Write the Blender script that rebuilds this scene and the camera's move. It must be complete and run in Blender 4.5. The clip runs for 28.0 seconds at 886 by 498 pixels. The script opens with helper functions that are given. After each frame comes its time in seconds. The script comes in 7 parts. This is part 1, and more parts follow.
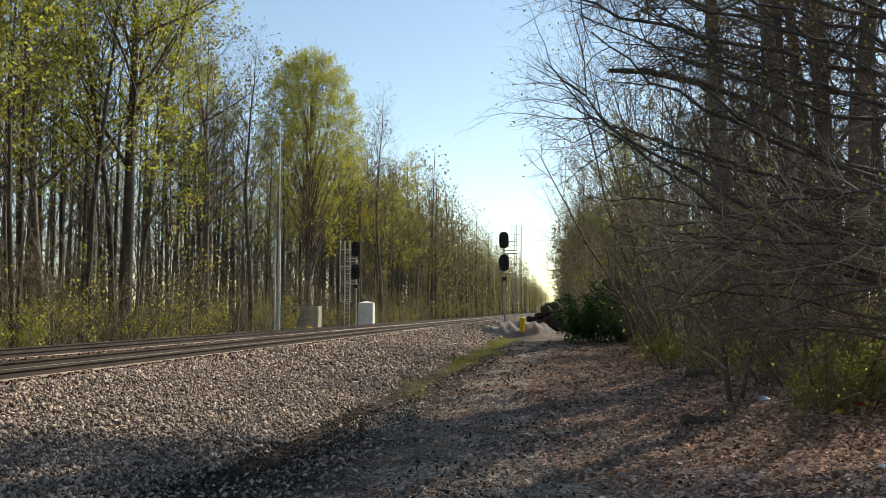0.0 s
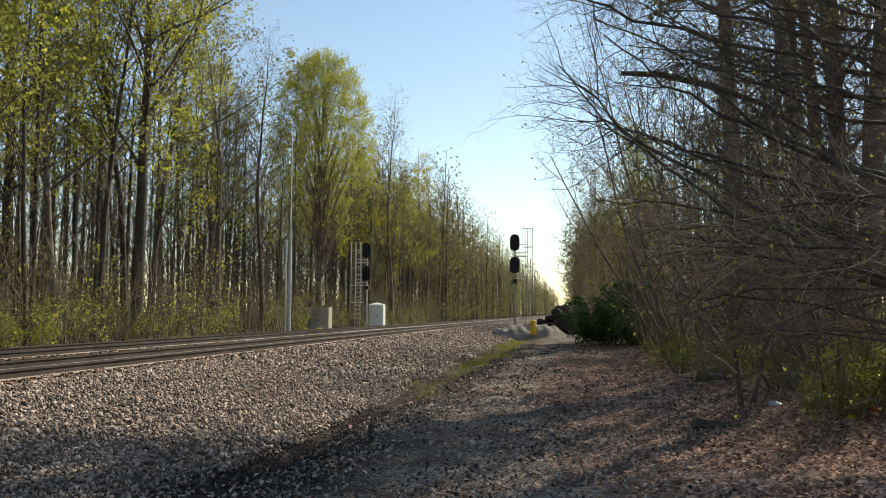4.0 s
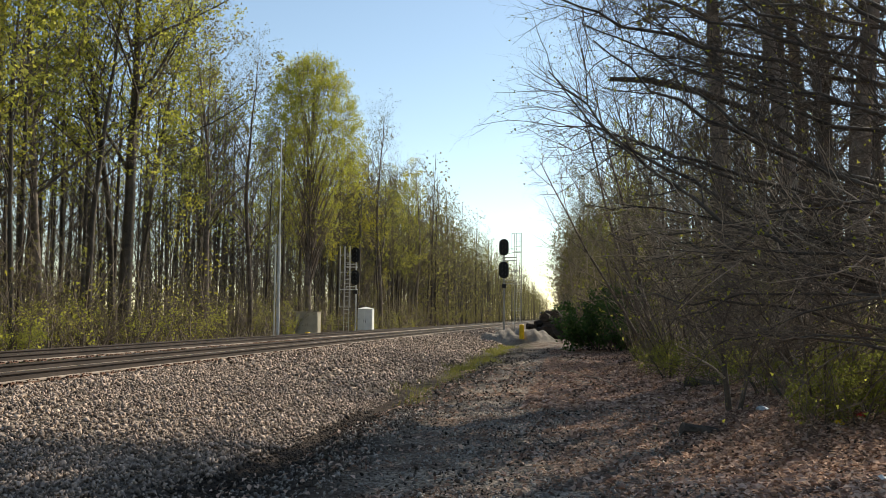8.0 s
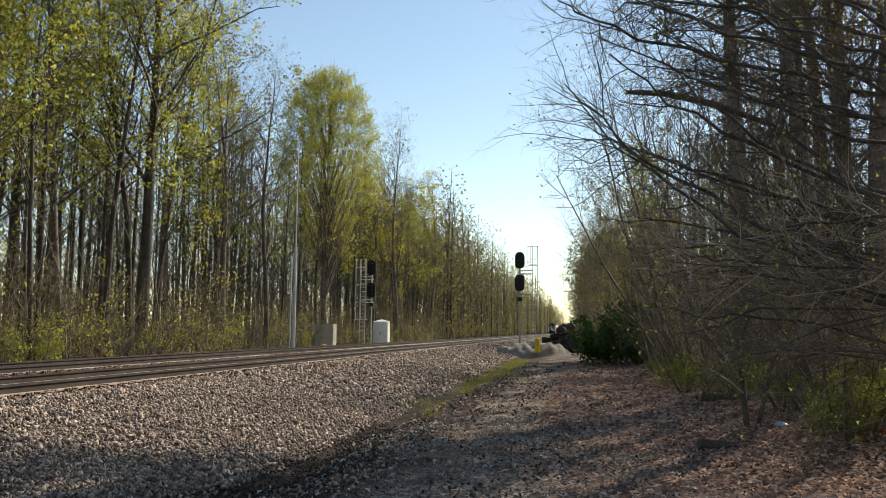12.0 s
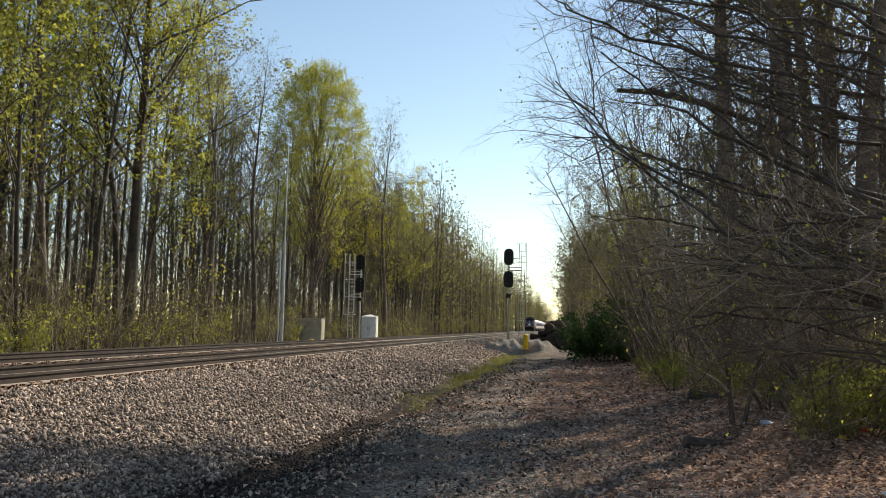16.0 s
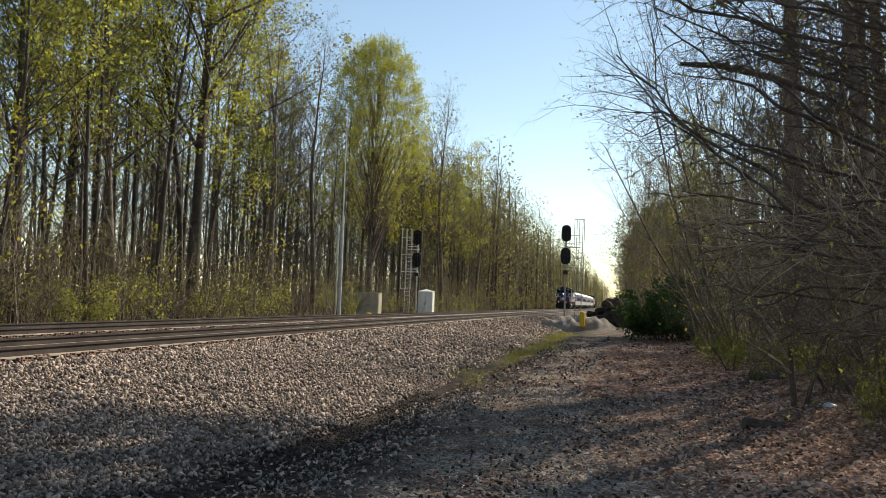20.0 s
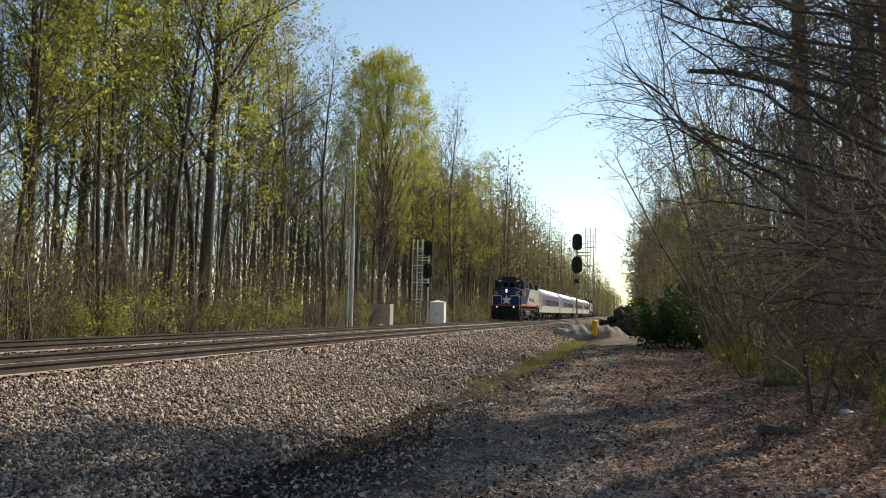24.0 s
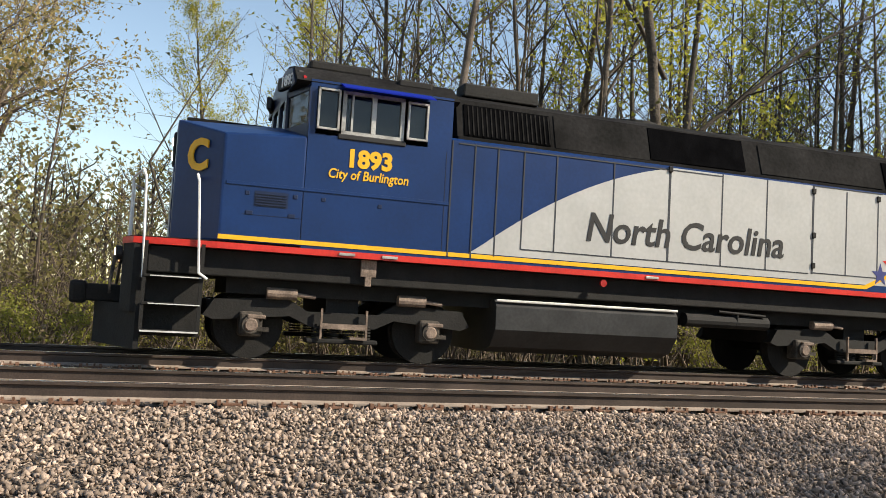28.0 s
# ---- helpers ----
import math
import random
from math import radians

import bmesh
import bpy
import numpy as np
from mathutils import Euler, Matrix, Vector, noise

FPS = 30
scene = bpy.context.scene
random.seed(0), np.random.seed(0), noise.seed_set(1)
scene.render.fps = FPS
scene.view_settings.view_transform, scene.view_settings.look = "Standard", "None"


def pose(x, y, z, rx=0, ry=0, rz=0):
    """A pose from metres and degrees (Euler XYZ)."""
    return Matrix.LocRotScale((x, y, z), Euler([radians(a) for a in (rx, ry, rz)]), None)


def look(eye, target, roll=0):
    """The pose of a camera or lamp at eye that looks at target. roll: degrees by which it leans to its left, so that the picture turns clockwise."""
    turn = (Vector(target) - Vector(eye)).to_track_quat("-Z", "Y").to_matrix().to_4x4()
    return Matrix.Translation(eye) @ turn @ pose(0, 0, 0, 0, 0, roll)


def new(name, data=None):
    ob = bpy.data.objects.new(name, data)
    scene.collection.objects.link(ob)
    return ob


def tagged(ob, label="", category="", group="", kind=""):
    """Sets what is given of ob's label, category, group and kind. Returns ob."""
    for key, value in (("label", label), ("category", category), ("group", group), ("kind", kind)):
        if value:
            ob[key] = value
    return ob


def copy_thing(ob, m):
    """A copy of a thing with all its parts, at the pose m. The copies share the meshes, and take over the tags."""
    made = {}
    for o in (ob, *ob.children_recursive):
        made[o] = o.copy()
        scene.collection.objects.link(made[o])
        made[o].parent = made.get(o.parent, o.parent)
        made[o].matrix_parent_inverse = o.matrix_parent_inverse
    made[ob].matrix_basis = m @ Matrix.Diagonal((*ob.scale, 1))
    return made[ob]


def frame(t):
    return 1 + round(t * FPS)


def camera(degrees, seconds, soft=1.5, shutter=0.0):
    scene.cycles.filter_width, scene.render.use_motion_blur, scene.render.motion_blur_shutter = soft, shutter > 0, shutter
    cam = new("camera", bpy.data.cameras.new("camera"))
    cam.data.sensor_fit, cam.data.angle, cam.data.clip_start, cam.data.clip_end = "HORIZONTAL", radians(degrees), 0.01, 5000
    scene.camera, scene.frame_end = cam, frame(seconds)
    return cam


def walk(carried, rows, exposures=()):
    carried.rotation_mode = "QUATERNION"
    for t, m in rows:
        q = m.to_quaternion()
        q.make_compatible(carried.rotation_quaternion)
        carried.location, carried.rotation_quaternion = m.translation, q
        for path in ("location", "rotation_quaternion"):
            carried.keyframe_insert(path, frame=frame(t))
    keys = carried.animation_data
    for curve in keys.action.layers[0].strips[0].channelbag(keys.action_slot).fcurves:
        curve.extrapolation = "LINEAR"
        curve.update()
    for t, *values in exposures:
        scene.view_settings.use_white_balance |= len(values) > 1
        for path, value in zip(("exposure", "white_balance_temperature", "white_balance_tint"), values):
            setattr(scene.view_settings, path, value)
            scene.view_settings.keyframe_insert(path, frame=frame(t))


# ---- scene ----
EYE = 0.925
cam = camera(55.72, 28.0, soft=0.6)
# seconds, yaw to the left of the tracks, pitch, lean
TURNS = (
    (0, 8.38, 4.23, -0.17), (0.5, 8.24, 4.17, -0.08), (1, 8.41, 4.38, -0.04), (1.5, 8.35, 4.38, 0.07), (2, 8.18, 4.47, 0.22),
    (2.5, 8.40, 4.64, 0.36), (3, 8.60, 4.41, 0.40), (3.5, 8.97, 4.35, 0.42), (5.5, 9.28, 4.57, 0.11), (6, 9.11, 4.69, 0.29),
    (6.5, 9.08, 4.75, 0.29), (7, 8.69, 4.82, 0.65), (7.5, 8.11, 4.73, 0.60), (8, 8.38, 4.68, 0.37), (8.5, 8.50, 4.82, 0.39),
    (9, 8.85, 5.15, 0.31), (9.5, 9.20, 5.18, 0.48), (10, 9.16, 5.14, 0.60), (10.5, 9.23, 5.32, 0.62), (11, 9.43, 5.50, 0.68),
    (11.5, 9.52, 5.45, 0.73), (12, 9.47, 5.55, 0.64), (12.5, 9.10, 5.42, 1.02), (14.5, 8.77, 4.96, 1.32), (15, 8.84, 4.99, 1.13),
    (15.5, 8.72, 5.11, 1.17), (16, 8.73, 5.27, 1.24), (16.5, 8.80, 4.90, 1.35), (17, 8.81, 4.67, 1.45), (17.5, 8.99, 4.19, 1.66),
    (18, 9.18, 4.05, 1.66), (18.5, 9.29, 3.95, 1.54), (19, 9.41, 3.83, 1.57), (19.2, 9.50, 3.75, 1.60), (19.4, 12.10, 3.30, 2.40),
    (19.5, 12.44, 3.11, 2.63), (20, 12.57, 3.49, 2.08), (20.5, 12.86, 3.62, 2.01), (21, 13.19, 3.81, 1.90), (21.5, 13.90, 4.28, 1.55),
    (23.5, 13.50, 4.34, 1.18), (24, 13.33, 4.19, 1.31), (24.5, 12.92, 4.19, 1.38), (25, 12.81, 3.98, 1.25), (25.5, 12.39, 3.86, 1.32),
    (26, 12.76, 3.81, 1.38), (26.3, 13.30, 3.72, 1.50), (26.5, 14.12, 3.66, 1.56), (27, 19.28, 3.67, 1.39), (27.3, 28.76, 3.52, 1.56),
    (27.4, 33.24, 3.48, 1.65), (27.5, 38.43, 3.54, 1.90), (27.6, 44.23, 3.60, 1.79), (27.7, 50.22, 3.74, 2.22), (27.8, 57.25, 3.84, 2.95),
    (27.9, 63.22, 3.85, 3.56), (28, 70.82, 3.95, 3.29),
)


def eye_pose(yaw, pitch, lean):
    return pose(0, 0, EYE, 90 + pitch, 0, yaw) @ pose(0, 0, 0, 0, 0, lean)


walk(cam, [(t, eye_pose(a, b, c)) for t, a, b, c in TURNS], exposures=((0, 0.30, 7250, 6), (27.3, 0.30, 7250, 6), (28, 0.58, 7350, 9)))

# ---- sky and sun ----
SUN_AZ, SUN_EL = 32.0, 36.0
world = bpy.data.worlds.new("sky")
scene.world = world
world.use_nodes = True
wn = world.node_tree.nodes
sky = wn.new("ShaderNodeTexSky")
sky.sky_type = "NISHITA"
sky.sun_disc = False
sky.sun_elevation, sky.sun_rotation = radians(SUN_EL), radians(SUN_AZ)
sky.air_density, sky.dust_density, sky.ozone_density = 1.0, 0.1, 0.8
wn["Background"].inputs["Strength"].default_value = 0.14
world.node_tree.links.new(sky.outputs[0], wn["Background"].inputs["Color"])
sun_data = bpy.data.lights.new("sun", "SUN")
sun_data.energy, sun_data.angle, sun_data.color = 5.0, radians(0.53), (1.0, 0.94, 0.85)
sun = new("sun", sun_data)
sun_way = Vector((math.sin(radians(SUN_AZ)) * math.cos(radians(SUN_EL)), math.cos(radians(SUN_AZ)) * math.cos(radians(SUN_EL)), math.sin(radians(SUN_EL))))
sun.matrix_world = look(sun_way * 60, (0, 0, 0))
# ---- materials ----
def rgb(*c):
    return (*c, 1.0)


def surf(name, base, rough=0.7, metal=0.0, vary=0.25, scale=3.0, fine=40.0, bump=0.2, dist=0.01, random_tint=0.0, spec=0.4, dark=None):
    """A rough surface whose colour drifts at two sizes, with fine relief."""
    m = bpy.data.materials.new(name)
    m.use_nodes = True
    nt = m.node_tree
    n, l = nt.nodes, nt.links
    b = n["Principled BSDF"]
    b.inputs["Roughness"].default_value, b.inputs["Metallic"].default_value = rough, metal
    b.inputs["Specular IOR Level"].default_value = spec
    tc = n.new("ShaderNodeTexCoord")
    big, small = n.new("ShaderNodeTexNoise"), n.new("ShaderNodeTexNoise")
    big.inputs["Scale"].default_value, small.inputs["Scale"].default_value = scale, fine
    big.inputs["Detail"].default_value, small.inputs["Detail"].default_value = 5, 4
    for t in (big, small):
        l.new(tc.outputs["Object"], t.inputs["Vector"])
    low = dark or tuple(c * (1 - vary) for c in base)
    high = tuple(min(1, c * (1 + vary)) for c in base)
    mixa, mixb = n.new("ShaderNodeMixRGB"), n.new("ShaderNodeMixRGB")
    mixa.inputs[1].default_value, mixa.inputs[2].default_value = rgb(*low), rgb(*high)
    ramp = n.new("ShaderNodeValToRGB")
    ramp.color_ramp.elements[0].position, ramp.color_ramp.elements[1].position = 0.32, 0.68
    l.new(big.outputs["Fac"], ramp.inputs["Fac"])
    l.new(ramp.outputs["Color"], mixa.inputs["Fac"])
    mixb.blend_type = "OVERLAY"
    mixb.inputs["Fac"].default_value = min(1.0, vary * 1.6)
    l.new(mixa.outputs[0], mixb.inputs[1])
    l.new(small.outputs["Fac"], mixb.inputs[2])
    last = mixb.outputs[0]
    if random_tint:
        info, geo, add = n.new("ShaderNodeObjectInfo"), n.new("ShaderNodeNewGeometry"), n.new("ShaderNodeMath")
        add.operation = "ADD"
        l.new(info.outputs["Random"], add.inputs[0])
        l.new(geo.outputs["Random Per Island"], add.inputs[1])
        fr = n.new("ShaderNodeMath")
        fr.operation = "FRACT"
        l.new(add.outputs[0], fr.inputs[0])
        hsv, mr = n.new("ShaderNodeHueSaturation"), n.new("ShaderNodeMapRange")
        mr.inputs["To Min"].default_value, mr.inputs["To Max"].default_value = 1 - random_tint, 1 + random_tint
        l.new(fr.outputs[0], mr.inputs["Value"])
        l.new(mr.outputs[0], hsv.inputs["Value"])
        l.new(last, hsv.inputs["Color"])
        last = hsv.outputs[0]
    l.new(last, b.inputs["Base Color"])
    if bump:
        bp = n.new("ShaderNodeBump")
        bp.inputs["Strength"].default_value, bp.inputs["Distance"].default_value = bump, dist
        l.new(small.outputs["Fac"], bp.inputs["Height"])
        l.new(bp.outputs[0], b.inputs["Normal"])
    return m


def leafy(name, base, other, through_light=0.5):
    """Thin leaves that let light through, tinted leaf by leaf."""
    m = bpy.data.materials.new(name)
    m.use_nodes = True
    nt = m.node_tree
    n, l = nt.nodes, nt.links
    n.remove(n["Principled BSDF"])
    geo, info, add, fr = n.new("ShaderNodeNewGeometry"), n.new("ShaderNodeObjectInfo"), n.new("ShaderNodeMath"), n.new("ShaderNodeMath")
    add.operation, fr.operation = "ADD", "FRACT"
    l.new(geo.outputs["Random Per Island"], add.inputs[0])
    l.new(info.outputs["Random"], add.inputs[1])
    l.new(add.outputs[0], fr.inputs[0])
    mix = n.new("ShaderNodeMixRGB")
    mix.inputs[1].default_value, mix.inputs[2].default_value = rgb(*base), rgb(*other)
    l.new(fr.outputs[0], mix.inputs["Fac"])
    d, t, s = n.new("ShaderNodeBsdfDiffuse"), n.new("ShaderNodeBsdfTranslucent"), n.new("ShaderNodeMixShader")
    s.inputs["Fac"].default_value = through_light
    l.new(mix.outputs[0], d.inputs["Color"])
    l.new(mix.outputs[0], t.inputs["Color"])
    l.new(d.outputs[0], s.inputs[1])
    l.new(t.outputs[0], s.inputs[2])
    l.new(s.outputs[0], n["Material Output"].inputs["Surface"])
    return m


def glowing(name, colour, strength):
    m = bpy.data.materials.new(name)
    m.use_nodes = True
    b = m.node_tree.nodes["Principled BSDF"]
    b.inputs["Base Color"].default_value = rgb(*colour)
    b.inputs["Emission Color"].default_value, b.inputs["Emission Strength"].default_value = rgb(*colour), strength
    return m


M = dict(
    bark=surf("bark", (0.082, 0.066, 0.051), 0.9, vary=0.45, scale=1.5, fine=18, bump=0.8, dist=0.03, random_tint=0.25),
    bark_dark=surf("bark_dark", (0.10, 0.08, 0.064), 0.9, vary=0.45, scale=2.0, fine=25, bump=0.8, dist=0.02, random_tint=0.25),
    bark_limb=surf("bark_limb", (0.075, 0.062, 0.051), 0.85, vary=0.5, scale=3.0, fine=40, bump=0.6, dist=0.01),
    mulch=surf("dark_debris", (0.05, 0.037, 0.028), 0.95, vary=0.5, scale=6, fine=60, bump=0.5, dist=0.006, random_tint=0.5),
    twig=surf("twig", (0.12, 0.092, 0.07), 0.85, vary=0.4, scale=2.0, fine=30, bump=0.3, random_tint=0.3),
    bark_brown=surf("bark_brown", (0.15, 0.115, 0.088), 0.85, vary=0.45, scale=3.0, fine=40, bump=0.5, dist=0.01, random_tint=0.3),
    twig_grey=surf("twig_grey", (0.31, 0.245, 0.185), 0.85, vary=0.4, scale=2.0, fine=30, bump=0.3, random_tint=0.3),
    leaf_spring=leafy("leaf_spring", (0.31, 0.33, 0.05), (0.48, 0.45, 0.09), 0.6),
    leaf_yellow=leafy("leaf_yellow", (0.52, 0.44, 0.06), (0.36, 0.36, 0.06), 0.6),
    leaf_olive=leafy("leaf_olive", (0.145, 0.14, 0.055), (0.24, 0.205, 0.09), 0.5),
    leaf_russet=leafy("leaf_russet", (0.47, 0.36, 0.18), (0.43, 0.37, 0.15), 0.6),
    leaf_green=leafy("leaf_green", (0.18, 0.20, 0.045), (0.33, 0.32, 0.08), 0.5),
    leaf_grass=leafy("leaf_grass", (0.20, 0.21, 0.05), (0.34, 0.30, 0.10), 0.4),
    leaf_dark=leafy("leaf_dark", (0.045, 0.085, 0.03), (0.09, 0.14, 0.045), 0.4),
    leaf_dead=leafy("leaf_dead", (0.20, 0.115, 0.085), (0.72, 0.52, 0.41), 0.2),
    awning=leafy("awning_canvas", (0.02, 0.045, 0.42), (0.02, 0.045, 0.42), 0.5),
    stone=surf("ballast_stone", (0.31, 0.235, 0.185), 0.9, vary=0.3, scale=6, fine=60, bump=0.4, dist=0.004, random_tint=0.65),
    gravel=surf("road_gravel", (0.30, 0.26, 0.225), 0.9, vary=0.3, scale=8, fine=90, bump=0.4, dist=0.003, random_tint=0.5),
    rail=surf("rail_rust", (0.055, 0.04, 0.033), 0.65, 0.2, vary=0.35, scale=2, fine=50, bump=0.3, dist=0.003),
    rail_base=surf("rail_base_pale", (0.27, 0.215, 0.175), 0.85, 0.0, vary=0.25, scale=2, fine=50, bump=0.3, dist=0.003),
    rail_top=surf("rail_polished", (0.62, 0.62, 0.63), 0.22, 1.0, vary=0.08, scale=1, fine=60, bump=0.05),
    tie=surf("tie_wood", (0.12, 0.085, 0.06), 0.9, vary=0.4, scale=4, fine=30, bump=0.8, dist=0.02, random_tint=0.25),
    plate=surf("tie_plate_rust", (0.16, 0.085, 0.055), 0.8, 0.2, vary=0.35, scale=6, fine=60, bump=0.4),
    blue=surf("blue_paint", (0.003, 0.025, 0.105), 0.38, vary=0.14, scale=1.2, fine=18, bump=0.03, spec=0.3),
    navy=surf("navy_paint", (0.004, 0.012, 0.045), 0.4, vary=0.15, scale=1.2, fine=18, bump=0.03),
    silver=surf("silver_grey_paint", (0.42, 0.42, 0.41), 0.42, 0.0, vary=0.08, scale=1.0, fine=14, bump=0.03),
    red=surf("red_paint", (0.55, 0.028, 0.02), 0.4, vary=0.15, scale=2, fine=20, bump=0.03),
    yellow=surf("yellow_paint", (0.78, 0.42, 0.02), 0.4, vary=0.1, scale=2, fine=20, bump=0.03),
    white=surf("white_paint", (0.78, 0.78, 0.76), 0.45, vary=0.08, scale=2, fine=20, bump=0.03),
    black=surf("undercarriage_black", (0.009, 0.0085, 0.008), 0.8, vary=0.4, scale=3, fine=30, bump=0.4, dist=0.01),
    joint=surf("panel_joint", (0.03, 0.035, 0.045), 0.7, vary=0.2, bump=0),
    roof=surf("sooty_roof", (0.015, 0.0145, 0.0145), 0.9, vary=0.4, scale=1.5, fine=16, bump=0.3, spec=0.06),
    grille=surf("black_grille", (0.004, 0.004, 0.0045), 1.0, vary=0.3, scale=3, fine=40, bump=0.3, spec=0.0),
    steel=surf("grey_steel", (0.36, 0.35, 0.33), 0.5, 0.4, vary=0.25, scale=4, fine=40, bump=0.1),
    rusty=surf("rusty_steel", (0.2, 0.15, 0.12), 0.75, 0.2, vary=0.4, scale=5, fine=40, bump=0.3),
    grime=surf("oily_dust", (0.055, 0.046, 0.038), 0.75, 0.2, vary=0.5, scale=6, fine=40, bump=0.4),
    tank=surf("tank_black", (0.03, 0.03, 0.031), 0.38, 0.0, vary=0.3, scale=2, fine=20, bump=0.1),
    stainless=surf("stainless_roof", (0.62, 0.62, 0.61), 0.35, 0.6, vary=0.12, scale=1.5, fine=20, bump=0.05),
    coach_blue=surf("coach_blue", (0.06, 0.068, 0.2), 0.3, vary=0.12, scale=1, fine=12, bump=0.03),
    coach_grey=surf("coach_grey", (0.46, 0.45, 0.445), 0.4, 0.1, vary=0.1, scale=1, fine=12, bump=0.03),
    galv=surf("galvanised", (0.55, 0.55, 0.53), 0.55, 0.15, vary=0.2, scale=3, fine=30, bump=0.1),
    mast=surf("weathered_mast", (0.30, 0.29, 0.27), 0.6, 0.1, vary=0.25, scale=3, fine=30, bump=0.1),
    tanbox=surf("tan_cabinet", (0.40, 0.355, 0.27), 0.6, vary=0.12, scale=2, fine=25, bump=0.05),
    whitebox=surf("white_cabinet", (0.74, 0.74, 0.71), 0.5, vary=0.08, scale=2, fine=25, bump=0.05),
    signal=surf("signal_black", (0.012, 0.012, 0.013), 0.6, vary=0.3, scale=5, fine=40, bump=0.1),
    marker=surf("marker_yellow", (0.80, 0.50, 0.015), 0.5, vary=0.1, scale=3, fine=20, bump=0.05),
    spoil=surf("spoil_sand", (0.26, 0.22, 0.18), 0.95, vary=0.25, scale=2.5, fine=22, bump=0.9, dist=0.05),
    timber=surf("dark_timber", (0.05, 0.036, 0.027), 0.9, vary=0.5, scale=3, fine=25, bump=0.9, dist=0.03, random_tint=0.3),
    cutwood=surf("cut_wood", (0.40, 0.30, 0.2), 0.85, vary=0.25, scale=4, fine=40, bump=0.4),
    bag=surf("pale_plastic", (0.45, 0.52, 0.58), 0.4, vary=0.2, scale=8, fine=40, bump=0.4),
    seat=surf("cab_seat", (0.03, 0.03, 0.033), 0.7, vary=0.2, bump=0.1),
    lamp=glowing("headlight_glow", (1.0, 0.88, 0.7), 9.0),
    ditch=glowing("ditch_light_glow", (1.0, 0.72, 0.45), 6.0),
    ditch_dim=glowing("ditch_light_dim", (1.0, 0.5, 0.25), 1.6),
    marker_red=surf("red_lens", (0.35, 0.02, 0.02), 0.2, vary=0.1, bump=0),
    lens=surf("dark_lens", (0.008, 0.008, 0.008), 0.5, vary=0.2, bump=0),
)


def glass(name, tint, rough=0.03):
    m = bpy.data.materials.new(name)
    m.use_nodes = True
    b = m.node_tree.nodes["Principled BSDF"]
    b.inputs["Base Color"].default_value = rgb(*tint)
    b.inputs["Roughness"].default_value = rough
    b.inputs["Transmission Weight"].default_value = 0.75
    b.inputs["IOR"].default_value = 1.45
    return m


M["glass"] = glass("cab_glass", (0.03, 0.038, 0.04))
M["coach_glass"] = glass("coach_glass", (0.10, 0.11, 0.13), 0.06)


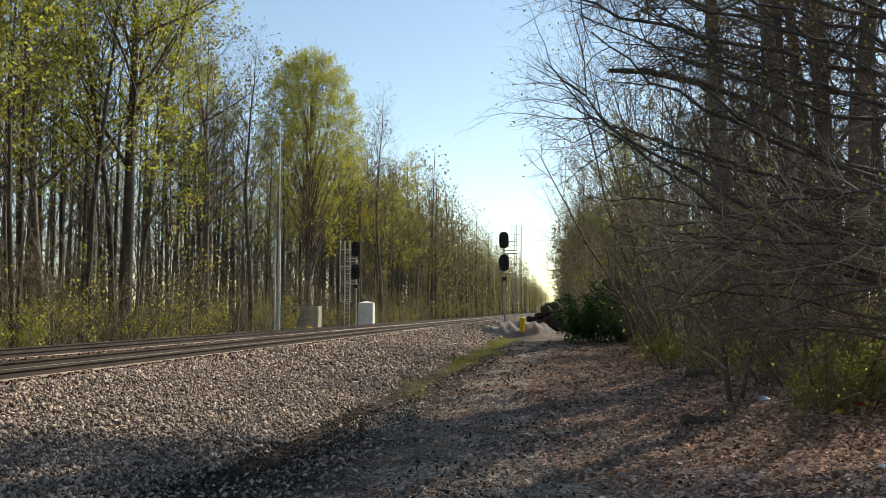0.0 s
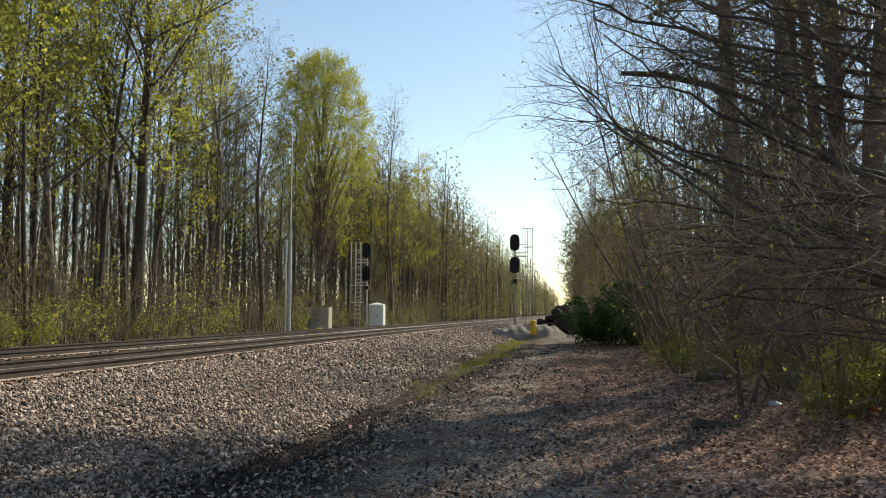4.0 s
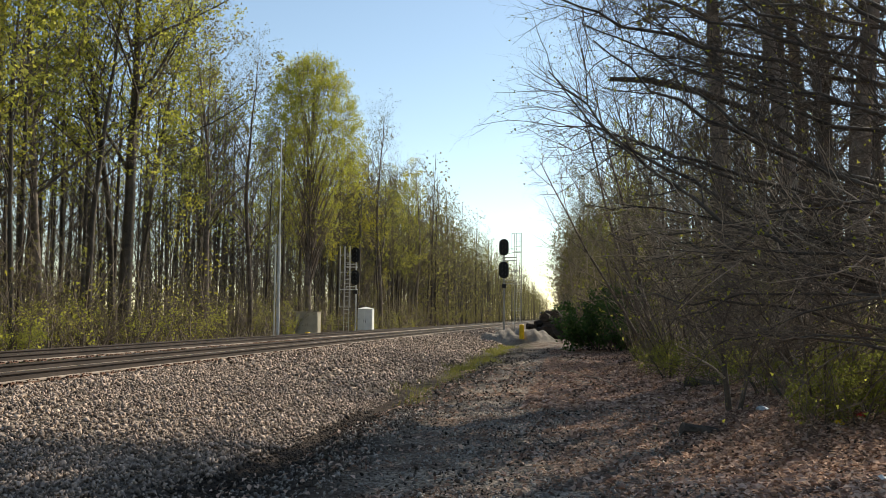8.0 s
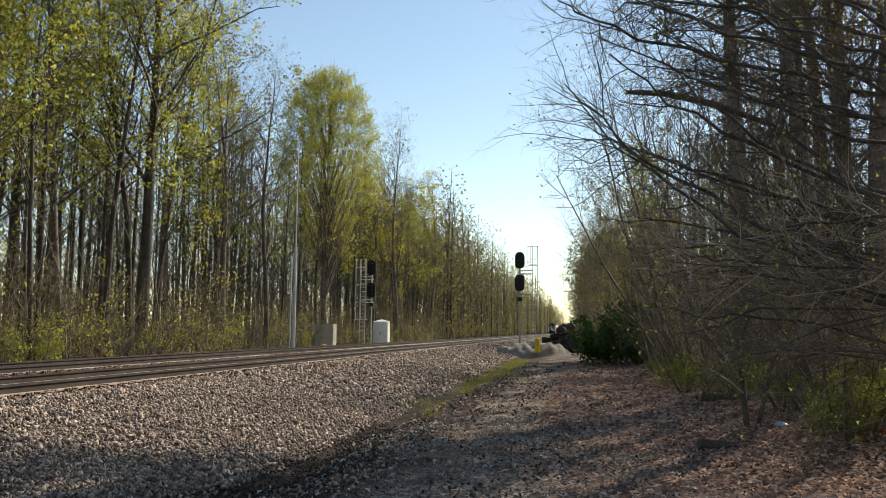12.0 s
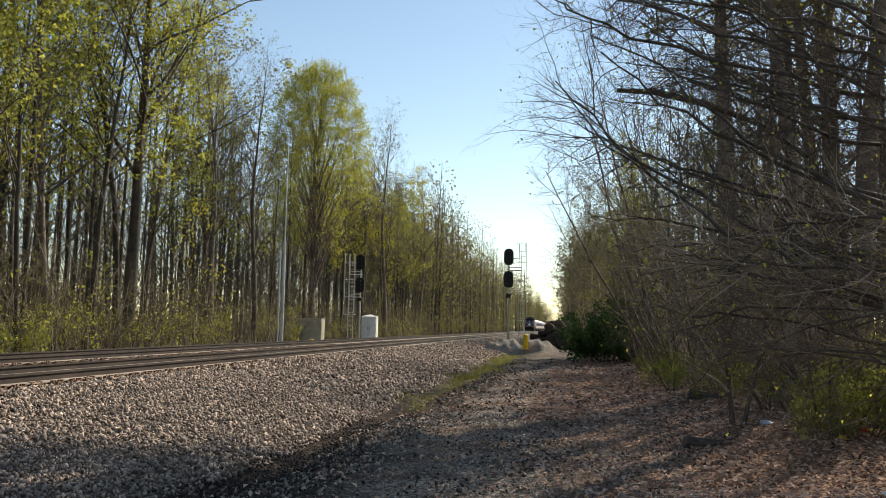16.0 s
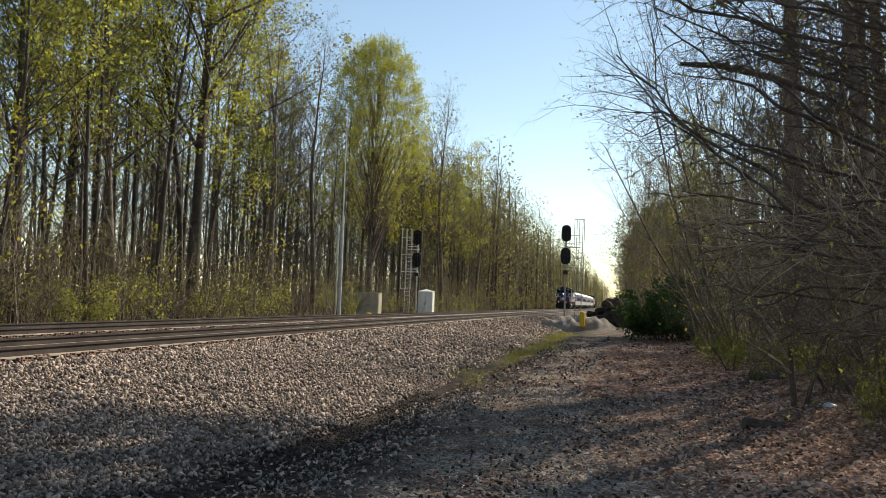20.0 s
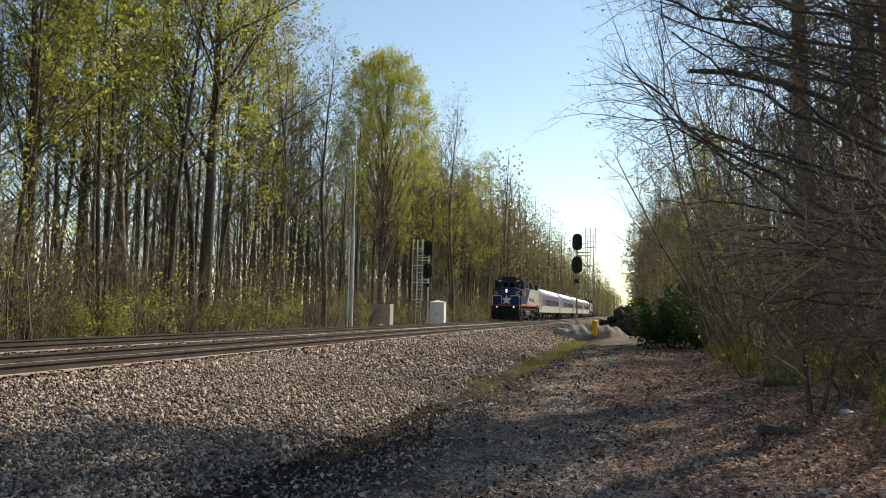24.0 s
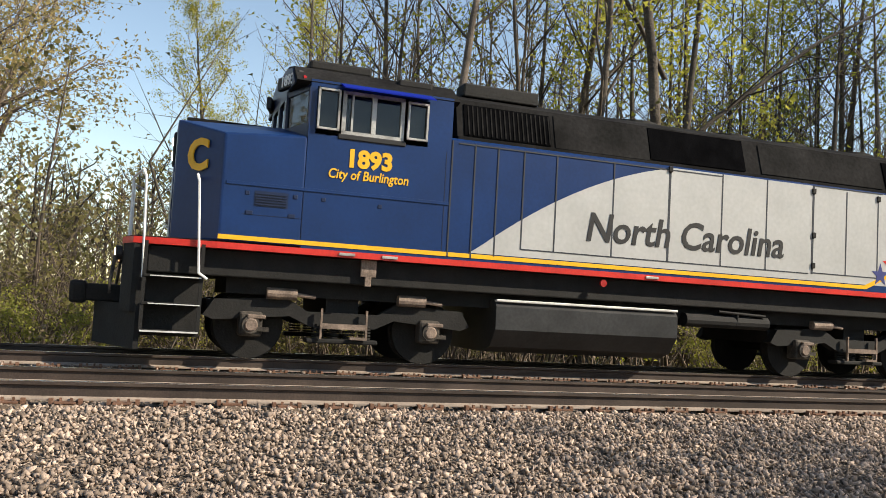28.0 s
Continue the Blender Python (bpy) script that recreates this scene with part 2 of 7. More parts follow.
def ground_material():
    """Ballast, track road, leaf litter, grass and wood floor, laid out along the line by distance from it."""
    m = bpy.data.materials.new("line_side_ground")
    m.use_nodes = True
    nt = m.node_tree
    n, l = nt.nodes, nt.links
    b = n["Principled BSDF"]
    b.inputs["Roughness"].default_value = 0.95
    b.inputs["Specular IOR Level"].default_value = 0.15
    tc = n.new("ShaderNodeTexCoord")
    sep = n.new("ShaderNodeSeparateXYZ")
    l.new(tc.outputs["Object"], sep.inputs[0])

    def noise_at(scale, detail=6.0):
        t = n.new("ShaderNodeTexNoise")
        t.inputs["Scale"].default_value, t.inputs["Detail"].default_value = scale, detail
        l.new(tc.outputs["Object"], t.inputs["Vector"])
        return t.outputs["Fac"]

    def cells(scale):
        t = n.new("ShaderNodeTexVoronoi")
        t.inputs["Scale"].default_value = scale
        l.new(tc.outputs["Object"], t.inputs["Vector"])
        return t

    def two(fac, a, c, lo=0.35, hi=0.65):
        r = n.new("ShaderNodeValToRGB")
        r.color_ramp.elements[0].position, r.color_ramp.elements[1].position = lo, hi
        r.color_ramp.elements[0].color, r.color_ramp.elements[1].color = rgb(*a), rgb(*c)
        l.new(fac, r.inputs["Fac"])
        return r.outputs["Color"]

    def over(fac, a, c):
        x = n.new("ShaderNodeMixRGB")
        l.new(fac, x.inputs["Fac"])
        l.new(a, x.inputs[1])
        l.new(c, x.inputs[2])
        return x.outputs[0]

    def math_(op, a, c):
        x = n.new("ShaderNodeMath")
        x.operation = op
        x.use_clamp = False
        for i, v in enumerate((a, c)):
            if isinstance(v, (int, float)):
                x.inputs[i].default_value = v
            else:
                l.new(v, x.inputs[i])
        return x.outputs[0]

    wob = math_("MULTIPLY", math_("SUBTRACT", noise_at(0.7), 0.5), 2.2)
    xw = math_("ADD", sep.outputs["X"], wob)

    def step(value, lo, hi):
        r = n.new("ShaderNodeMapRange")
        r.interpolation_type = "SMOOTHSTEP"
        r.inputs["From Min"].default_value, r.inputs["From Max"].default_value = lo, hi
        l.new(value, r.inputs["Value"])
        return r.outputs[0]

    vor = cells(30)
    ballast = two(vor.outputs["Color"], (0.05, 0.04, 0.032), (0.27, 0.215, 0.17), 0.15, 0.9)
    road = two(noise_at(22), (0.13, 0.10, 0.078), (0.44, 0.36, 0.285), 0.40, 0.62)
    road = over(step(noise_at(1.1), 0.42, 0.58), road, two(noise_at(22), (0.075, 0.05, 0.036), (0.27, 0.185, 0.14), 0.4, 0.62))
    # damp ditch soil, its colour darkened further to hold some tree shade
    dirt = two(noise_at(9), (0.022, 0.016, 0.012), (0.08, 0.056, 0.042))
    litter = two(cells(34).outputs["Color"], (0.10, 0.06, 0.043), (0.44, 0.28, 0.205), 0.2, 0.8)
    grass = two(noise_at(7), (0.06, 0.046, 0.032), (0.15, 0.135, 0.06), 0.45, 0.65)
    floor = two(noise_at(3), (0.09, 0.07, 0.045), (0.17, 0.14, 0.07))
    col = over(step(xw, -18.6, -17.0), floor, ballast)
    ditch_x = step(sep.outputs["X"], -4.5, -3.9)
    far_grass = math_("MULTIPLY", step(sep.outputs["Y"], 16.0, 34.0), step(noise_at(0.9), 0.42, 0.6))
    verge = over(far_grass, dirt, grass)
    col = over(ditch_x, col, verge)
    col = over(step(math_("ADD", sep.outputs["X"], math_("MULTIPLY", wob, 0.8)), -2.7, -1.5), col, road)
    col = over(step(xw, -0.3, 1.6), col, litter)
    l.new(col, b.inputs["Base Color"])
    bp = n.new("ShaderNodeBump")
    bp.inputs["Strength"].default_value, bp.inputs["Distance"].default_value = 0.9, 0.03
    l.new(vor.outputs["Distance"], bp.inputs["Height"])
    l.new(bp.outputs[0], b.inputs["Normal"])
    return m


M["ground"] = ground_material()
# ---- builders ----
def mesh_from(name, verts, faces, material):
    """A mesh from arrays: verts (n, 3) and faces (m, 3 or 4)."""
    verts, faces = np.asarray(verts, np.float32), np.asarray(faces, np.int32)
    me = bpy.data.meshes.new(name)
    me.vertices.add(len(verts))
    me.vertices.foreach_set("co", verts.ravel())
    me.loops.add(faces.size)
    me.loops.foreach_set("vertex_index", faces.ravel())
    me.polygons.add(len(faces))
    me.polygons.foreach_set("loop_start", np.arange(0, faces.size, faces.shape[1], dtype=np.int32))
    me.update(calc_edges=True)
    me.materials.append(M[material])
    return me


def part(name, bm, material, parent, label=""):
    """Links a bmesh as one mesh object under a thing or part."""
    me = bpy.data.meshes.new(name)
    bmesh.ops.recalc_face_normals(bm, faces=bm.faces[:])
    bm.to_mesh(me)
    bm.free()
    me.materials.append(M[material])
    ob = new(name, me)
    ob.parent = parent
    return tagged(ob, label=label)


def thing(name, label, category, at=(0, 0, 0), rz=0, group="", kind=""):
    ob = new(name)
    ob.matrix_basis = pose(*at, 0, 0, rz)
    return tagged(ob, label=label, category=category, group=group, kind=kind)


def box(bm, x0, x1, y0, y1, z0, z1, bevel=0.0, m=None):
    r = bmesh.ops.create_cube(bm, size=1.0)["verts"]
    bmesh.ops.scale(bm, vec=(x1 - x0, y1 - y0, z1 - z0), verts=r)
    bmesh.ops.translate(bm, vec=((x0 + x1) / 2, (y0 + y1) / 2, (z0 + z1) / 2), verts=r)
    if bevel:
        edges = list({e for v in r for e in v.link_edges})
        out = bmesh.ops.bevel(bm, geom=edges, offset=bevel, segments=2, affect="EDGES", profile=0.5)
        r = list({v for f in out["faces"] for v in f.verts} | {v for v in r if v.is_valid})
    if m is not None:
        bmesh.ops.transform(bm, matrix=m, verts=r)
    return bm


def rod(bm, a, b, r, n=8, r2=None):
    a, b = Vector(a), Vector(b)
    d = b - a
    m = Matrix.Translation((a + b) / 2) @ d.to_track_quat("Z", "Y").to_matrix().to_4x4()
    bmesh.ops.create_cone(bm, cap_ends=True, segments=n, radius1=r, radius2=r if r2 is None else r2, depth=d.length, matrix=m)
    return bm


def bent(bm, points, r, n=6):
    """A pipe along points, with round joints."""
    for a, b in zip(points, points[1:]):
        rod(bm, a, b, r, n)
    for p in points[1:-1]:
        bmesh.ops.create_icosphere(bm, subdivisions=1, radius=r * 1.05, matrix=Matrix.Translation(p))
    return bm


def prism(bm, outline, axis, lo, hi):
    """Extrudes an outline of 2D points along an axis (0, 1 or 2) from lo to hi."""
    def lift(p, d):
        q = list(p)
        q.insert(axis, d)
        return q
    a = [bm.verts.new(lift(p, lo)) for p in outline]
    b = [bm.verts.new(lift(p, hi)) for p in outline]
    bm.faces.new(a)
    bm.faces.new(b[::-1])
    k = len(a)
    for i in range(k):
        bm.faces.new((a[i], b[i], b[(i + 1) % k], a[(i + 1) % k]))
    return bm


def lettering(text, size, material, parent, m, shear=0.0, depth=0.006, stretch=1.0, bold=0.0, label=""):
    """Letters of the built-in font as a mesh part. m: from text plane to the parent's space, centred."""
    cu = bpy.data.curves.new("lettering", "FONT")
    cu.body, cu.size, cu.extrude, cu.shear, cu.offset = text, size, depth, shear, bold
    cu.align_x, cu.align_y, cu.resolution_u = "CENTER", "CENTER", 3
    tmp = bpy.data.objects.new("lettering", cu)
    scene.collection.objects.link(tmp)
    me = bpy.data.meshes.new_from_object(tmp.evaluated_get(bpy.context.evaluated_depsgraph_get()))
    bpy.data.objects.remove(tmp)
    me.name = "lettering"
    me.transform(m @ Matrix.Diagonal((stretch, 1, 1, 1)))
    me.materials.clear()
    me.materials.append(M[material])
    ob = new("lettering", me)
    ob.parent = parent
    return tagged(ob, label=label)


# ---- plants ----
class Wood:
    """Collects the tubes and the leaf spots of one plant."""

    def __init__(self, seed):
        self.rng = np.random.default_rng(seed)
        self.v, self.f, self.k, self.spots = [], [], 0, []

    def tube(self, pts, radii, sides):
        pts = np.asarray(pts, float)
        t = np.gradient(pts, axis=0)
        t /= np.linalg.norm(t, axis=1)[:, None] + 1e-9
        ref = np.array([0.3, 0.9, 0.2]) if abs(t[0][2]) > 0.6 else np.array([0, 0, 1.0])
        a = np.cross(t, ref)
        a /= np.linalg.norm(a, axis=1)[:, None] + 1e-9
        b = np.cross(t, a)
        ang = np.arange(sides) * 2 * np.pi / sides
        ring = a[:, None, :] * np.cos(ang)[None, :, None] + b[:, None, :] * np.sin(ang)[None, :, None]
        v = pts[:, None, :] + ring * np.asarray(radii)[:, None, None]
        n = len(pts)
        i = np.arange(n - 1)[:, None] * sides + np.arange(sides)[None, :]
        j = np.arange(n - 1)[:, None] * sides + (np.arange(sides)[None, :] + 1) % sides
        q = np.stack([i, j, j + sides, i + sides], -1).reshape(-1, 4) + self.k
        self.v.append(v.reshape(-1, 3))
        self.f.append(q)
        self.k += n * sides

    def limb(self, p, d, length, r, level, spec, way_of=None):
        """Grows one limb and what springs from it; way_of gives its line where it is swept."""
        rng = self.rng
        s = spec[level]
        n = s["n"]
        d = np.asarray(d, float) / np.linalg.norm(d)
        pts, rad, dirs = [np.asarray(p, float)], [r], [d]
        for i in range(n):
            d = d + rng.normal(0, s["wild"], 3) + np.array([0, 0, s["lift"]])
            d /= np.linalg.norm(d)
            if way_of is None:
                pts.append(pts[-1] + d * length / n)
            else:
                pts.append(way_of((i + 1) / n) + rng.normal(0, 0.035, 3))
                d = (pts[-1] - pts[-2]) / np.linalg.norm(pts[-1] - pts[-2])
            rad.append(r * (1 - (1 - s["tip"]) * (i + 1) / n))
            dirs.append(d)
        self.tube(pts, rad, s["sides"])
        pts = np.array(pts)
        if s.get("leaf"):
            m = rng.poisson(s["leaf"])
            if m:
                u = rng.uniform(0.25, 1.05, m) * n
                i = np.minimum(u.astype(int), n - 1)
                self.spots.append(pts[i] + (pts[i + 1] - pts[i]) * (u - i)[:, None] + rng.normal(0, s.get("spread", 0.12), (m, 3)))
        if level + 1 < len(spec):
            c = spec[level + 1]
            kids = max(1, int(round(c["per"] * rng.uniform(0.75, 1.25))))
            for q in range(kids):
                u = (c["from"] + (1 - c["from"]) * (q + rng.uniform(0.1, 0.9)) / kids) * n
                i = min(int(u), n - 1)
                at = pts[i] + (pts[i + 1] - pts[i]) * (u - i)
                rr = rad[i] + (rad[i + 1] - rad[i]) * (u - i)
                side = np.cross(dirs[i + 1], rng.normal(0, 1, 3))
                side /= np.linalg.norm(side) + 1e-9
                ang = np.radians(rng.normal(c["angle"], 8))
                way = dirs[i + 1] * np.cos(ang) + side * np.sin(ang)
                frac = u / n
                ln = length * c["len"] * (1 - c.get("short", 0.55) * frac) * rng.uniform(0.7, 1.2)
                self.limb(at, way, ln, min(rr * 0.7, max(c.get("min", 0.004), rr * c["thick"])), level + 1, spec)

    def leaves(self, size, plain=False):
        """Small folded leaf blades at all the spots."""
        if not self.spots:
            return np.zeros((0, 3)), np.zeros((0, 4), int)
        rng = self.rng
        c = np.concatenate(self.spots)
        m = len(c)
        a = rng.normal(0, 1, (m, 3))
        a /= np.linalg.norm(a, axis=1)[:, None]
        b = np.cross(a, rng.normal(0, 1, (m, 3)))
        b /= np.linalg.norm(b, axis=1)[:, None]
        s = size * rng.uniform(0.55, 1.35, m)[:, None]
        if plain:
            v = np.stack([c - a * s * 0.5 - b * s * 0.45, c + a * s * 0.1 + b * s * 0.5, c + a * s * 0.7 - b * s * 0.15], 1).reshape(-1, 3)
            return v, np.arange(m * 3).reshape(-1, 3)
        v = np.stack([c - a * s * 0.6, c + b * s * 0.42, c + a * s * 0.6, c - b * s * 0.42], 1).reshape(-1, 3)
        return v, np.arange(m * 4).reshape(-1, 4)

    def build(self, name, label, category, bark, leaf=None, size=0.12, group="", kind="", plain=False):
        """The plant as a thing with a trunk and a crown."""
        ob = thing(name, label, category, group=group, kind=kind)
        t = new("trunk", mesh_from("trunk", np.concatenate(self.v), np.concatenate(self.f), bark))
        t.parent = ob
        for poly in (t.data,):
            poly.shade_smooth()
        if leaf and self.spots:
            v, f = self.leaves(size, plain)
            c = new("crown", mesh_from("crown", v, f, leaf))
            c.parent = ob
        return ob


def forest_spec(leaf, twigs=4, crown_from=0.42, limbs=22, lift=0.05, angle=38, ln=0.41):
    return [
        dict(n=10, wild=0.034, lift=0.03, tip=0.1, sides=7),
        dict(n=5, wild=0.12, lift=lift, tip=0.25, sides=4, per=limbs, angle=angle, thick=0.42, len=ln, short=0.6, **{"from": crown_from}),
        dict(n=3, wild=0.13, lift=lift * 0.8, tip=0.3, sides=3, per=8, angle=42, thick=0.45, len=0.48, short=0.4, min=0.013, leaf=leaf * 0.25, **{"from": 0.2}),
        dict(n=1, wild=0.16, lift=0.05, tip=0.4, sides=3, per=twigs, angle=38, thick=0.5, len=0.55, short=0.3, min=0.009, leaf=leaf, spread=0.16, **{"from": 0.25}),
    ]
# ---- ground, one sheet to the horizon ----
NEAR_X, FAR_X, HALF = -9.68, -13.605, 0.7525  # track centres, half the rail spacing
RAIL_H, TIE_TOP = 0.18, -0.198


def ground_height(x, y):
    """Height of the ground; the rail heads are at 0."""
    xs = [-3000, -120, -40, -24, -18.5, -16.6, -15.3, -8.25, -4.6, -3.7, -3.1, -2.2, -0.6, 1.2, 2.6, 5.0, 9.0, 20, 60, 3000]
    zs = [-1.0, -1.0, -0.75, -0.55, -0.62, -0.62, -0.245, -0.235, -0.77, -0.95, -0.84, -0.70, -0.68, -0.66, -0.50, -0.05, 0.35, 0.6, 0.5, 0.0]
    z = np.interp(x, xs, zs)
    soft = np.clip((np.abs(x + 11.6) - 4.2) / 3, 0, 1)
    z = z + soft * (0.05 * np.sin(x * 1.3 + 0.4 * y) * np.sin(y * 0.55 + 1) + 0.035 * np.sin(y * 1.9 + x * 2.3) * np.sin(x * 3.1 - y * 0.7))
    rut = np.exp(-((x + 1.9) / 0.3) ** 2) + np.exp(-((x - 0.1) / 0.35) ** 2)
    return z - 0.05 * rut * (np.sin(y * 0.3) * 0.3 + 0.7)


def make_ground():
    gx = np.concatenate([[-3000, -1200, -500, -200, -100], np.arange(-70, -24, 3.0), np.arange(-24, -16, 0.8), np.arange(-16, -8.5, 0.5), np.arange(-8.5, 9, 0.22), np.arange(9, 30, 2.0), [40, 70, 150, 400, 1200, 3000]])
    gy = np.concatenate([[-3000, -800, -200, -80, -40], np.arange(-30, -6, 2.0), np.arange(-6, 32, 0.3), np.arange(32, 90, 1.2), np.arange(90, 400, 15), [500, 800, 1500, 3000]])
    X, Y = np.meshgrid(gx, gy)
    V = np.stack([X, Y, ground_height(X, Y)], -1).reshape(-1, 3)
    w, hgt = len(gx), len(gy)
    i = (np.arange(hgt - 1)[:, None] * w + np.arange(w - 1)[None, :]).reshape(-1)
    F = np.stack([i, i + 1, i + w + 1, i + w], -1)
    me = mesh_from("ground", V, F, "ground")
    me.shade_smooth()
    return tagged(new("ground", me), label="trackside ground of ballast, rutted gravel road and leaf litter", category="ground", kind="structure")


ground = make_ground()


def rail_outline(x):
    """Cross-section of a rail whose head is centred on x, with its top at 0."""
    half = [(0.037, -0.004), (0.037, -0.036), (0.010, -0.05), (0.009, -0.145), (0.03, -0.158), (0.076, -0.168), (0.076, -0.18)]
    left = [(x - a, b) for a, b in half]
    right = [(x + a, b) for a, b in half[::-1]]
    return left + right


def make_track(name, cx, label):
    tr = tagged(new(name), label=label, category="railway track", kind="structure")
    tr.matrix_basis = pose(cx, 0, 0)
    for sx in (-HALF, HALF):
        bm = bmesh.new()
        prism(bm, rail_outline(sx), 1, -60, 1400)
        rail = part("rail", bm, "rail", tr)
        bm = bmesh.new()
        box(bm, sx - 0.036, sx + 0.036, -60, 1400, -0.004, 0.0)
        part("running_surface", bm, "rail_top", rail, "polished steel running surface")
        # the foot is paler than the rest of the rail
        bm = bmesh.new()
        for s in (-1, 1):
            prism(bm, [(sx + s * 0.012, -0.143), (sx + s * 0.031, -0.1555), (sx + s * 0.0785, -0.1655), (sx + s * 0.0785, -0.18), (sx + s * 0.012, -0.1795)], 1, -60, 1400)
        part("rail_foot", bm, "rail_base", rail, "pale brown rail foot")
    return tr


track_near = make_track("track_near", NEAR_X, "near railway track on grey ballast")
track_far = make_track("track_far", FAR_X, "far railway track on grey ballast")


def add_ties(track, seed):
    rng = random.Random(seed)
    tie_meshes, plate_meshes = [], []
    for k in range(4):
        xs = np.linspace(-1.21, 1.21, 5)
        ring = np.array([(-0.115, -0.18), (-0.115, -0.008), (-0.1, 0.0), (0.1, 0.0), (0.115, -0.008), (0.115, -0.18)])
        V = np.array([(x, a, b) for x in xs for a, b in ring]) + np.array([[rng.uniform(-0.012, 0.012), rng.uniform(-0.007, 0.007), rng.uniform(-0.009, 0.003)] for _ in range(30)])
        F = [(q * 6 + j, q * 6 + j + 1, q * 6 + j + 7, q * 6 + j + 6) for q in range(4) for j in range(5)] + [(0, 5, 4, 1), (1, 4, 3, 2), (24, 25, 28, 29), (25, 26, 27, 28)]
        tie_meshes.append(mesh_from("tie", V, F, "tie"))
    bm = bmesh.new()
    box(bm, -0.19, 0.19, -0.095, 0.095, 0.0, 0.016)
    for sx in (-0.1, 0.1):
        box(bm, sx - 0.014, sx + 0.014, -0.06, -0.035, 0.012, 0.05)
        box(bm, sx - 0.014, sx + 0.014, 0.035, 0.06, 0.012, 0.05)
    for sx in (-0.105, 0.105):
        for sy in (-0.13, 0.13):
            box(bm, sx - 0.03, sx + 0.03, sy - 0.02, sy + 0.02, -0.01, 0.045)
    plate = bpy.data.meshes.new("tie_plate")
    bm.to_mesh(plate)
    bm.free()
    plate.materials.append(M["plate"])
    y, i = -22.0, 0
    while y < 62:
        t = new("tie", tie_meshes[i % 4])
        t.parent = track
        t.matrix_basis = pose(rng.uniform(-0.05, 0.05), y, TIE_TOP + rng.uniform(-0.012, 0.004), 0, 0, rng.uniform(-1, 1))
        if y > -9 and y < 45:
            for sx in (-HALF, HALF):
                p = new("tie_plate", plate)
                p.parent = t
                p.matrix_basis = pose(sx, 0, 0.004)
        y += 0.52 + rng.uniform(-0.03, 0.03)
        i += 1


def scatter_stones(n, x0, x1, y0, y1, size, seed, sink=0.3, keep=None):
    """Broken stones lying on the ground, as one array of vertices and faces."""
    rng = np.random.default_rng(seed)
    x, y = rng.uniform(x0, x1, n), rng.uniform(y0, y1, n)
    if keep is not None:
        ok = keep(x, y, rng)
        x, y = x[ok], y[ok]
        n = len(x)
    base = np.array([[1, 0, 0], [-1, 0, 0], [0, 1, 0], [0, -1, 0], [0, 0, 1], [0, 0, -1]], float)
    s = size * rng.uniform(0.6, 1.55, (n, 1, 1)) * rng.uniform(0.38, 1.3, (n, 1, 3))
    v = base[None] * s * rng.uniform(0.55, 1.35, (n, 6, 1)) + rng.normal(0, 0.3, (n, 6, 3)) * s
    q = rng.normal(0, 1, (n, 4))
    q /= np.linalg.norm(q, axis=1)[:, None]
    a, b, c, d = q.T
    R = np.stack([1 - 2 * (c * c + d * d), 2 * (b * c - a * d), 2 * (b * d + a * c), 2 * (b * c + a * d), 1 - 2 * (b * b + d * d), 2 * (c * d - a * b), 2 * (b * d - a * c), 2 * (c * d + a * b), 1 - 2 * (b * b + c * c)], -1).reshape(n, 3, 3)
    v = np.einsum("nij,nkj->nki", R, v)
    v += np.stack([x, y, ground_height(x, y) + size * (0.5 - sink) + rng.uniform(-0.3, 0.9, n) * size], -1)[:, None, :]
    f = np.array([[0, 2, 4], [2, 1, 4], [1, 3, 4], [3, 0, 4], [2, 0, 5], [1, 2, 5], [3, 1, 5], [0, 3, 5]])
    F = (f[None] + 6 * np.arange(n)[:, None, None]).reshape(-1, 3)
    return v.reshape(-1, 3), F


def join_arrays(lots):
    V, F, k = [], [], 0
    for v, f in lots:
        V.append(v)
        F.append(f + k)
        k += len(v)
    return np.concatenate(V), np.concatenate(F)


def off_rails(x, y, rng):
    """Keeps stones from under the rails and thins them over the ties."""
    ok = np.ones(len(x), bool)
    for cx in (NEAR_X, FAR_X):
        for s in (-HALF, HALF):
            ok &= np.abs(x - cx - s) > 0.11
    return ok


def make_ballast():
    lots = [
        scatter_stones(46000, -8.75, -3.4, -4.0, 9, 0.0235, 1, 0.1, keep=lambda x, y, r: r.uniform(0, 1, len(x)) < np.clip((-3.7 - x) / 0.9, 0.05, 1)),
        scatter_stones(16000, -8.75, -3.9, 9, 19, 0.028, 2, 0.1),
        scatter_stones(9000, -8.75, -4.0, 19, 42, 0.045, 3),
        scatter_stones(5000, -8.75, -4.2, 42, 90, 0.06, 13),
        scatter_stones(9000, -15.4, -8.75, -4.5, 20, 0.03, 4, keep=off_rails),
        scatter_stones(4000, -15.4, -8.75, 20, 50, 0.04, 5, keep=off_rails),
        scatter_stones(1500, -17.5, -15.4, 5, 60, 0.05, 6),
    ]
    V, F = join_arrays(lots)
    ob = new("ballast", mesh_from("ballast", V, F, "stone"))
    return tagged(ob, label="grey and tan crushed stone ballast on the track shoulder", category="ballast", kind="stuff")


ballast = make_ballast()


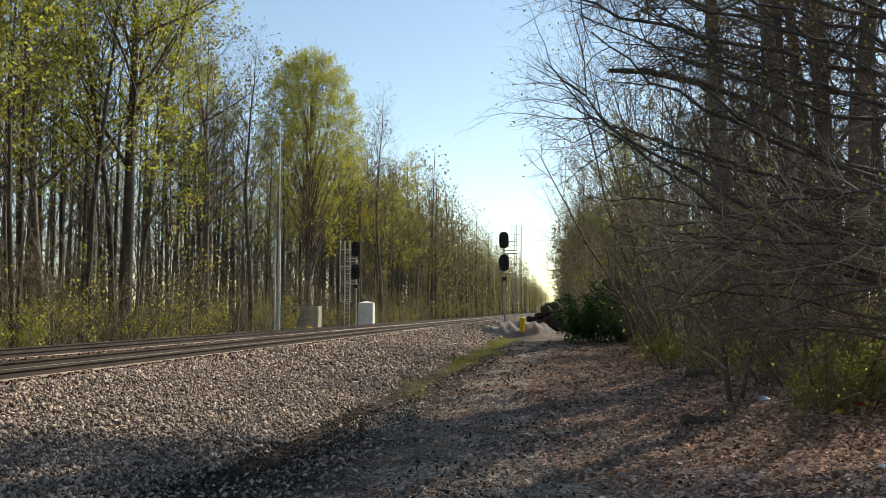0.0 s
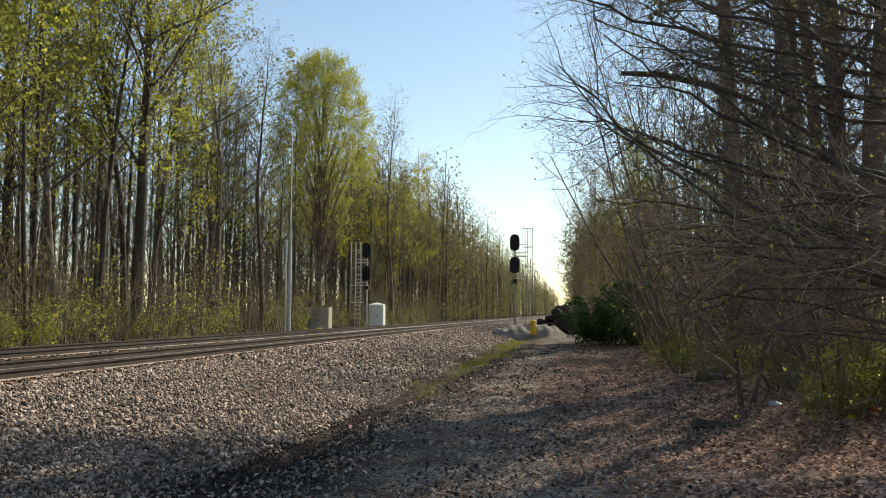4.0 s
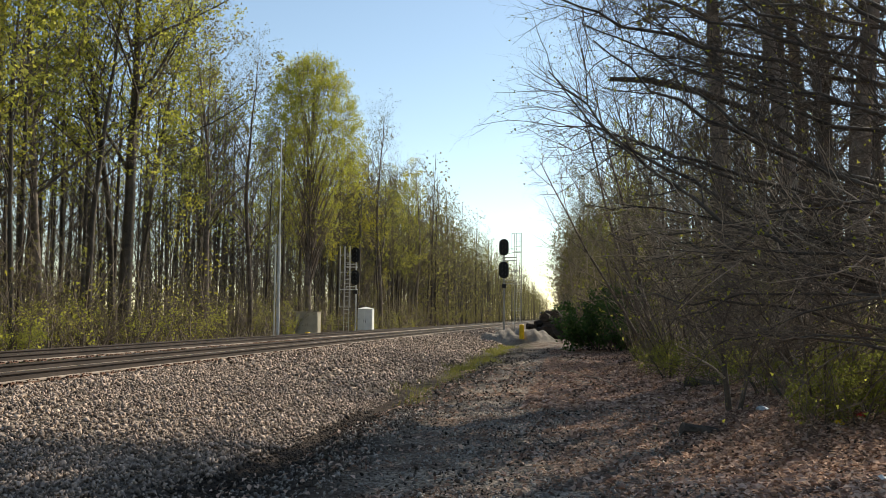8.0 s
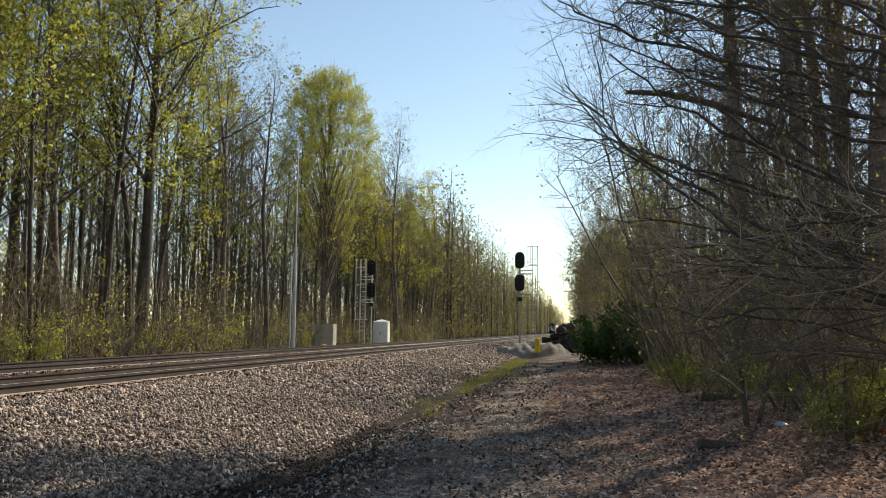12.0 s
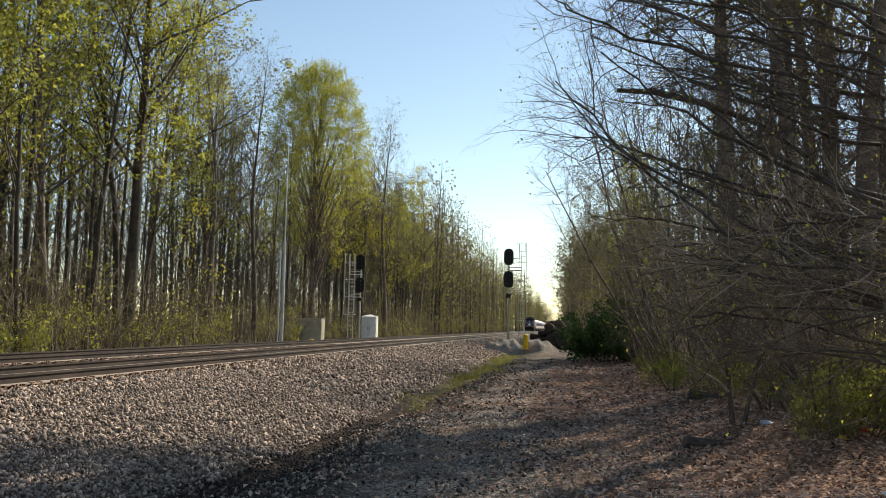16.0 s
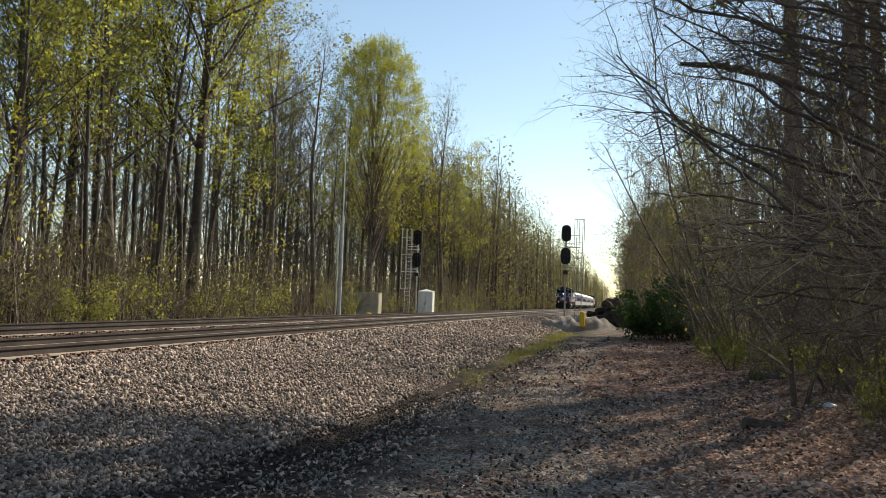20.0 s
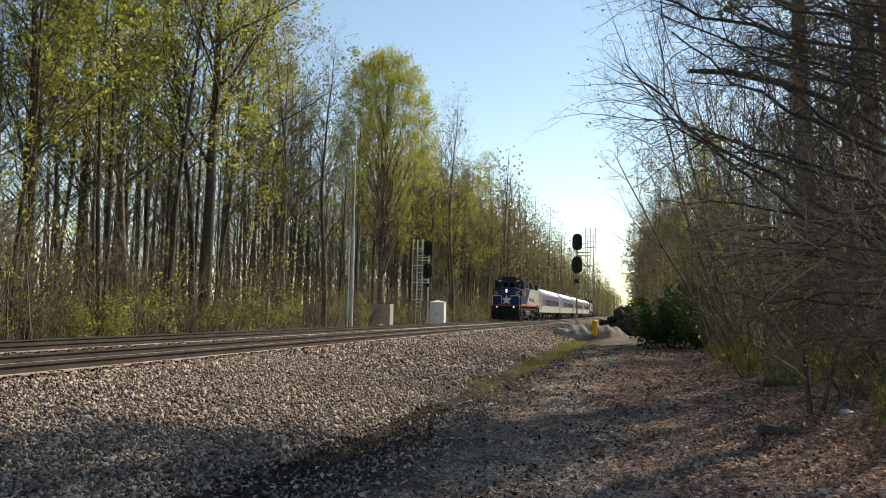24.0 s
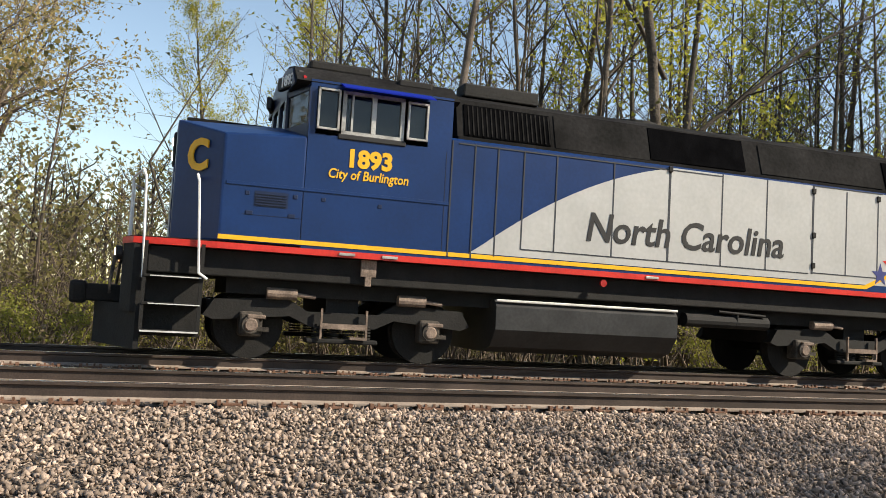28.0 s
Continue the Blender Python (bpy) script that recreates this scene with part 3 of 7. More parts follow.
def make_road_gravel():
    def worn(x, y, r):
        track = np.exp(-((x + 1.9) / 0.35) ** 2) + np.exp(-((x - 0.1) / 0.4) ** 2)
        return r.uniform(0, 1, len(x)) < 0.25 + 0.75 * np.clip(1 - track, 0, 1)
    V, F = join_arrays([scatter_stones(11000, -3.4, 1.5, 3.5, 16, 0.018, 7, keep=worn), scatter_stones(3500, -3.6, 1.6, 16, 45, 0.024, 8)])
    ob = new("road_gravel", mesh_from("road_gravel", V, F, "gravel"))
    return tagged(ob, label="loose pebbles on the rutted dirt road", category="gravel", kind="stuff")


road_gravel = make_road_gravel()


def make_litter():
    """Curled dead leaves, thick under the trees and thin on the road."""
    rng = np.random.default_rng(21)
    n = 105000
    y = 3.5 + 26 * rng.uniform(0, 1, n) ** 1.5
    x = rng.uniform(-3.6, 9, n)
    patch = np.sin(x * 1.7 + y * 0.6) * np.sin(y * 1.1 - x * 0.8)
    ok = rng.uniform(0, 1, n) < np.clip(0.16 + (x + 0.6) * 0.3 + 0.25 * patch + 0.2 * np.exp(-((x + 3.0) / 0.7) ** 2), 0.07, 1)
    x, y = x[ok], y[ok]
    m = 26000
    far_y = rng.uniform(15, 42, m)
    far_x = rng.uniform(-0.8, 3.6, m)
    ok = rng.uniform(0, 1, m) < np.clip(0.5 + 0.4 * np.sin(far_x * 1.3 + far_y * 0.5), 0.1, 1)
    x, y = np.concatenate([x, far_x[ok]]), np.concatenate([y, far_y[ok]])
    n = len(x)
    c = np.stack([x, y, ground_height(x, y) + 0.012 + rng.uniform(0, 0.02, n)], -1)
    a = rng.normal(0, 1, (n, 3)) * [1, 1, 0.35]
    a /= np.linalg.norm(a, axis=1)[:, None]
    b = np.cross(a, np.array([0, 0, 1.0]) + rng.normal(0, 0.35, (n, 3)))
    b /= np.linalg.norm(b, axis=1)[:, None]
    up = np.cross(b, a)
    s = (rng.uniform(0.018, 0.052, n) * np.where(y > 15, 1.5, 1))[:, None]
    tip, tail = c + a * s, c - a * s
    l, r = c + b * s * 0.6 + up * s * 0.35, c - b * s * 0.6 + up * s * 0.35
    V = np.stack([tail, l, tip, r], 1).reshape(-1, 3)
    F = np.concatenate([np.arange(n)[:, None] * 4 + np.array([0, 1, 2]), np.arange(n)[:, None] * 4 + np.array([0, 2, 3])])
    ob = new("leaf_litter", mesh_from("leaf_litter", V, F, "leaf_dead"))
    return tagged(ob, label="curled russet dead leaves under the trees", category="leaf litter", kind="stuff")


def make_debris():
    """Dark clods, bark and leaf mould in the ditch and strewn over the road; in the ditch they also stand in for tree
    shade.
    """
    def strewn(x, y, r):
        return r.uniform(0, 1, len(x)) < np.clip(0.45 + 0.6 * np.sin(x * 2.1 + 0.5 * y) * np.sin(0.9 * y - x), 0.05, 1)
    V, F = join_arrays([
        scatter_stones(10000, -4.7, -2.5, 1.5, 17, 0.022, 41, 0.3, keep=lambda x, y, r: r.uniform(0, 1, len(x)) < np.exp(-((x + 3.55) / 0.55) ** 2)),
        scatter_stones(9000, -2.9, 3.2, 3.5, 18, 0.017, 42, 0.3, keep=strewn),
        scatter_stones(5000, -3.2, 3.0, 18, 44, 0.032, 43, 0.3, keep=strewn),
    ])
    ob = new("dark_debris", mesh_from("dark_debris", V, F, "mulch"))
    return tagged(ob, label="dark damp clods and bark bits on the road and, partly for shade, in the ditch", category="debris", kind="stuff")


make_debris()
leaf_litter = make_litter()


def make_verge_grass():
    """Thin spring grass in tufts along the ditch."""
    rng = np.random.default_rng(31)
    lots = []
    for _ in range(190):
        y = 17 + 36 * rng.uniform() ** 0.8
        x = rng.normal(-3.6, 0.28) + 0.35 * np.sin(y * 0.8)
        m = rng.integers(8, 26)
        px, py = x + rng.normal(0, 0.13, m), y + rng.normal(0, 0.2, m)
        p = np.stack([px, py, ground_height(px, py) - 0.01], -1)
        hgt = rng.uniform(0.06, 0.22, (m, 1))
        lean = rng.normal(0, 0.4, (m, 3)) * [1, 1, 0] + [0, 0, 1]
        side = rng.normal(0, 1, (m, 3)) * [1, 1, 0]
        side /= np.linalg.norm(side, axis=1)[:, None]
        w = 0.006 + 0.0002 * y
        lots.append(np.stack([p - side * w, p + side * w, p + lean * hgt], 1).reshape(-1, 3))
    V = np.concatenate(lots)
    ob = new("verge_grass", mesh_from("verge_grass", V, np.arange(len(V)).reshape(-1, 3), "leaf_grass"))
    return tagged(ob, label="thin yellow-green grass along the damp ditch", category="grass", kind="stuff")


make_verge_grass()
# ---- the train ----
W = 1.55  # half the body's width


def white_curve(y):
    u = min(y - 3.76, 4.7)
    return 1.76 + 0.78 * u - 0.083 * u * u


def side_plane(s, y, z, out=0.0):
    """From lettering space to a body side: s is 1 for the side with x positive."""
    return Matrix.Translation((s * (W + out), y, z)) @ (Matrix.Rotation(math.pi / 2, 4, "Z") if s > 0 else Matrix.Rotation(-math.pi / 2, 4, "Z")) @ Matrix.Rotation(math.pi / 2, 4, "X")


def build_wheelset(parent, y, r=0.508, name="wheelset"):
    bm = bmesh.new()
    rod(bm, (-0.9, 0, 0), (0.9, 0, 0), 0.085, 12)
    for s in (-1, 1):
        rod(bm, (s * 0.69, 0, 0), (s * 0.83, 0, 0), r, 28)
        rod(bm, (s * 0.665, 0, 0), (s * 0.69, 0, 0), r + 0.028, 28)
        rod(bm, (s * 0.83, 0, 0), (s * 0.845, 0, 0), r * 0.45, 20, r * 0.3)
    ws = part(name, bm, "black", parent)
    ws.matrix_basis = pose(0, y, r)
    return ws


def build_truck(parent, yc, base=1.37):
    """A two-axle truck: frame, springs, journal boxes and brake gear; the axles are keyed apart."""
    bm = bmesh.new()
    for s in (-1, 1):
        x = s * 1.02
        prism(bm, [(yc - 2.05, 0.62), (yc - 1.9, 0.86), (yc - 0.85, 0.92), (yc - 0.55, 0.74), (yc + 0.55, 0.74), (yc + 0.85, 0.92), (yc + 1.9, 0.86), (yc + 2.05, 0.62), (yc + 1.9, 0.56), (yc + 0.8, 0.66), (yc + 0.5, 0.52), (yc - 0.5, 0.52), (yc - 0.8, 0.66), (yc - 1.9, 0.56)], 0, x - 0.09, x + 0.09)
    box(bm, -1.0, 1.0, yc - 0.25, yc + 0.25, 0.7, 1.0)
    box(bm, -0.95, 0.95, yc - 2.0, yc - 1.85, 0.6, 0.85)
    box(bm, -0.95, 0.95, yc + 1.85, yc + 2.0, 0.6, 0.85)
    tr = part("truck_frame", bm, "black", parent, "sooty cast truck frame")
    for s in (-1, 1):
        for q in (-base, base):
            bm = bmesh.new()
            box(bm, s * 1.06 - 0.13, s * 1.06 + 0.13, yc + q - 0.17, yc + q + 0.17, 0.34, 0.70, 0.04)
            rod(bm, (s * 1.15, yc + q, 0.51), (s * 1.24, yc + q, 0.51), 0.13, 12)
            box(bm, s * 1.17, s * 1.17 + s * 0.05, yc + q + 0.1, yc + q + 0.26, 0.42, 0.48)
            jb = part("journal_box", bm, "grime", tr, "dusty journal box")
            bm = bmesh.new()
            rod(bm, (s * 1.24, yc + q, 0.51), (s * 1.26, yc + q, 0.51), 0.10, 12, 0.08)
            box(bm, s * 1.2 - 0.05, s * 1.2 + 0.05, yc + q - 0.06, yc + q + 0.2, 0.6, 0.66, 0.015)
            part("bearing_cover", bm, "rusty", jb, "pale dusty bearing cover")
        bm = bmesh.new()
        for k in (-0.36, -0.12, 0.12, 0.36):
            for z in np.arange(0.36, 0.56, 0.045):
                rod(bm, (s * 1.04, yc + k, z), (s * 1.04, yc + k, z + 0.025), 0.1, 10)
        box(bm, s * 1.04 - 0.12, s * 1.04 + 0.12, yc - 0.55, yc + 0.55, 0.28, 0.35, 0.02)
        part("spring_pack", bm, "black", tr)
        bm = bmesh.new()
        box(bm, s * 1.2 - 0.02, s * 1.2 + 0.02, yc - 0.36, yc - 0.33, 0.35, 0.8)
        box(bm, s * 1.2 - 0.02, s * 1.2 + 0.02, yc + 0.33, yc + 0.36, 0.35, 0.8)
        box(bm, s * 1.2 - 0.025, s * 1.2 + 0.025, yc - 0.36, yc + 0.36, 0.5, 0.58)
        box(bm, s * 1.2 - 0.02, s * 1.2 + 0.02, yc + 0.1, yc + 0.36, 0.35, 0.39)
        part("spring_hanger", bm, "rusty", tr, "dusty spring hanger")
        for q in (-0.95, 1.05):
            bm = bmesh.new()
            rod(bm, (s * 1.16, yc + q - 0.22, 0.98), (s * 1.16, yc + q + 0.22, 0.98), 0.085, 12)
            rod(bm, (s * 1.16, yc + q + 0.22, 0.98), (s * 1.16, yc + q + 0.5, 0.95), 0.03, 8)
            part("brake_cylinder", bm, "rusty", tr, "dusty brake cylinder")
    return tr


def build_loco():
    lo = thing("locomotive", "blue and silver passenger diesel locomotive with red sill", "locomotive", group="train")
    # underframe and sill
    bm = bmesh.new()
    box(bm, -1.35, 1.35, -0.9, 15.1, 1.18, 1.56, 0.02)
    box(bm, -1.1, 1.1, 0.2, 14.4, 0.95, 1.2)
    part("underframe", bm, "black", lo)
    bm = bmesh.new()
    prism(bm, [(-W, 0), (-W, 15.35), (W, 15.35), (W, 0), (1.4, -1.1), (0.95, -1.25), (-0.95, -1.25), (-1.4, -1.1)], 2, 1.565, 1.655)
    part("sill", bm, "red", lo, "red side sill and walkway edge")
    bm = bmesh.new()
    prism(bm, [(-1.5, 0), (-1.5, 15.3), (1.5, 15.3), (1.5, 0), (1.36, -1.06), (0.93, -1.21), (-0.93, -1.21), (-1.36, -1.06)], 2, 1.655, 1.675)
    part("walkway", bm, "black", lo)
    # engine hood
    bm = bmesh.new()
    prism(bm, [(-W, 1.655), (-W, 3.50), (-1.50, 3.54), (1.50, 3.54), (W, 3.50), (W, 1.655)], 1, 3.38, 14.67)
    hood = part("engine_hood", bm, "blue", lo)
    bm = bmesh.new()
    prism(bm, [(-1.47, 3.54), (-1.28, 4.22), (-0.75, 4.42), (0.75, 4.42), (1.28, 4.22), (1.47, 3.54)], 1, 3.5, 14.62)
    roof = part("hood_roof", bm, "roof", lo, "sooty dark grey hood roof")
    for s in (-1, 1):
        def slant(y0, y1, z0, z1, out, material, name, label=""):
            bm = bmesh.new()
            q = []
            for z in (z0, z1):
                q.append((1.47 - 0.19 * (z - 3.54) / 0.68 + out) * s)
            prism(bm, [(q[0], z0), (q[1], z1), (q[1] - s * 0.1, z1), (q[0] - s * 0.1, z0)], 1, y0, y1)
            return part(name, bm, material, roof, label)
        gr = slant(3.62, 5.12, 3.62, 4.14, 0.02, "grille", "intake_grille", "black louvred intake grille")
        for k in range(19):
            y = 3.68 + k * 0.078
            bm = bmesh.new()
            prism(bm, [(s * 1.475, 3.64), (s * 1.335, 4.12), (s * 1.31, 4.12), (s * 1.45, 3.64)], 1, y, y + 0.022)
            part("louvre", bm, "roof", gr)
        slant(5.2, 6.98, 3.6, 4.16, 0.015, "roof", "roof_panel")
        # no recess here: the opening's inner shade is a flat black panel
        slant(7.0, 8.95, 3.62, 4.19, 0.02, "grille", "radiator_opening", "flat black panel for the dark inside of the radiator opening")
        slant(9.3, 12.1, 3.62, 4.16, 0.02, "roof", "radiator_screen")
        slant(12.2, 14.5, 3.62, 4.16, 0.02, "grille", "radiator_screen")
        bm = bmesh.new()
        box(bm, s * 1.44 - 0.06, s * 1.44 + 0.06, 3.5, 14.6, 3.54, 3.585)
        part("gutter", bm, "roof", roof)
        # silver sweep
        bm = bmesh.new()
        top = [(y, min(3.5, white_curve(y))) for y in np.linspace(3.76, 8.46, 24)]
        prism(bm, [(3.76, 1.78)] + top[1:] + [(14.672, 3.5), (14.672, 1.78)], 0, s * W, s * (W + 0.006))
        part("silver_panel", bm, "silver", hood, "silver-grey swept side panel")
        bm = bmesh.new()
        prism(bm, [(-0.002, 1.70), (-0.002, 1.765), (11.6, 1.765), (12.9, 2.36), (14.672, 2.5), (14.672, 2.42), (12.95, 2.29), (11.65, 1.70)], 0, s * W, s * (W + 0.0085))
        part("yellow_stripe", bm, "yellow", hood, "yellow stripe rising to a swoosh at the rear")
        # access door joints
        for y, z0, z1 in ((3.40, 1.7, 3.5), (3.78, 1.7, 3.48), (4.17, 1.75, 3.46), (4.62, 1.9, 3.46), (5.2, 1.9, 3.46), (6.25, 1.9, 3.46), (7.33, 1.9, 3.5), (8.4, 1.9, 3.5), (9.35, 1.9, 3.5), (10.38, 1.9, 3.5), (11.15, 1.92, 3.46), (11.9, 1.9, 3.46), (12.8, 1.7, 3.4), (13.3, 1.7, 3.4), (13.83, 1.7, 3.4)):
            bm = bmesh.new()
            wdt = 0.02 if y in (7.33, 10.38) else 0.011
            box(bm, s * (W + 0.004) - 0.007, s * (W + 0.004) + 0.007, y - wdt, y + wdt, z0, z1)
            part("door_joint", bm, "joint", hood)
        for y0, y1, z in ((4.62, 10.3, 1.9), (10.38, 11.9, 1.92), (3.5, 8.4, 3.46), (10.38, 12.0, 3.5)):
            bm = bmesh.new()
            box(bm, s * (W + 0.004) - 0.007, s * (W + 0.004) + 0.007, y0, y1, z - 0.01, z + 0.01)
            part("door_joint", bm, "joint", hood)
        for y, z in ((7.33, 3.47), (10.38, 3.4), (10.4, 2.6), (11.9, 3.4), (13.9, 3.2), (13.9, 2.4), (10.4, 2.05)):
            bm = bmesh.new()
            box(bm, s * W, s * (W + 0.035), y - 0.04, y + 0.04, z - 0.05, z + 0.05, 0.01)
            part("hinge", bm, "black", hood)
        lettering("North Carolina", 0.66, "signal", hood, side_plane(s, 7.74, 2.34, 0.010), shear=0.16, stretch=0.96, bold=0.010, label="dark blue serif-style state name")
        # three small stars
        for y, z, r, c in ((12.35, 2.15, 0.34, "red"), (11.98, 1.98, 0.22, "coach_blue"), (12.72, 2.0, 0.24, "white")):
            bm = bmesh.new()
            pts = [(y + r * (1 if k % 2 == 0 else 0.4) * math.sin(k * math.pi / 5), z + r * (1 if k % 2 == 0 else 0.4) * math.cos(k * math.pi / 5)) for k in range(10)]
            prism(bm, pts, 0, s * W, s * (W + 0.011 + 0.001 * r))
            part("star", bm, c, hood, "small painted star")
    # roof fittings
    for y, ln, h in ((3.75, 1.35, 0.2), (6.9, 0.9, 0.1), (9.0, 0.9, 0.1), (10.3, 0.95, 0.1), (12.0, 0.95, 0.1)):
        bm = bmesh.new()
        if h > 0.15:
            box(bm, -0.8, 0.95, y, y + ln, 4.38, 4.46, 0.02)
            box(bm, 0.55, 0.95, y, y + ln, 4.4, 4.6, 0.03)
            box(bm, -0.8, -0.4, y, y + ln, 4.4, 4.6, 0.03)
            part("exhaust_hatch", bm, "black", roof)
        else:
            rod(bm, (0, y + ln / 2, 4.40), (0, y + ln / 2, 4.40 + h), 0.62, 24)
            rod(bm, (0, y + ln / 2, 4.40 + h), (0, y + ln / 2, 4.42 + h), 0.5, 24)
            part("roof_fan", bm, "black", roof)
    # cab
    bm = bmesh.new()
    prism(bm, [(-W, 1.655), (-W, 3.34), (W, 3.34), (W, 1.655)], 1, 1.16, 3.38)
    cab = part("cab_lower", bm, "blue", lo)
    bm = bmesh.new()
    for s in (-1, 1):
        for y0, y1 in ((1.16, 1.26), (2.99, 3.38)):
            box(bm, s * W - 0.05 - 0.04 * s, s * W + 0.05 - 0.04 * s - 0.01 * s, y0, y1, 3.34, 4.08)
        box(bm, s * W - 0.05 - 0.05 * s, s * W + 0.05 - 0.05 * s, 1.16, 3.38, 4.04, 4.14)
    box(bm, -1.5, 1.5, 3.3, 3.378, 3.34, 4.12)
    part("cab_upper", bm, "blue", cab)
    bm = bmesh.new()
    prism(bm, [(-W - 0.01, 4.10), (-1.15, 4.40), (-0.6, 4.52), (0.6, 4.52), (1.15, 4.40), (W + 0.01, 4.10), (W - 0.1, 4.06), (-W + 0.1, 4.06)], 1, 0.95, 3.48)
    part("cab_roof", bm, "roof", cab, "sooty cab roof")
    # windshield wall: two faces that meet in a point
    bm = bmesh.new()
    a = [(-W, 1.16), (-0.75, 0.92), (0.75, 0.92), (W, 1.16), (W - 0.12, 1.24), (0.72, 1.0), (-0.72, 1.0), (-W + 0.12, 1.24)]
    prism(bm, a, 2, 3.22, 3.5)
    prism(bm, a, 2, 3.98, 4.08)
    prism(bm, [(-1.45, 4.08), (-1.1, 4.38), (-0.55, 4.49), (0.55, 4.49), (1.1, 4.38), (1.45, 4.08)], 1, 0.93, 1.0)
    for x0, x1 in ((-W, -1.45), (-0.8, -0.62), (-0.08, 0.08), (0.62, 0.8), (1.45, W)):
        y0 = 0.92 + 0.3 * max(0, abs((x0 + x1) / 2) - 0.75)
        box(bm, x0, x1, y0, y0 + 0.08, 3.45, 4.02)
    part("windshield_wall", bm, "navy", cab)
    for s in (-1, 1):
        bm = bmesh.new()
        prism(bm, [(s * 0.78, 0.95), (s * 1.47, 1.15), (s * 1.46, 1.17), (s * 0.77, 0.97)], 2, 3.5, 3.98)
        part("windshield", bm, "glass", cab, "tinted windshield pane")
        bm = bmesh.new()
        box(bm, s * 0.35 - 0.27, s * 0.35 + 0.27, 0.95, 0.97, 3.5, 3.98)
        part("windshield", bm, "glass", cab, "tinted windshield pane")
        # number board
        bm = bmesh.new()
        box(bm, -0.36, 0.36, -0.04, 0.04, -0.1, 0.1, 0.01, Matrix.Translation((s * 0.98, 0.93, 4.2)) @ Matrix.Rotation(s * 0.29, 4, "Z"))
        nb = part("number_board", bm, "signal", cab, "black number board with white numerals")
        lettering("1893", 0.23, "white", nb, Matrix.Translation((s * 0.98 + s * 0.012, 0.885, 4.2)) @ Matrix.Rotation(s * 0.29, 4, "Z") @ Matrix.Rotation(math.pi / 2, 4, "X"), bold=0.004)
        bm = bmesh.new()
        rod(bm, (s * 1.44, 1.09, 4.14), (s * 1.44, 1.05, 4.14), 0.06, 12)
        part("class_light", bm, "marker_red", cab, "red class light")
        # side windows
        for y0, y1, z0, z1 in ((1.27, 1.60, 3.41, 4.02), (2.64, 2.97, 3.41, 3.99)):
            bm = bmesh.new()
            for q in ((y0, y0 + 0.03, z0, z1), (y1 - 0.03, y1, z0, z1), (y0, y1, z0, z0 + 0.03), (y0, y1, z1 - 0.03, z1)):
                box(bm, s * (W + 0.03) - 0.03, s * (W + 0.03) + 0.03, *q)
            part("window_frame", bm, "steel", cab, "bright metal wind deflector frame")
            bm = bmesh.new()
            box(bm, s * W - 0.006, s * W + 0.006, y0 + 0.03, y1 - 0.03, z0 + 0.03, z1 - 0.03)
            part("window_pane", bm, "glass", cab)
        bm = bmesh.new()
        for q in ((1.64, 1.70, 3.4, 4.02), (2.09, 2.16, 3.42, 4.0), (2.54, 2.60, 3.4, 4.02), (1.64, 2.60, 3.38, 3.43), (1.64, 2.60, 3.98, 4.03), (1.78, 1.81, 3.42, 4.0)):
            box(bm, s * (W - 0.02) - 0.03, s * (W - 0.02) + 0.03, *q)
        part("window_frame", bm, "steel", cab)
        for y0, y1 in ((1.70, 2.09), (2.16, 2.54)):
            bm = bmesh.new()
            box(bm, s * (W - 0.04) - 0.005, s * (W - 0.04) + 0.005, y0, y1, 3.43, 3.98)
            part("window_pane", bm, "glass", cab)
        bm = bmesh.new()
        box(bm, s * (W - 0.03) - 0.05, s * (W - 0.03) + 0.05, 1.6, 2.64, 3.30, 3.38, 0.015)
        part("arm_rest", bm, "signal", cab)
        bm = bmesh.new()
        prism(bm, [(s * (W - 0.05), 4.15), (s * (W + 0.28), 4.02), (s * (W + 0.28), 4.0), (s * (W - 0.05), 4.12)], 1, 1.6, 3.0)
        part("sun_visor", bm, "awning", cab, "bright blue canvas awning over the side window")
        # cab side trim
        bm = bmesh.new()
        box(bm, s * W - 0.012, s * W + 0.014, 0.06, 3.38, 2.48, 2.53, 0.004)
        part("side_moulding", bm, "blue", cab)
        bm = bmesh.new()
        for k in range(5):
            box(bm, s * W - 0.012, s * W + 0.02, 0.48, 0.92, 2.22 + 0.038 * k, 2.24 + 0.038 * k)
        box(bm, s * W - 0.012, s * W + 0.004, 0.46, 0.94, 2.2, 2.42)
        part("side_vent", bm, "navy", cab, "louvred vent")
        for y, z, w2 in ((0.36, 2.38, 0.03), (1.04, 2.38, 0.03), (1.45, 2.38, 0.03), (2.3, 2.36, 0.03), (0.4, 2.1, 0.05), (1.0, 2.1, 0.05)):
            bm = bmesh.new()
            box(bm, s * W - 0.01, s * W + 0.012, y - w2, y + w2, z - 0.028, z + 0.028, 0.006)
            part("latch", bm, "navy", cab)
        for q in ((0.3, 1.15, 2.07, 2.078), (1.15, 1.158, 1.8, 2.46), (3.3, 3.312, 1.75, 3.3)):
            bm = bmesh.new()
            box(bm, s * W - 0.01, s * W + 0.004, *q)
            part("door_joint", bm, "navy", cab)
        lettering("1893", 0.36, "yellow", cab, side_plane(s, 2.1, 3.02, 0.004), stretch=1.0, bold=0.016, label="yellow road number")
        lettering("City of Burlington", 0.2, "yellow", cab, side_plane(s, 2.1, 2.78, 0.004), shear=0.15, stretch=0.85, bold=0.003, label="yellow italic lettering")
    # cab inside
    bm = bmesh.new()
    box(bm, -1.4, 1.4, 3.2, 3.3, 2.9, 4.06)
    box(bm, -1.45, 1.45, 1.2, 3.3, 2.86, 2.9)
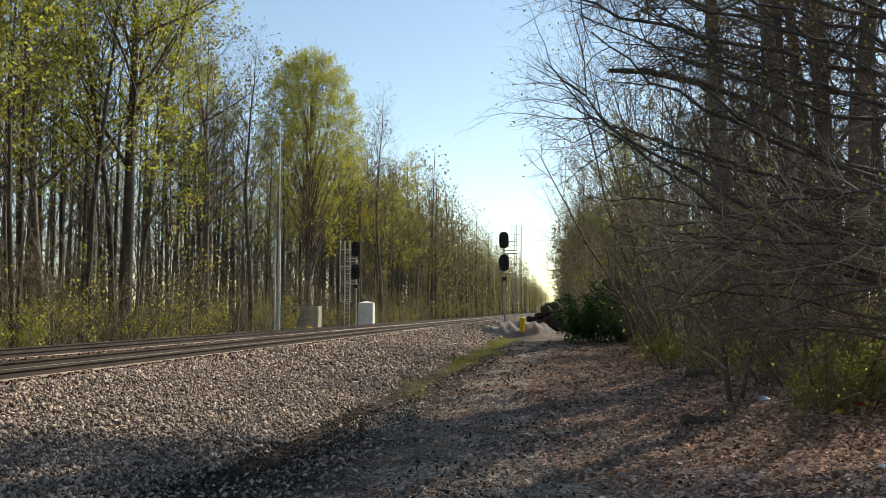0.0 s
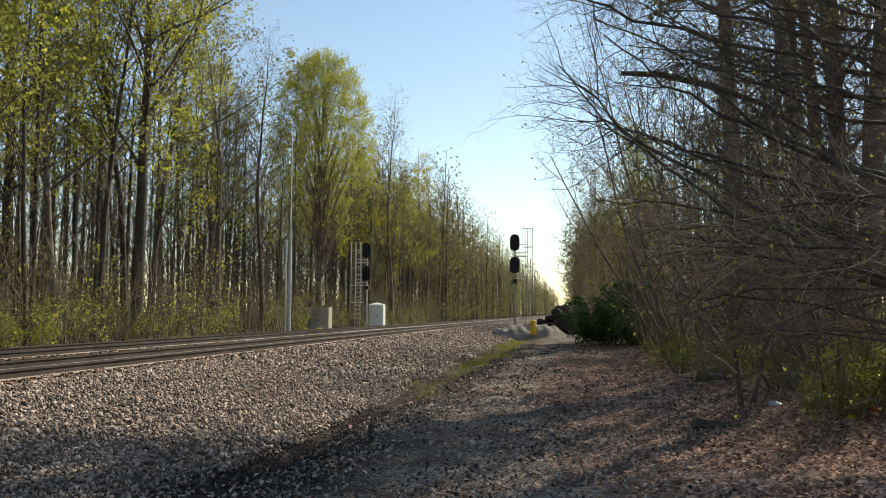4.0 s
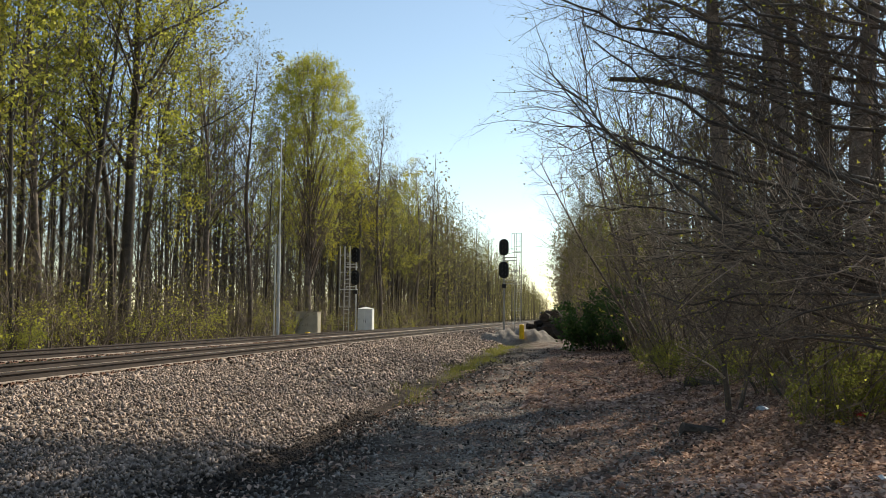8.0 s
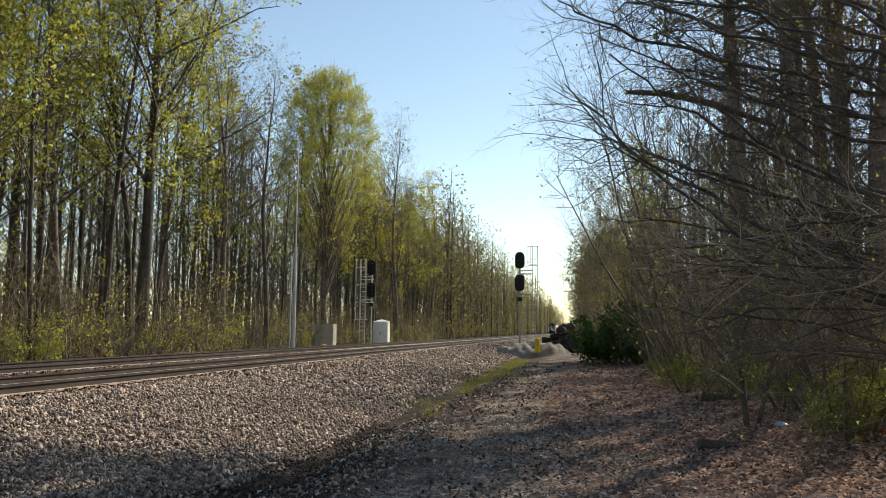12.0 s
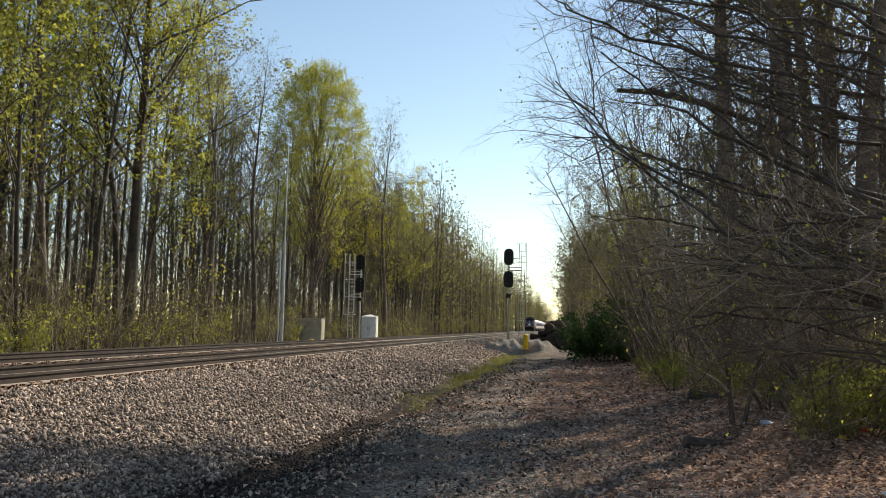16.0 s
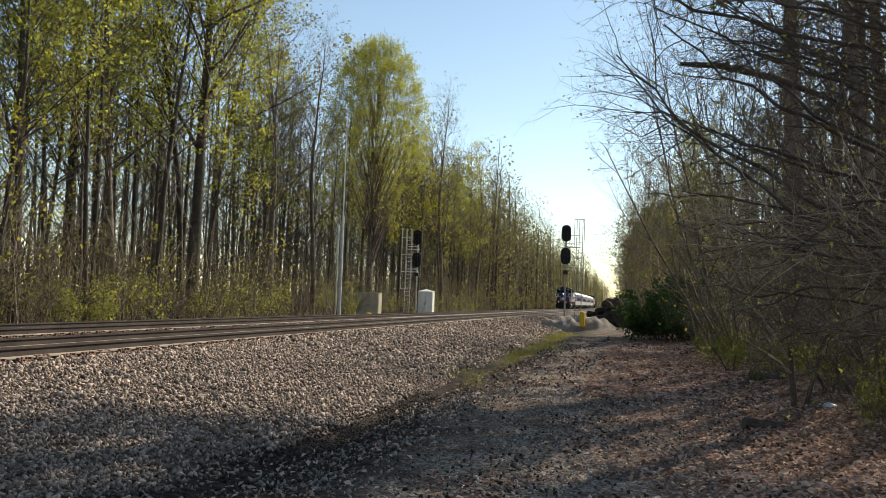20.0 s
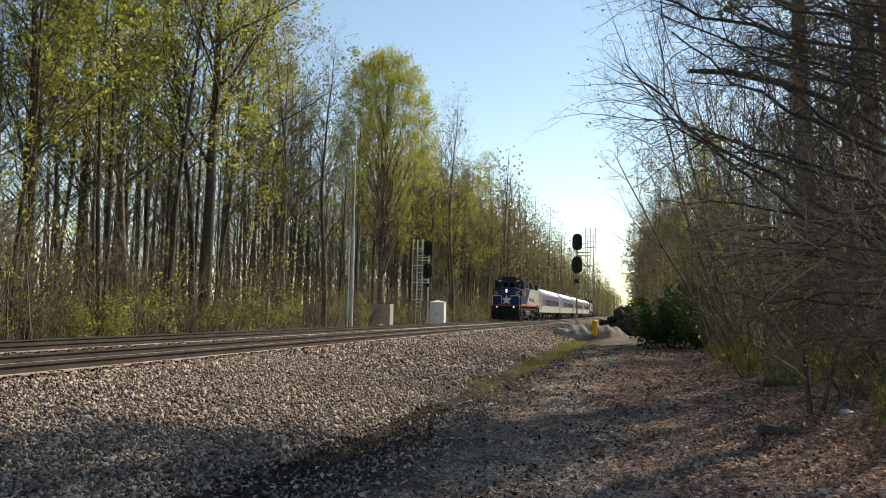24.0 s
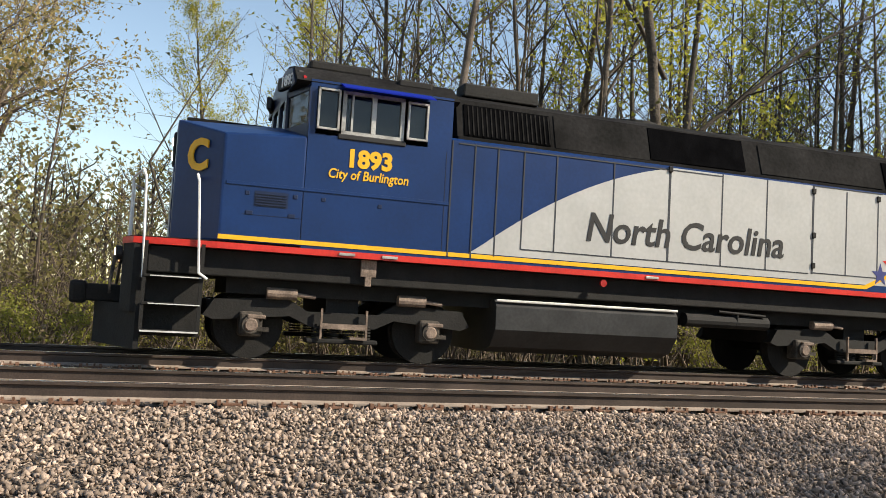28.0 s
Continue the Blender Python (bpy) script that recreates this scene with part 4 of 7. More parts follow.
    box(bm, -1.4, 1.4, 1.15, 3.3, 4.0, 4.05)
    box(bm, -0.5, 1.2, 1.15, 1.5, 2.9, 3.45, 0.04)
    part("cab_lining", bm, "seat", cab)
    for s in (-0.75, 0.75):
        bm = bmesh.new()
        box(bm, s - 0.25, s + 0.25, 2.3, 2.75, 2.9, 3.0, 0.03)
        box(bm, s - 0.25, s + 0.25, 2.68, 2.78, 3.0, 3.6, 0.04)
        part("cab_seat", bm, "seat", cab)
    # nose
    bm = bmesh.new()
    ring = [(-W, 1.16), (-W, 0.0), (-0.74, -0.62), (0.74, -0.62), (W, 0.0), (W, 1.16)]
    low = [bm.verts.new((x, y, 1.675)) for x, y in ring]
    tops = [3.28, 3.20, 3.46, 3.46, 3.20, 3.28]
    up = [bm.verts.new((x, y, z)) for (x, y), z in zip(ring, tops)]
    mid = [bm.verts.new((-0.74, 0.95, 3.52)), bm.verts.new((0.74, 0.95, 3.52))]
    bm.faces.new(low)
    for i in range(6):
        bm.faces.new((low[i], low[(i + 1) % 6], up[(i + 1) % 6], up[i]))
    bm.faces.new((up[0], up[1], up[2], mid[0]))
    bm.faces.new((up[2], up[3], mid[1], mid[0]))
    bm.faces.new((up[3], up[4], up[5], mid[1]))
    bm.faces.new((up[5], up[0], mid[0], mid[1]))
    bmesh.ops.bevel(bm, geom=bm.edges[:], offset=0.03, segments=2, affect="EDGES", profile=0.6)
    nose = part("nose", bm, "blue", lo)
    bm = bmesh.new()
    prism(bm, [(-0.66, 3.44), (0.66, 3.44), (0.66, 3.53), (-0.66, 3.53)], 1, -0.5, 0.9)
    part("nose_cap", bm, "roof", nose, "grey anti-slip nose top")
    bm = bmesh.new()
    box(bm, -0.42, 0.42, -0.632, -0.60, 1.75, 2.85, 0.01)
    part("nose_door", bm, "blue", nose)
    bm = bmesh.new()
    box(bm, -0.15, 0.15, -0.66, -0.60, 2.86, 3.38, 0.03)
    hl = part("headlight_housing", bm, "signal", nose)
    for z in (3.02, 3.24):
        bm = bmesh.new()
        rod(bm, (0, -0.66, z), (0, -0.675, z), 0.062, 16)
        part("headlight", bm, "lamp", hl, "glowing white headlight")
    for z in (1.95, 2.25, 2.55, 2.86, 3.16):
        bm = bmesh.new()
        bent(bm, [(-0.30, -0.61, z), (-0.30, -0.70, z), (-0.62, -0.70, z), (-0.62, -0.61, z)], 0.009)
        part("grab_iron", bm, "white", nose, "white grab iron")
    bm = bmesh.new()
    pts = [(0.58 * (1 if k % 2 == 0 else 0.39) * math.sin(k * math.pi / 5), 2.16 + 0.58 * (1 if k % 2 == 0 else 0.39) * math.cos(k * math.pi / 5)) for k in range(10)]
    prism(bm, pts, 1, -0.645, -0.634)
    part("star", bm, "white", nose, "large white star on the nose")
    turn = math.atan2(0.62, 0.81)
    for s, ch in ((1, "C"), (-1, "N")):
        m = Matrix.Translation((s * 1.163, -0.330, 2.88)) @ Matrix.Rotation(s * turn, 4, "Z") @ Matrix.Rotation(math.pi / 2, 4, "X")
        lettering(ch, 0.62, "yellow", nose, m, bold=0.022, depth=0.012, label="large yellow letter")
    # pilot, plow, coupler, lights
    bm = bmesh.new()
    prism(bm, [(-1.4, -1.08), (-0.95, -1.23), (0.95, -1.23), (1.4, -1.08), (1.4, -0.95), (-1.4, -0.95)], 2, 0.62, 1.565)
    prism(bm, [(-1.45, -1.0), (0.0, -1.6), (1.45, -1.0), (1.45, -0.93), (0.0, -1.5), (-1.45, -0.93)], 2, 0.12, 0.72)
    pilot = part("pilot", bm, "black", lo, "black plow pilot")
    bm = bmesh.new()
    box(bm, -0.13, 0.13, -1.75, -1.2, 0.72, 0.98, 0.03)
    box(bm, -0.19, 0.19, -1.95, -1.72, 0.68, 1.02, 0.05)
    part("coupler", bm, "black", pilot)
    for s in (-1, 1):
        bm = bmesh.new()
        rod(bm, (s * 0.88, -1.24, 1.43), (s * 0.88, -1.33, 1.43), 0.105, 14)
        dl = part("ditch_light_housing", bm, "signal", pilot)
        bm = bmesh.new()
        rod(bm, (s * 0.88, -1.33, 1.43), (s * 0.88, -1.345, 1.43), 0.07, 14)
        part("ditch_light", bm, "ditch" if s > 0 else "ditch_dim", dl, "glowing amber ditch light" if s > 0 else "dim amber ditch light")
        bm = bmesh.new()
        bent(bm, [(s * 1.2, -1.32, 1.38), (s * 1.26, -1.36, 1.0), (s * 1.24, -1.36, 0.85)], 0.022)
        part("uncoupling_lever", bm, "grime", pilot)
        # front handrails and steps
        bm = bmesh.new()
        bent(bm, [(s * 0.45, -1.18, 1.67), (s * 0.45, -1.18, 2.58), (s * 1.30, -1.04, 2.6), (s * 1.38, -1.0, 2.5), (s * 1.42, -0.95, 1.25), (s * 1.46, -0.95, 1.1)], 0.019)
        part("handrail", bm, "white", lo, "white tubular handrail")
        bm = bmesh.new()
        bent(bm, [(s * 1.18, -0.3, 2.56), (s * 1.44, -0.32, 2.58), (s * 1.53, -0.30, 2.48), (s * 1.56, -0.22, 1.2), (s * 1.56, -0.1, 1.12)], 0.019)
        part("handrail", bm, "white", lo, "white tubular handrail")
        bm = bmesh.new()
        box(bm, s * 1.5 - 0.03, s * 1.5 + 0.03, -0.95, -0.9, 0.36, 1.6)
        box(bm, s * 1.5 - 0.03, s * 1.5 + 0.03, -0.2, -0.15, 0.36, 1.6)
        box(bm, s * 1.2 - 0.05, s * 1.2 + 0.05, -0.95, -0.15, 0.3, 1.5)
        well = part("step_well", bm, "black", lo)
        for z in (0.37, 0.75, 1.13):
            bm = bmesh.new()
            box(bm, s * 1.38 - 0.18, s * 1.38 + 0.16, -0.93, -0.17, z - 0.018, z + 0.018)
            st = part("step", bm, "black", well)
            bm = bmesh.new()
            box(bm, s * 1.545 - 0.008, s * 1.545 + 0.008, -0.93 if z < 0.5 else -0.85, -0.17, z - 0.008, z + (0.014 if z < 0.5 else 0.006))
            part("step_edge", bm, "galv", st, "worn pale step edge")
        # rear steps and rails
        bm = bmesh.new()
        box(bm, s * 1.5 - 0.03, s * 1.5 + 0.03, 14.72, 14.77, 0.4, 1.6)
        box(bm, s * 1.5 - 0.03, s * 1.5 + 0.03, 15.2, 15.25, 0.4, 1.6)
        well = part("step_well", bm, "black", lo)
        for z in (0.42, 0.78, 1.14):
            bm = bmesh.new()
            box(bm, s * 1.38 - 0.16, s * 1.38 + 0.18, 14.76, 15.22, z - 0.025, z + 0.025)
            part("step", bm, "steel", well)
        bm = bmesh.new()
        bent(bm, [(s * 1.56, 14.55, 1.8), (s * 1.62, 14.58, 2.9), (s * 1.58, 14.72, 3.05), (s * 1.5, 14.9, 2.9)], 0.02)
        bent(bm, [(s * 1.5, 15.25, 1.66), (s * 1.5, 15.25, 2.5), (s * 1.3, 14.7, 2.5)], 0.02)
        part("handrail", bm, "white", lo)
    # fuel tank and gear under the frame
    bm = bmesh.new()
    sec = [(-1.36, 0.98), (-1.25, 1.10), (1.25, 1.10), (1.36, 0.98), (1.36, 0.62), (1.15, 0.34), (0.85, 0.24), (-0.85, 0.24), (-1.15, 0.34), (-1.36, 0.62)]
    prism(bm, sec, 1, 4.35, 7.72)
    part("fuel_tank", bm, "tank", lo, "black fuel tank with rounded belly")
    for s in (-1, 1):
        bm = bmesh.new()
        box(bm, s * 1.34 - 0.02, s * 1.34 + 0.02, 4.35, 7.72, 1.06, 1.1, 0.01)
        part("tank_rail", bm, "galv", lo)
        bm = bmesh.new()
        rod(bm, (s * 1.2, 7.95, 0.95), (s * 1.2, 9.7, 0.95), 0.12, 12)
        rod(bm, (s * 1.3, 8.6, 1.12), (s * 1.3, 9.6, 1.08), 0.025, 8)
        rod(bm, (s * 1.3, 9.0, 1.12), (s * 1.3, 9.0, 0.9), 0.02, 8)
        part("air_reservoir", bm, "black", lo)
        bm = bmesh.new()
        box(bm, s * 1.42 - 0.02, s * 1.42 + 0.02, 2.1, 2.34, 1.3, 1.56, 0.01)
        box(bm, s * 1.42 - 0.02, s * 1.42 + 0.02, 2.17, 2.27, 1.16, 1.32, 0.01)
        part("jack_pad", bm, "rusty", lo)
        for y in (1.85, 2.5, 7.05):
            bm = bmesh.new()
            box(bm, s * W - 0.01, s * W + 0.02, y - 0.12, y + 0.12, 1.59, 1.63, 0.004)
            part("sill_lamp", bm, "steel", lo)
        bm = bmesh.new()
        rod(bm, (s * 1.5, 6.15, 1.46), (s * 1.54, 6.15, 1.46), 0.06, 10)
        part("fuel_cutoff", bm, "marker_red", lo, "red fuel cut-off")
    build_truck(lo, 1.95)
    build_truck(lo, 11.95)
    for y in (0.58, 3.32, 10.58, 13.32):
        build_wheelset(lo, y)
    # roof antennas and horn
    bm = bmesh.new()
    box(bm, -0.75, 0.75, 1.25, 2.25, 4.5, 4.66, 0.04)
    part("roof_unit", bm, "black", cab)
    bm = bmesh.new()
    box(bm, 0.7, 1.3, 2.55, 3.1, 4.28, 4.40, 0.03)
    part("roof_vent", bm, "black", cab)
    bm = bmesh.new()
    for k in (-0.12, 0.0, 0.12):
        rod(bm, (k, 2.75, 4.62), (k, 2.4, 4.62), 0.02, 8, 0.06)
    part("horn", bm, "black", cab)
    return lo


CAR = 25.9


def build_coach(first_window, windows, pitch, label):
    co = thing("coach", label, "passenger coach", group="train")
    w, ln = 1.53, 25.35
    bm = bmesh.new()
    box(bm, -w, w, 0.25, ln, 0.95, 3.3, 0.03)
    body = part("body", bm, "coach_grey", co)
    bm = bmesh.new()
    arc = [(w * math.cos(a), 3.22 + 0.88 * math.sin(a)) for a in np.linspace(0, math.pi, 13)]
    prism(bm, arc, 1, 0.25, ln)
    roof = part("roof", bm, "stainless", co, "bright rounded metal roof")
    for f in roof.data.polygons:
        f.use_smooth = abs(f.normal.y) < 0.5
    for k in range(7):
        bm = bmesh.new()
        box(bm, 0.35, 0.75, 1.0 + 3.6 * k, 1.3 + 3.6 * k, 3.98, 4.06, 0.02)
        part("roof_vent", bm, "galv", roof)
    for s in (-1, 1):
        bm = bmesh.new()
        box(bm, s * (w + 0.002) - 0.006, s * (w + 0.002) + 0.006, 2.35, ln - 0.15, 1.80, 3.2)
        part("blue_band", bm, "coach_blue", body, "broad violet-blue window band")
        for k in range(windows):
            y = first_window + k * pitch
            bm = bmesh.new()
            for q in ((y, y + 0.06, 1.92, 2.62), (y + pitch * 0.74 - 0.06, y + pitch * 0.74, 1.92, 2.62), (y, y + pitch * 0.74, 1.92, 1.97), (y, y + pitch * 0.74, 2.57, 2.62)):
                box(bm, s * (w + 0.008) - 0.01, s * (w + 0.008) + 0.01, *q)
            win = part("window", bm, "signal", body)
            bm = bmesh.new()
            box(bm, s * (w + 0.009) - 0.003, s * (w + 0.009) + 0.003, y + 0.06, y + pitch * 0.74 - 0.06, 1.97, 2.57)
            part("pane", bm, "coach_glass", win)
        # vestibule door
        bm = bmesh.new()
        box(bm, s * w - 0.02, s * w + 0.012, 1.05, 2.0, 0.96, 3.12, 0.01)
        door = part("vestibule_door", bm, "coach_grey", body)
        bm = bmesh.new()
        box(bm, s * w - 0.01, s * w + 0.017, 1.3, 1.75, 2.15, 2.85, 0.01)
        part("pane", bm, "coach_glass", door)
        for y in (1.0, 2.02):
            bm = bmesh.new()
            box(bm, s * w - 0.01, s * w + 0.02, y - 0.02, y + 0.02, 0.96, 3.2)
            part("door_post", bm, "joint", door)
            bm = bmesh.new()
            rod(bm, (s * (w + 0.05), y + 0.12, 1.3), (s * (w + 0.05), y + 0.12, 2.2), 0.018, 6)
            part("grab_iron", bm, "galv", door)
        bm = bmesh.new()
        box(bm, s * (w - 0.12) - 0.1, s * (w - 0.12) + 0.1, 1.05, 2.0, 0.35, 0.95)
        part("step_box", bm, "black", body)
        bm = bmesh.new()
        box(bm, s * w - 0.004, s * w + 0.012, 2.3, ln, 0.93, 0.97)
        part("skirt_edge", bm, "rusty", body)
        # bars stand for small unreadable writing
        for y, wd in ((3.0, 0.7), (13.0, 0.6)):
            bm = bmesh.new()
            box(bm, s * w - 0.004, s * w + 0.006, y, y + wd, 1.22, 1.30)
            part("marking", bm, "galv", body)
    for y0, y1 in ((0.0, 0.25), (ln, ln + 0.3)):
        bm = bmesh.new()
        box(bm, -0.55, 0.55, y0, y1, 1.1, 3.35, 0.02)
        part("diaphragm", bm, "signal", co)
    bm = bmesh.new()
    box(bm, -1.25, 1.25, 0.4, ln - 0.2, 0.72, 0.96)
    for y in (7.0, 9.5, 12.0, 14.2, 16.5):
        box(bm, -1.3, 1.3, y, y + 1.6, 0.38, 0.8, 0.04)
    part("underfloor_gear", bm, "black", co)
    for yc in (3.2, ln - 3.2):
        build_truck(co, yc, 1.25)
        for q in (-1.25, 1.25):
            build_wheelset(co, yc + q, 0.46)
    return co


loco = build_loco()
rear_loco = copy_thing(loco, pose(FAR_X, 400, 0, 0, 0, 180))
tagged(rear_loco, label="blue and silver locomotive pushing at the rear of the train")
COACHES = [
    build_coach(6.55, 12, 1.55, "coach with blue window band and twelve windows behind the engine"),
    build_coach(7.6, 13, 1.45, "coach with blue window band and close-set windows"),
]
for k in (0, 1):
    COACHES.append(copy_thing(COACHES[k], pose(FAR_X, 300, 0)))
# ---- line-side fixtures ----
def at_ground(x, y, up=0.0):
    return (x, y, float(ground_height(np.array(x), np.array(y))) + up)


def build_signal_head(parent, x, y, z, facing=-1):
    bm = bmesh.new()
    pts = [(x + 0.36 * math.cos(a), z + 0.30 + 0.34 * math.sin(a)) for a in np.linspace(0, math.pi, 9)]
    pts += [(x - 0.36 * math.cos(a), z - 0.32 - 0.30 * math.sin(a)) for a in np.linspace(0, math.pi, 9)]
    prism(bm, pts, 1, y - 0.02, y + 0.02)
    box(bm, x - 0.16, x + 0.16, y + 0.02, y + 0.3, z - 0.5, z + 0.48, 0.03)
    head = part("signal_head", bm, "signal", parent, "black oval signal head")
    for dz in (-0.33, 0.0, 0.33):
        bm = bmesh.new()
        n = 12
        for i in range(n):
            a0, a1 = math.pi * (i / n * 1.3 - 0.15), math.pi * ((i + 1) / n * 1.3 - 0.15)
            q = [(x + r * math.cos(a), yy, z + dz + r * math.sin(a)) for a in (a0, a1) for r, yy in ((0.125, y - 0.02), (0.125, y + facing * 0.3))]
            bm.faces.new([bm.verts.new(p) for p in (q[0], q[1], q[3], q[2])])
        part("hood", bm, "signal", head)
        bm = bmesh.new()
        rod(bm, (x, y - 0.02, z + dz), (x, y - 0.03, z + dz), 0.1, 14)
        part("lens", bm, "lens", head, "unlit lens")
    return head


def build_signal(label, at, top, heads, side, ladder, cage, steel):
    """A colour-light signal: a slim mast with two heads, beside a caged ladder."""
    sg = thing("railway_signal", label, "railway signal", at, group="signals beside the tracks")
    bm = bmesh.new()
    rod(bm, (side, 0, 0), (side, 0, top - 0.2), 0.07, 10, 0.055)
    box(bm, side - 0.22, side + 0.22, -0.22, 0.22, 0, 0.25, 0.03)
    part("mast", bm, steel, sg)
    bm = bmesh.new()
    box(bm, side - 0.17, side + 0.17, -0.2, 0.1, heads[1] - 1.35, heads[1] - 1.05, 0.02)
    part("junction_box", bm, "signal", sg, "small black junction box")
    for z in heads:
        build_signal_head(sg, side, -0.25, z)
        bm = bmesh.new()
        rod(bm, (ladder, 0.1, z - 0.75), (side, 0.0, z - 0.75), 0.035, 8)
        rod(bm, (ladder, 0.1, z - 0.1), (side, 0.0, z - 0.1), 0.03, 8)
        part("bracket", bm, steel, sg)
        bm = bmesh.new()
        box(bm, min(ladder, side) - 0.1, max(ladder, side), 0.1, 0.65, z - 1.0, z - 0.95)
        part("platform", bm, steel, sg)
    bm = bmesh.new()
    for sx in (-0.22, 0.22):
        rod(bm, (ladder + sx, 0.2, 0.2), (ladder + sx, 0.2, top + 0.3), 0.028, 6)
    part("ladder", bm, steel, sg)
    for k in range(int((top - 0.3) / 0.36)):
        bm = bmesh.new()
        rod(bm, (ladder - 0.22, 0.2, 0.4 + 0.36 * k), (ladder + 0.22, 0.2, 0.4 + 0.36 * k), 0.016, 6)
        part("rung", bm, steel, sg)
    for z in np.arange(2.4, top + 0.4, 1.45):
        bm = bmesh.new()
        bent(bm, [(ladder - cage, 0.2, z), (ladder - cage, -0.35, z), (ladder + cage, -0.35, z), (ladder + cage, 0.2, z)], 0.022)
        part("cage_hoop", bm, steel, sg)
    for sx in (-cage, 0, cage):
        bm = bmesh.new()
        rod(bm, (ladder + sx, -0.35, 2.4), (ladder + sx, -0.35, top + 0.3), 0.022, 6)
        part("cage_bar", bm, steel, sg)
    return sg


signal_right = build_signal("tall trackside signal with two black heads behind a spoil mound", at_ground(-4.0, 63, 0.0), 7.9, (7.15, 5.45), -0.62, 0.35, 0.36, "mast")
signal_left = build_signal("galvanised signal mast with two black heads beside white cabinet", at_ground(-18.0, 68.5, 0.0), 7.2, (6.75, 4.85), 0.55, -0.3, 0.44, "galv")


def build_cabinet(label, at, w, d, hgt, material, peaked):
    cb = thing("equipment_cabinet", label, "equipment cabinet", at, rz=4)
    bm = bmesh.new()
    box(bm, -w / 2, w / 2, -d / 2, d / 2, 0.0, hgt, 0.015)
    body = part("body", bm, material, cb)
    bm = bmesh.new()
    if peaked:
        a = [bm.verts.new((sx * (w / 2 + 0.06), sy * (d / 2 + 0.06), hgt)) for sx, sy in ((-1, -1), (1, -1), (1, 1), (-1, 1))]
        t = bm.verts.new((0, 0, hgt + 0.2))
        bm.faces.new(a)
        for i in range(4):
            bm.faces.new((a[i], a[(i + 1) % 4], t))
    else:
        box(bm, -w / 2 - 0.04, w / 2 + 0.04, -d / 2 - 0.04, d / 2 + 0.04, hgt, hgt + 0.05, 0.01)
    part("roof", bm, material, cb)
    for sx in (-1, 1):
        bm = bmesh.new()
        box(bm, min(0.01 * sx, sx * (w / 2 - 0.05)), max(0.01 * sx, sx * (w / 2 - 0.05)), -d / 2 - 0.02, -d / 2, 0.12, hgt - 0.1, 0.006)
        dr = part("door", bm, material, body)
        bm = bmesh.new()
        box(bm, sx * 0.07 - 0.015, sx * 0.07 + 0.015, -d / 2 - 0.05, -d / 2 - 0.02, hgt * 0.45, hgt * 0.57, 0.004)
        part("handle", bm, "signal", dr)
    bm = bmesh.new()
    box(bm, w / 2, w / 2 + 0.02, -d / 2 + 0.08, d / 2 - 0.08, 0.15, hgt - 0.12, 0.006)
    part("door", bm, material, body)
    bm = bmesh.new()
    box(bm, -w / 2 - 0.1, w / 2 + 0.1, -d / 2 - 0.1, d / 2 + 0.1, -0.2, 0.02, 0.02)
    part("plinth", bm, "spoil", cb)
    return cb


build_cabinet("white metal relay cabinet with a peaked roof", at_ground(-17.4, 72.0, 0.1), 1.25, 1.25, 2.15, "whitebox", True)
build_cabinet("tan metal signal cabinet with flat roof and double doors", at_ground(-17.6, 56.0, 0.1), 1.5, 1.1, 1.75, "tanbox", False)


def build_pole():
    p = thing("radio_mast", "slender galvanised radio mast at the wood edge", "radio mast", at_ground(-17.6, 49.8))
    bm = bmesh.new()
    rod(bm, (0, 0, 0), (0, 0, 6.6), 0.11, 10, 0.09)
    part("lower_pole", bm, "galv", p)
    bm = bmesh.new()
    rod(bm, (0, 0, 6.5), (0, 0, 13.2), 0.045, 8, 0.02)
    part("upper_pole", bm, "galv", p)
    bm = bmesh.new()
    rod(bm, (-0.28, 0.1, 0), (-0.28, 0.1, 6.0), 0.05, 8)
    part("conduit", bm, "galv", p)
    return p


build_pole()


def build_marker(at, hgt, r):
    mk = thing("marker_post", "yellow plastic cable marker post", "marker post", at)
    bm = bmesh.new()
    rod(bm, (0, 0, -0.3), (0, 0, hgt), r, 14)
    rod(bm, (0, 0, hgt), (0, 0, hgt + 0.05), r * 1.15, 14, r * 0.7)
    part("post", bm, "marker", mk)
    return mk


build_marker(at_ground(-3.0, 57.2, 0.62), 0.62, 0.17)
build_marker(at_ground(-15.9, 50.5, -0.1), 0.45, 0.16)


def build_rack():
    """Low galvanised cable frame between the cabinets."""
    rk = thing("cable_frame", "low weathered pipe frame beside the signal cabinet", "frame", at_ground(-17.7, 63))
    for x in (-0.9, -0.3, 0.3, 0.9):
        bm = bmesh.new()
        rod(bm, (x, 0, 0), (x, 0, 1.35), 0.035, 8)
        part("post", bm, "rusty", rk)
    for z in (0.5, 0.95, 1.3):
        bm = bmesh.new()
        rod(bm, (-0.95, 0, z), (0.95, 0, z), 0.03, 8)
        part("rail", bm, "rusty", rk)


build_rack()


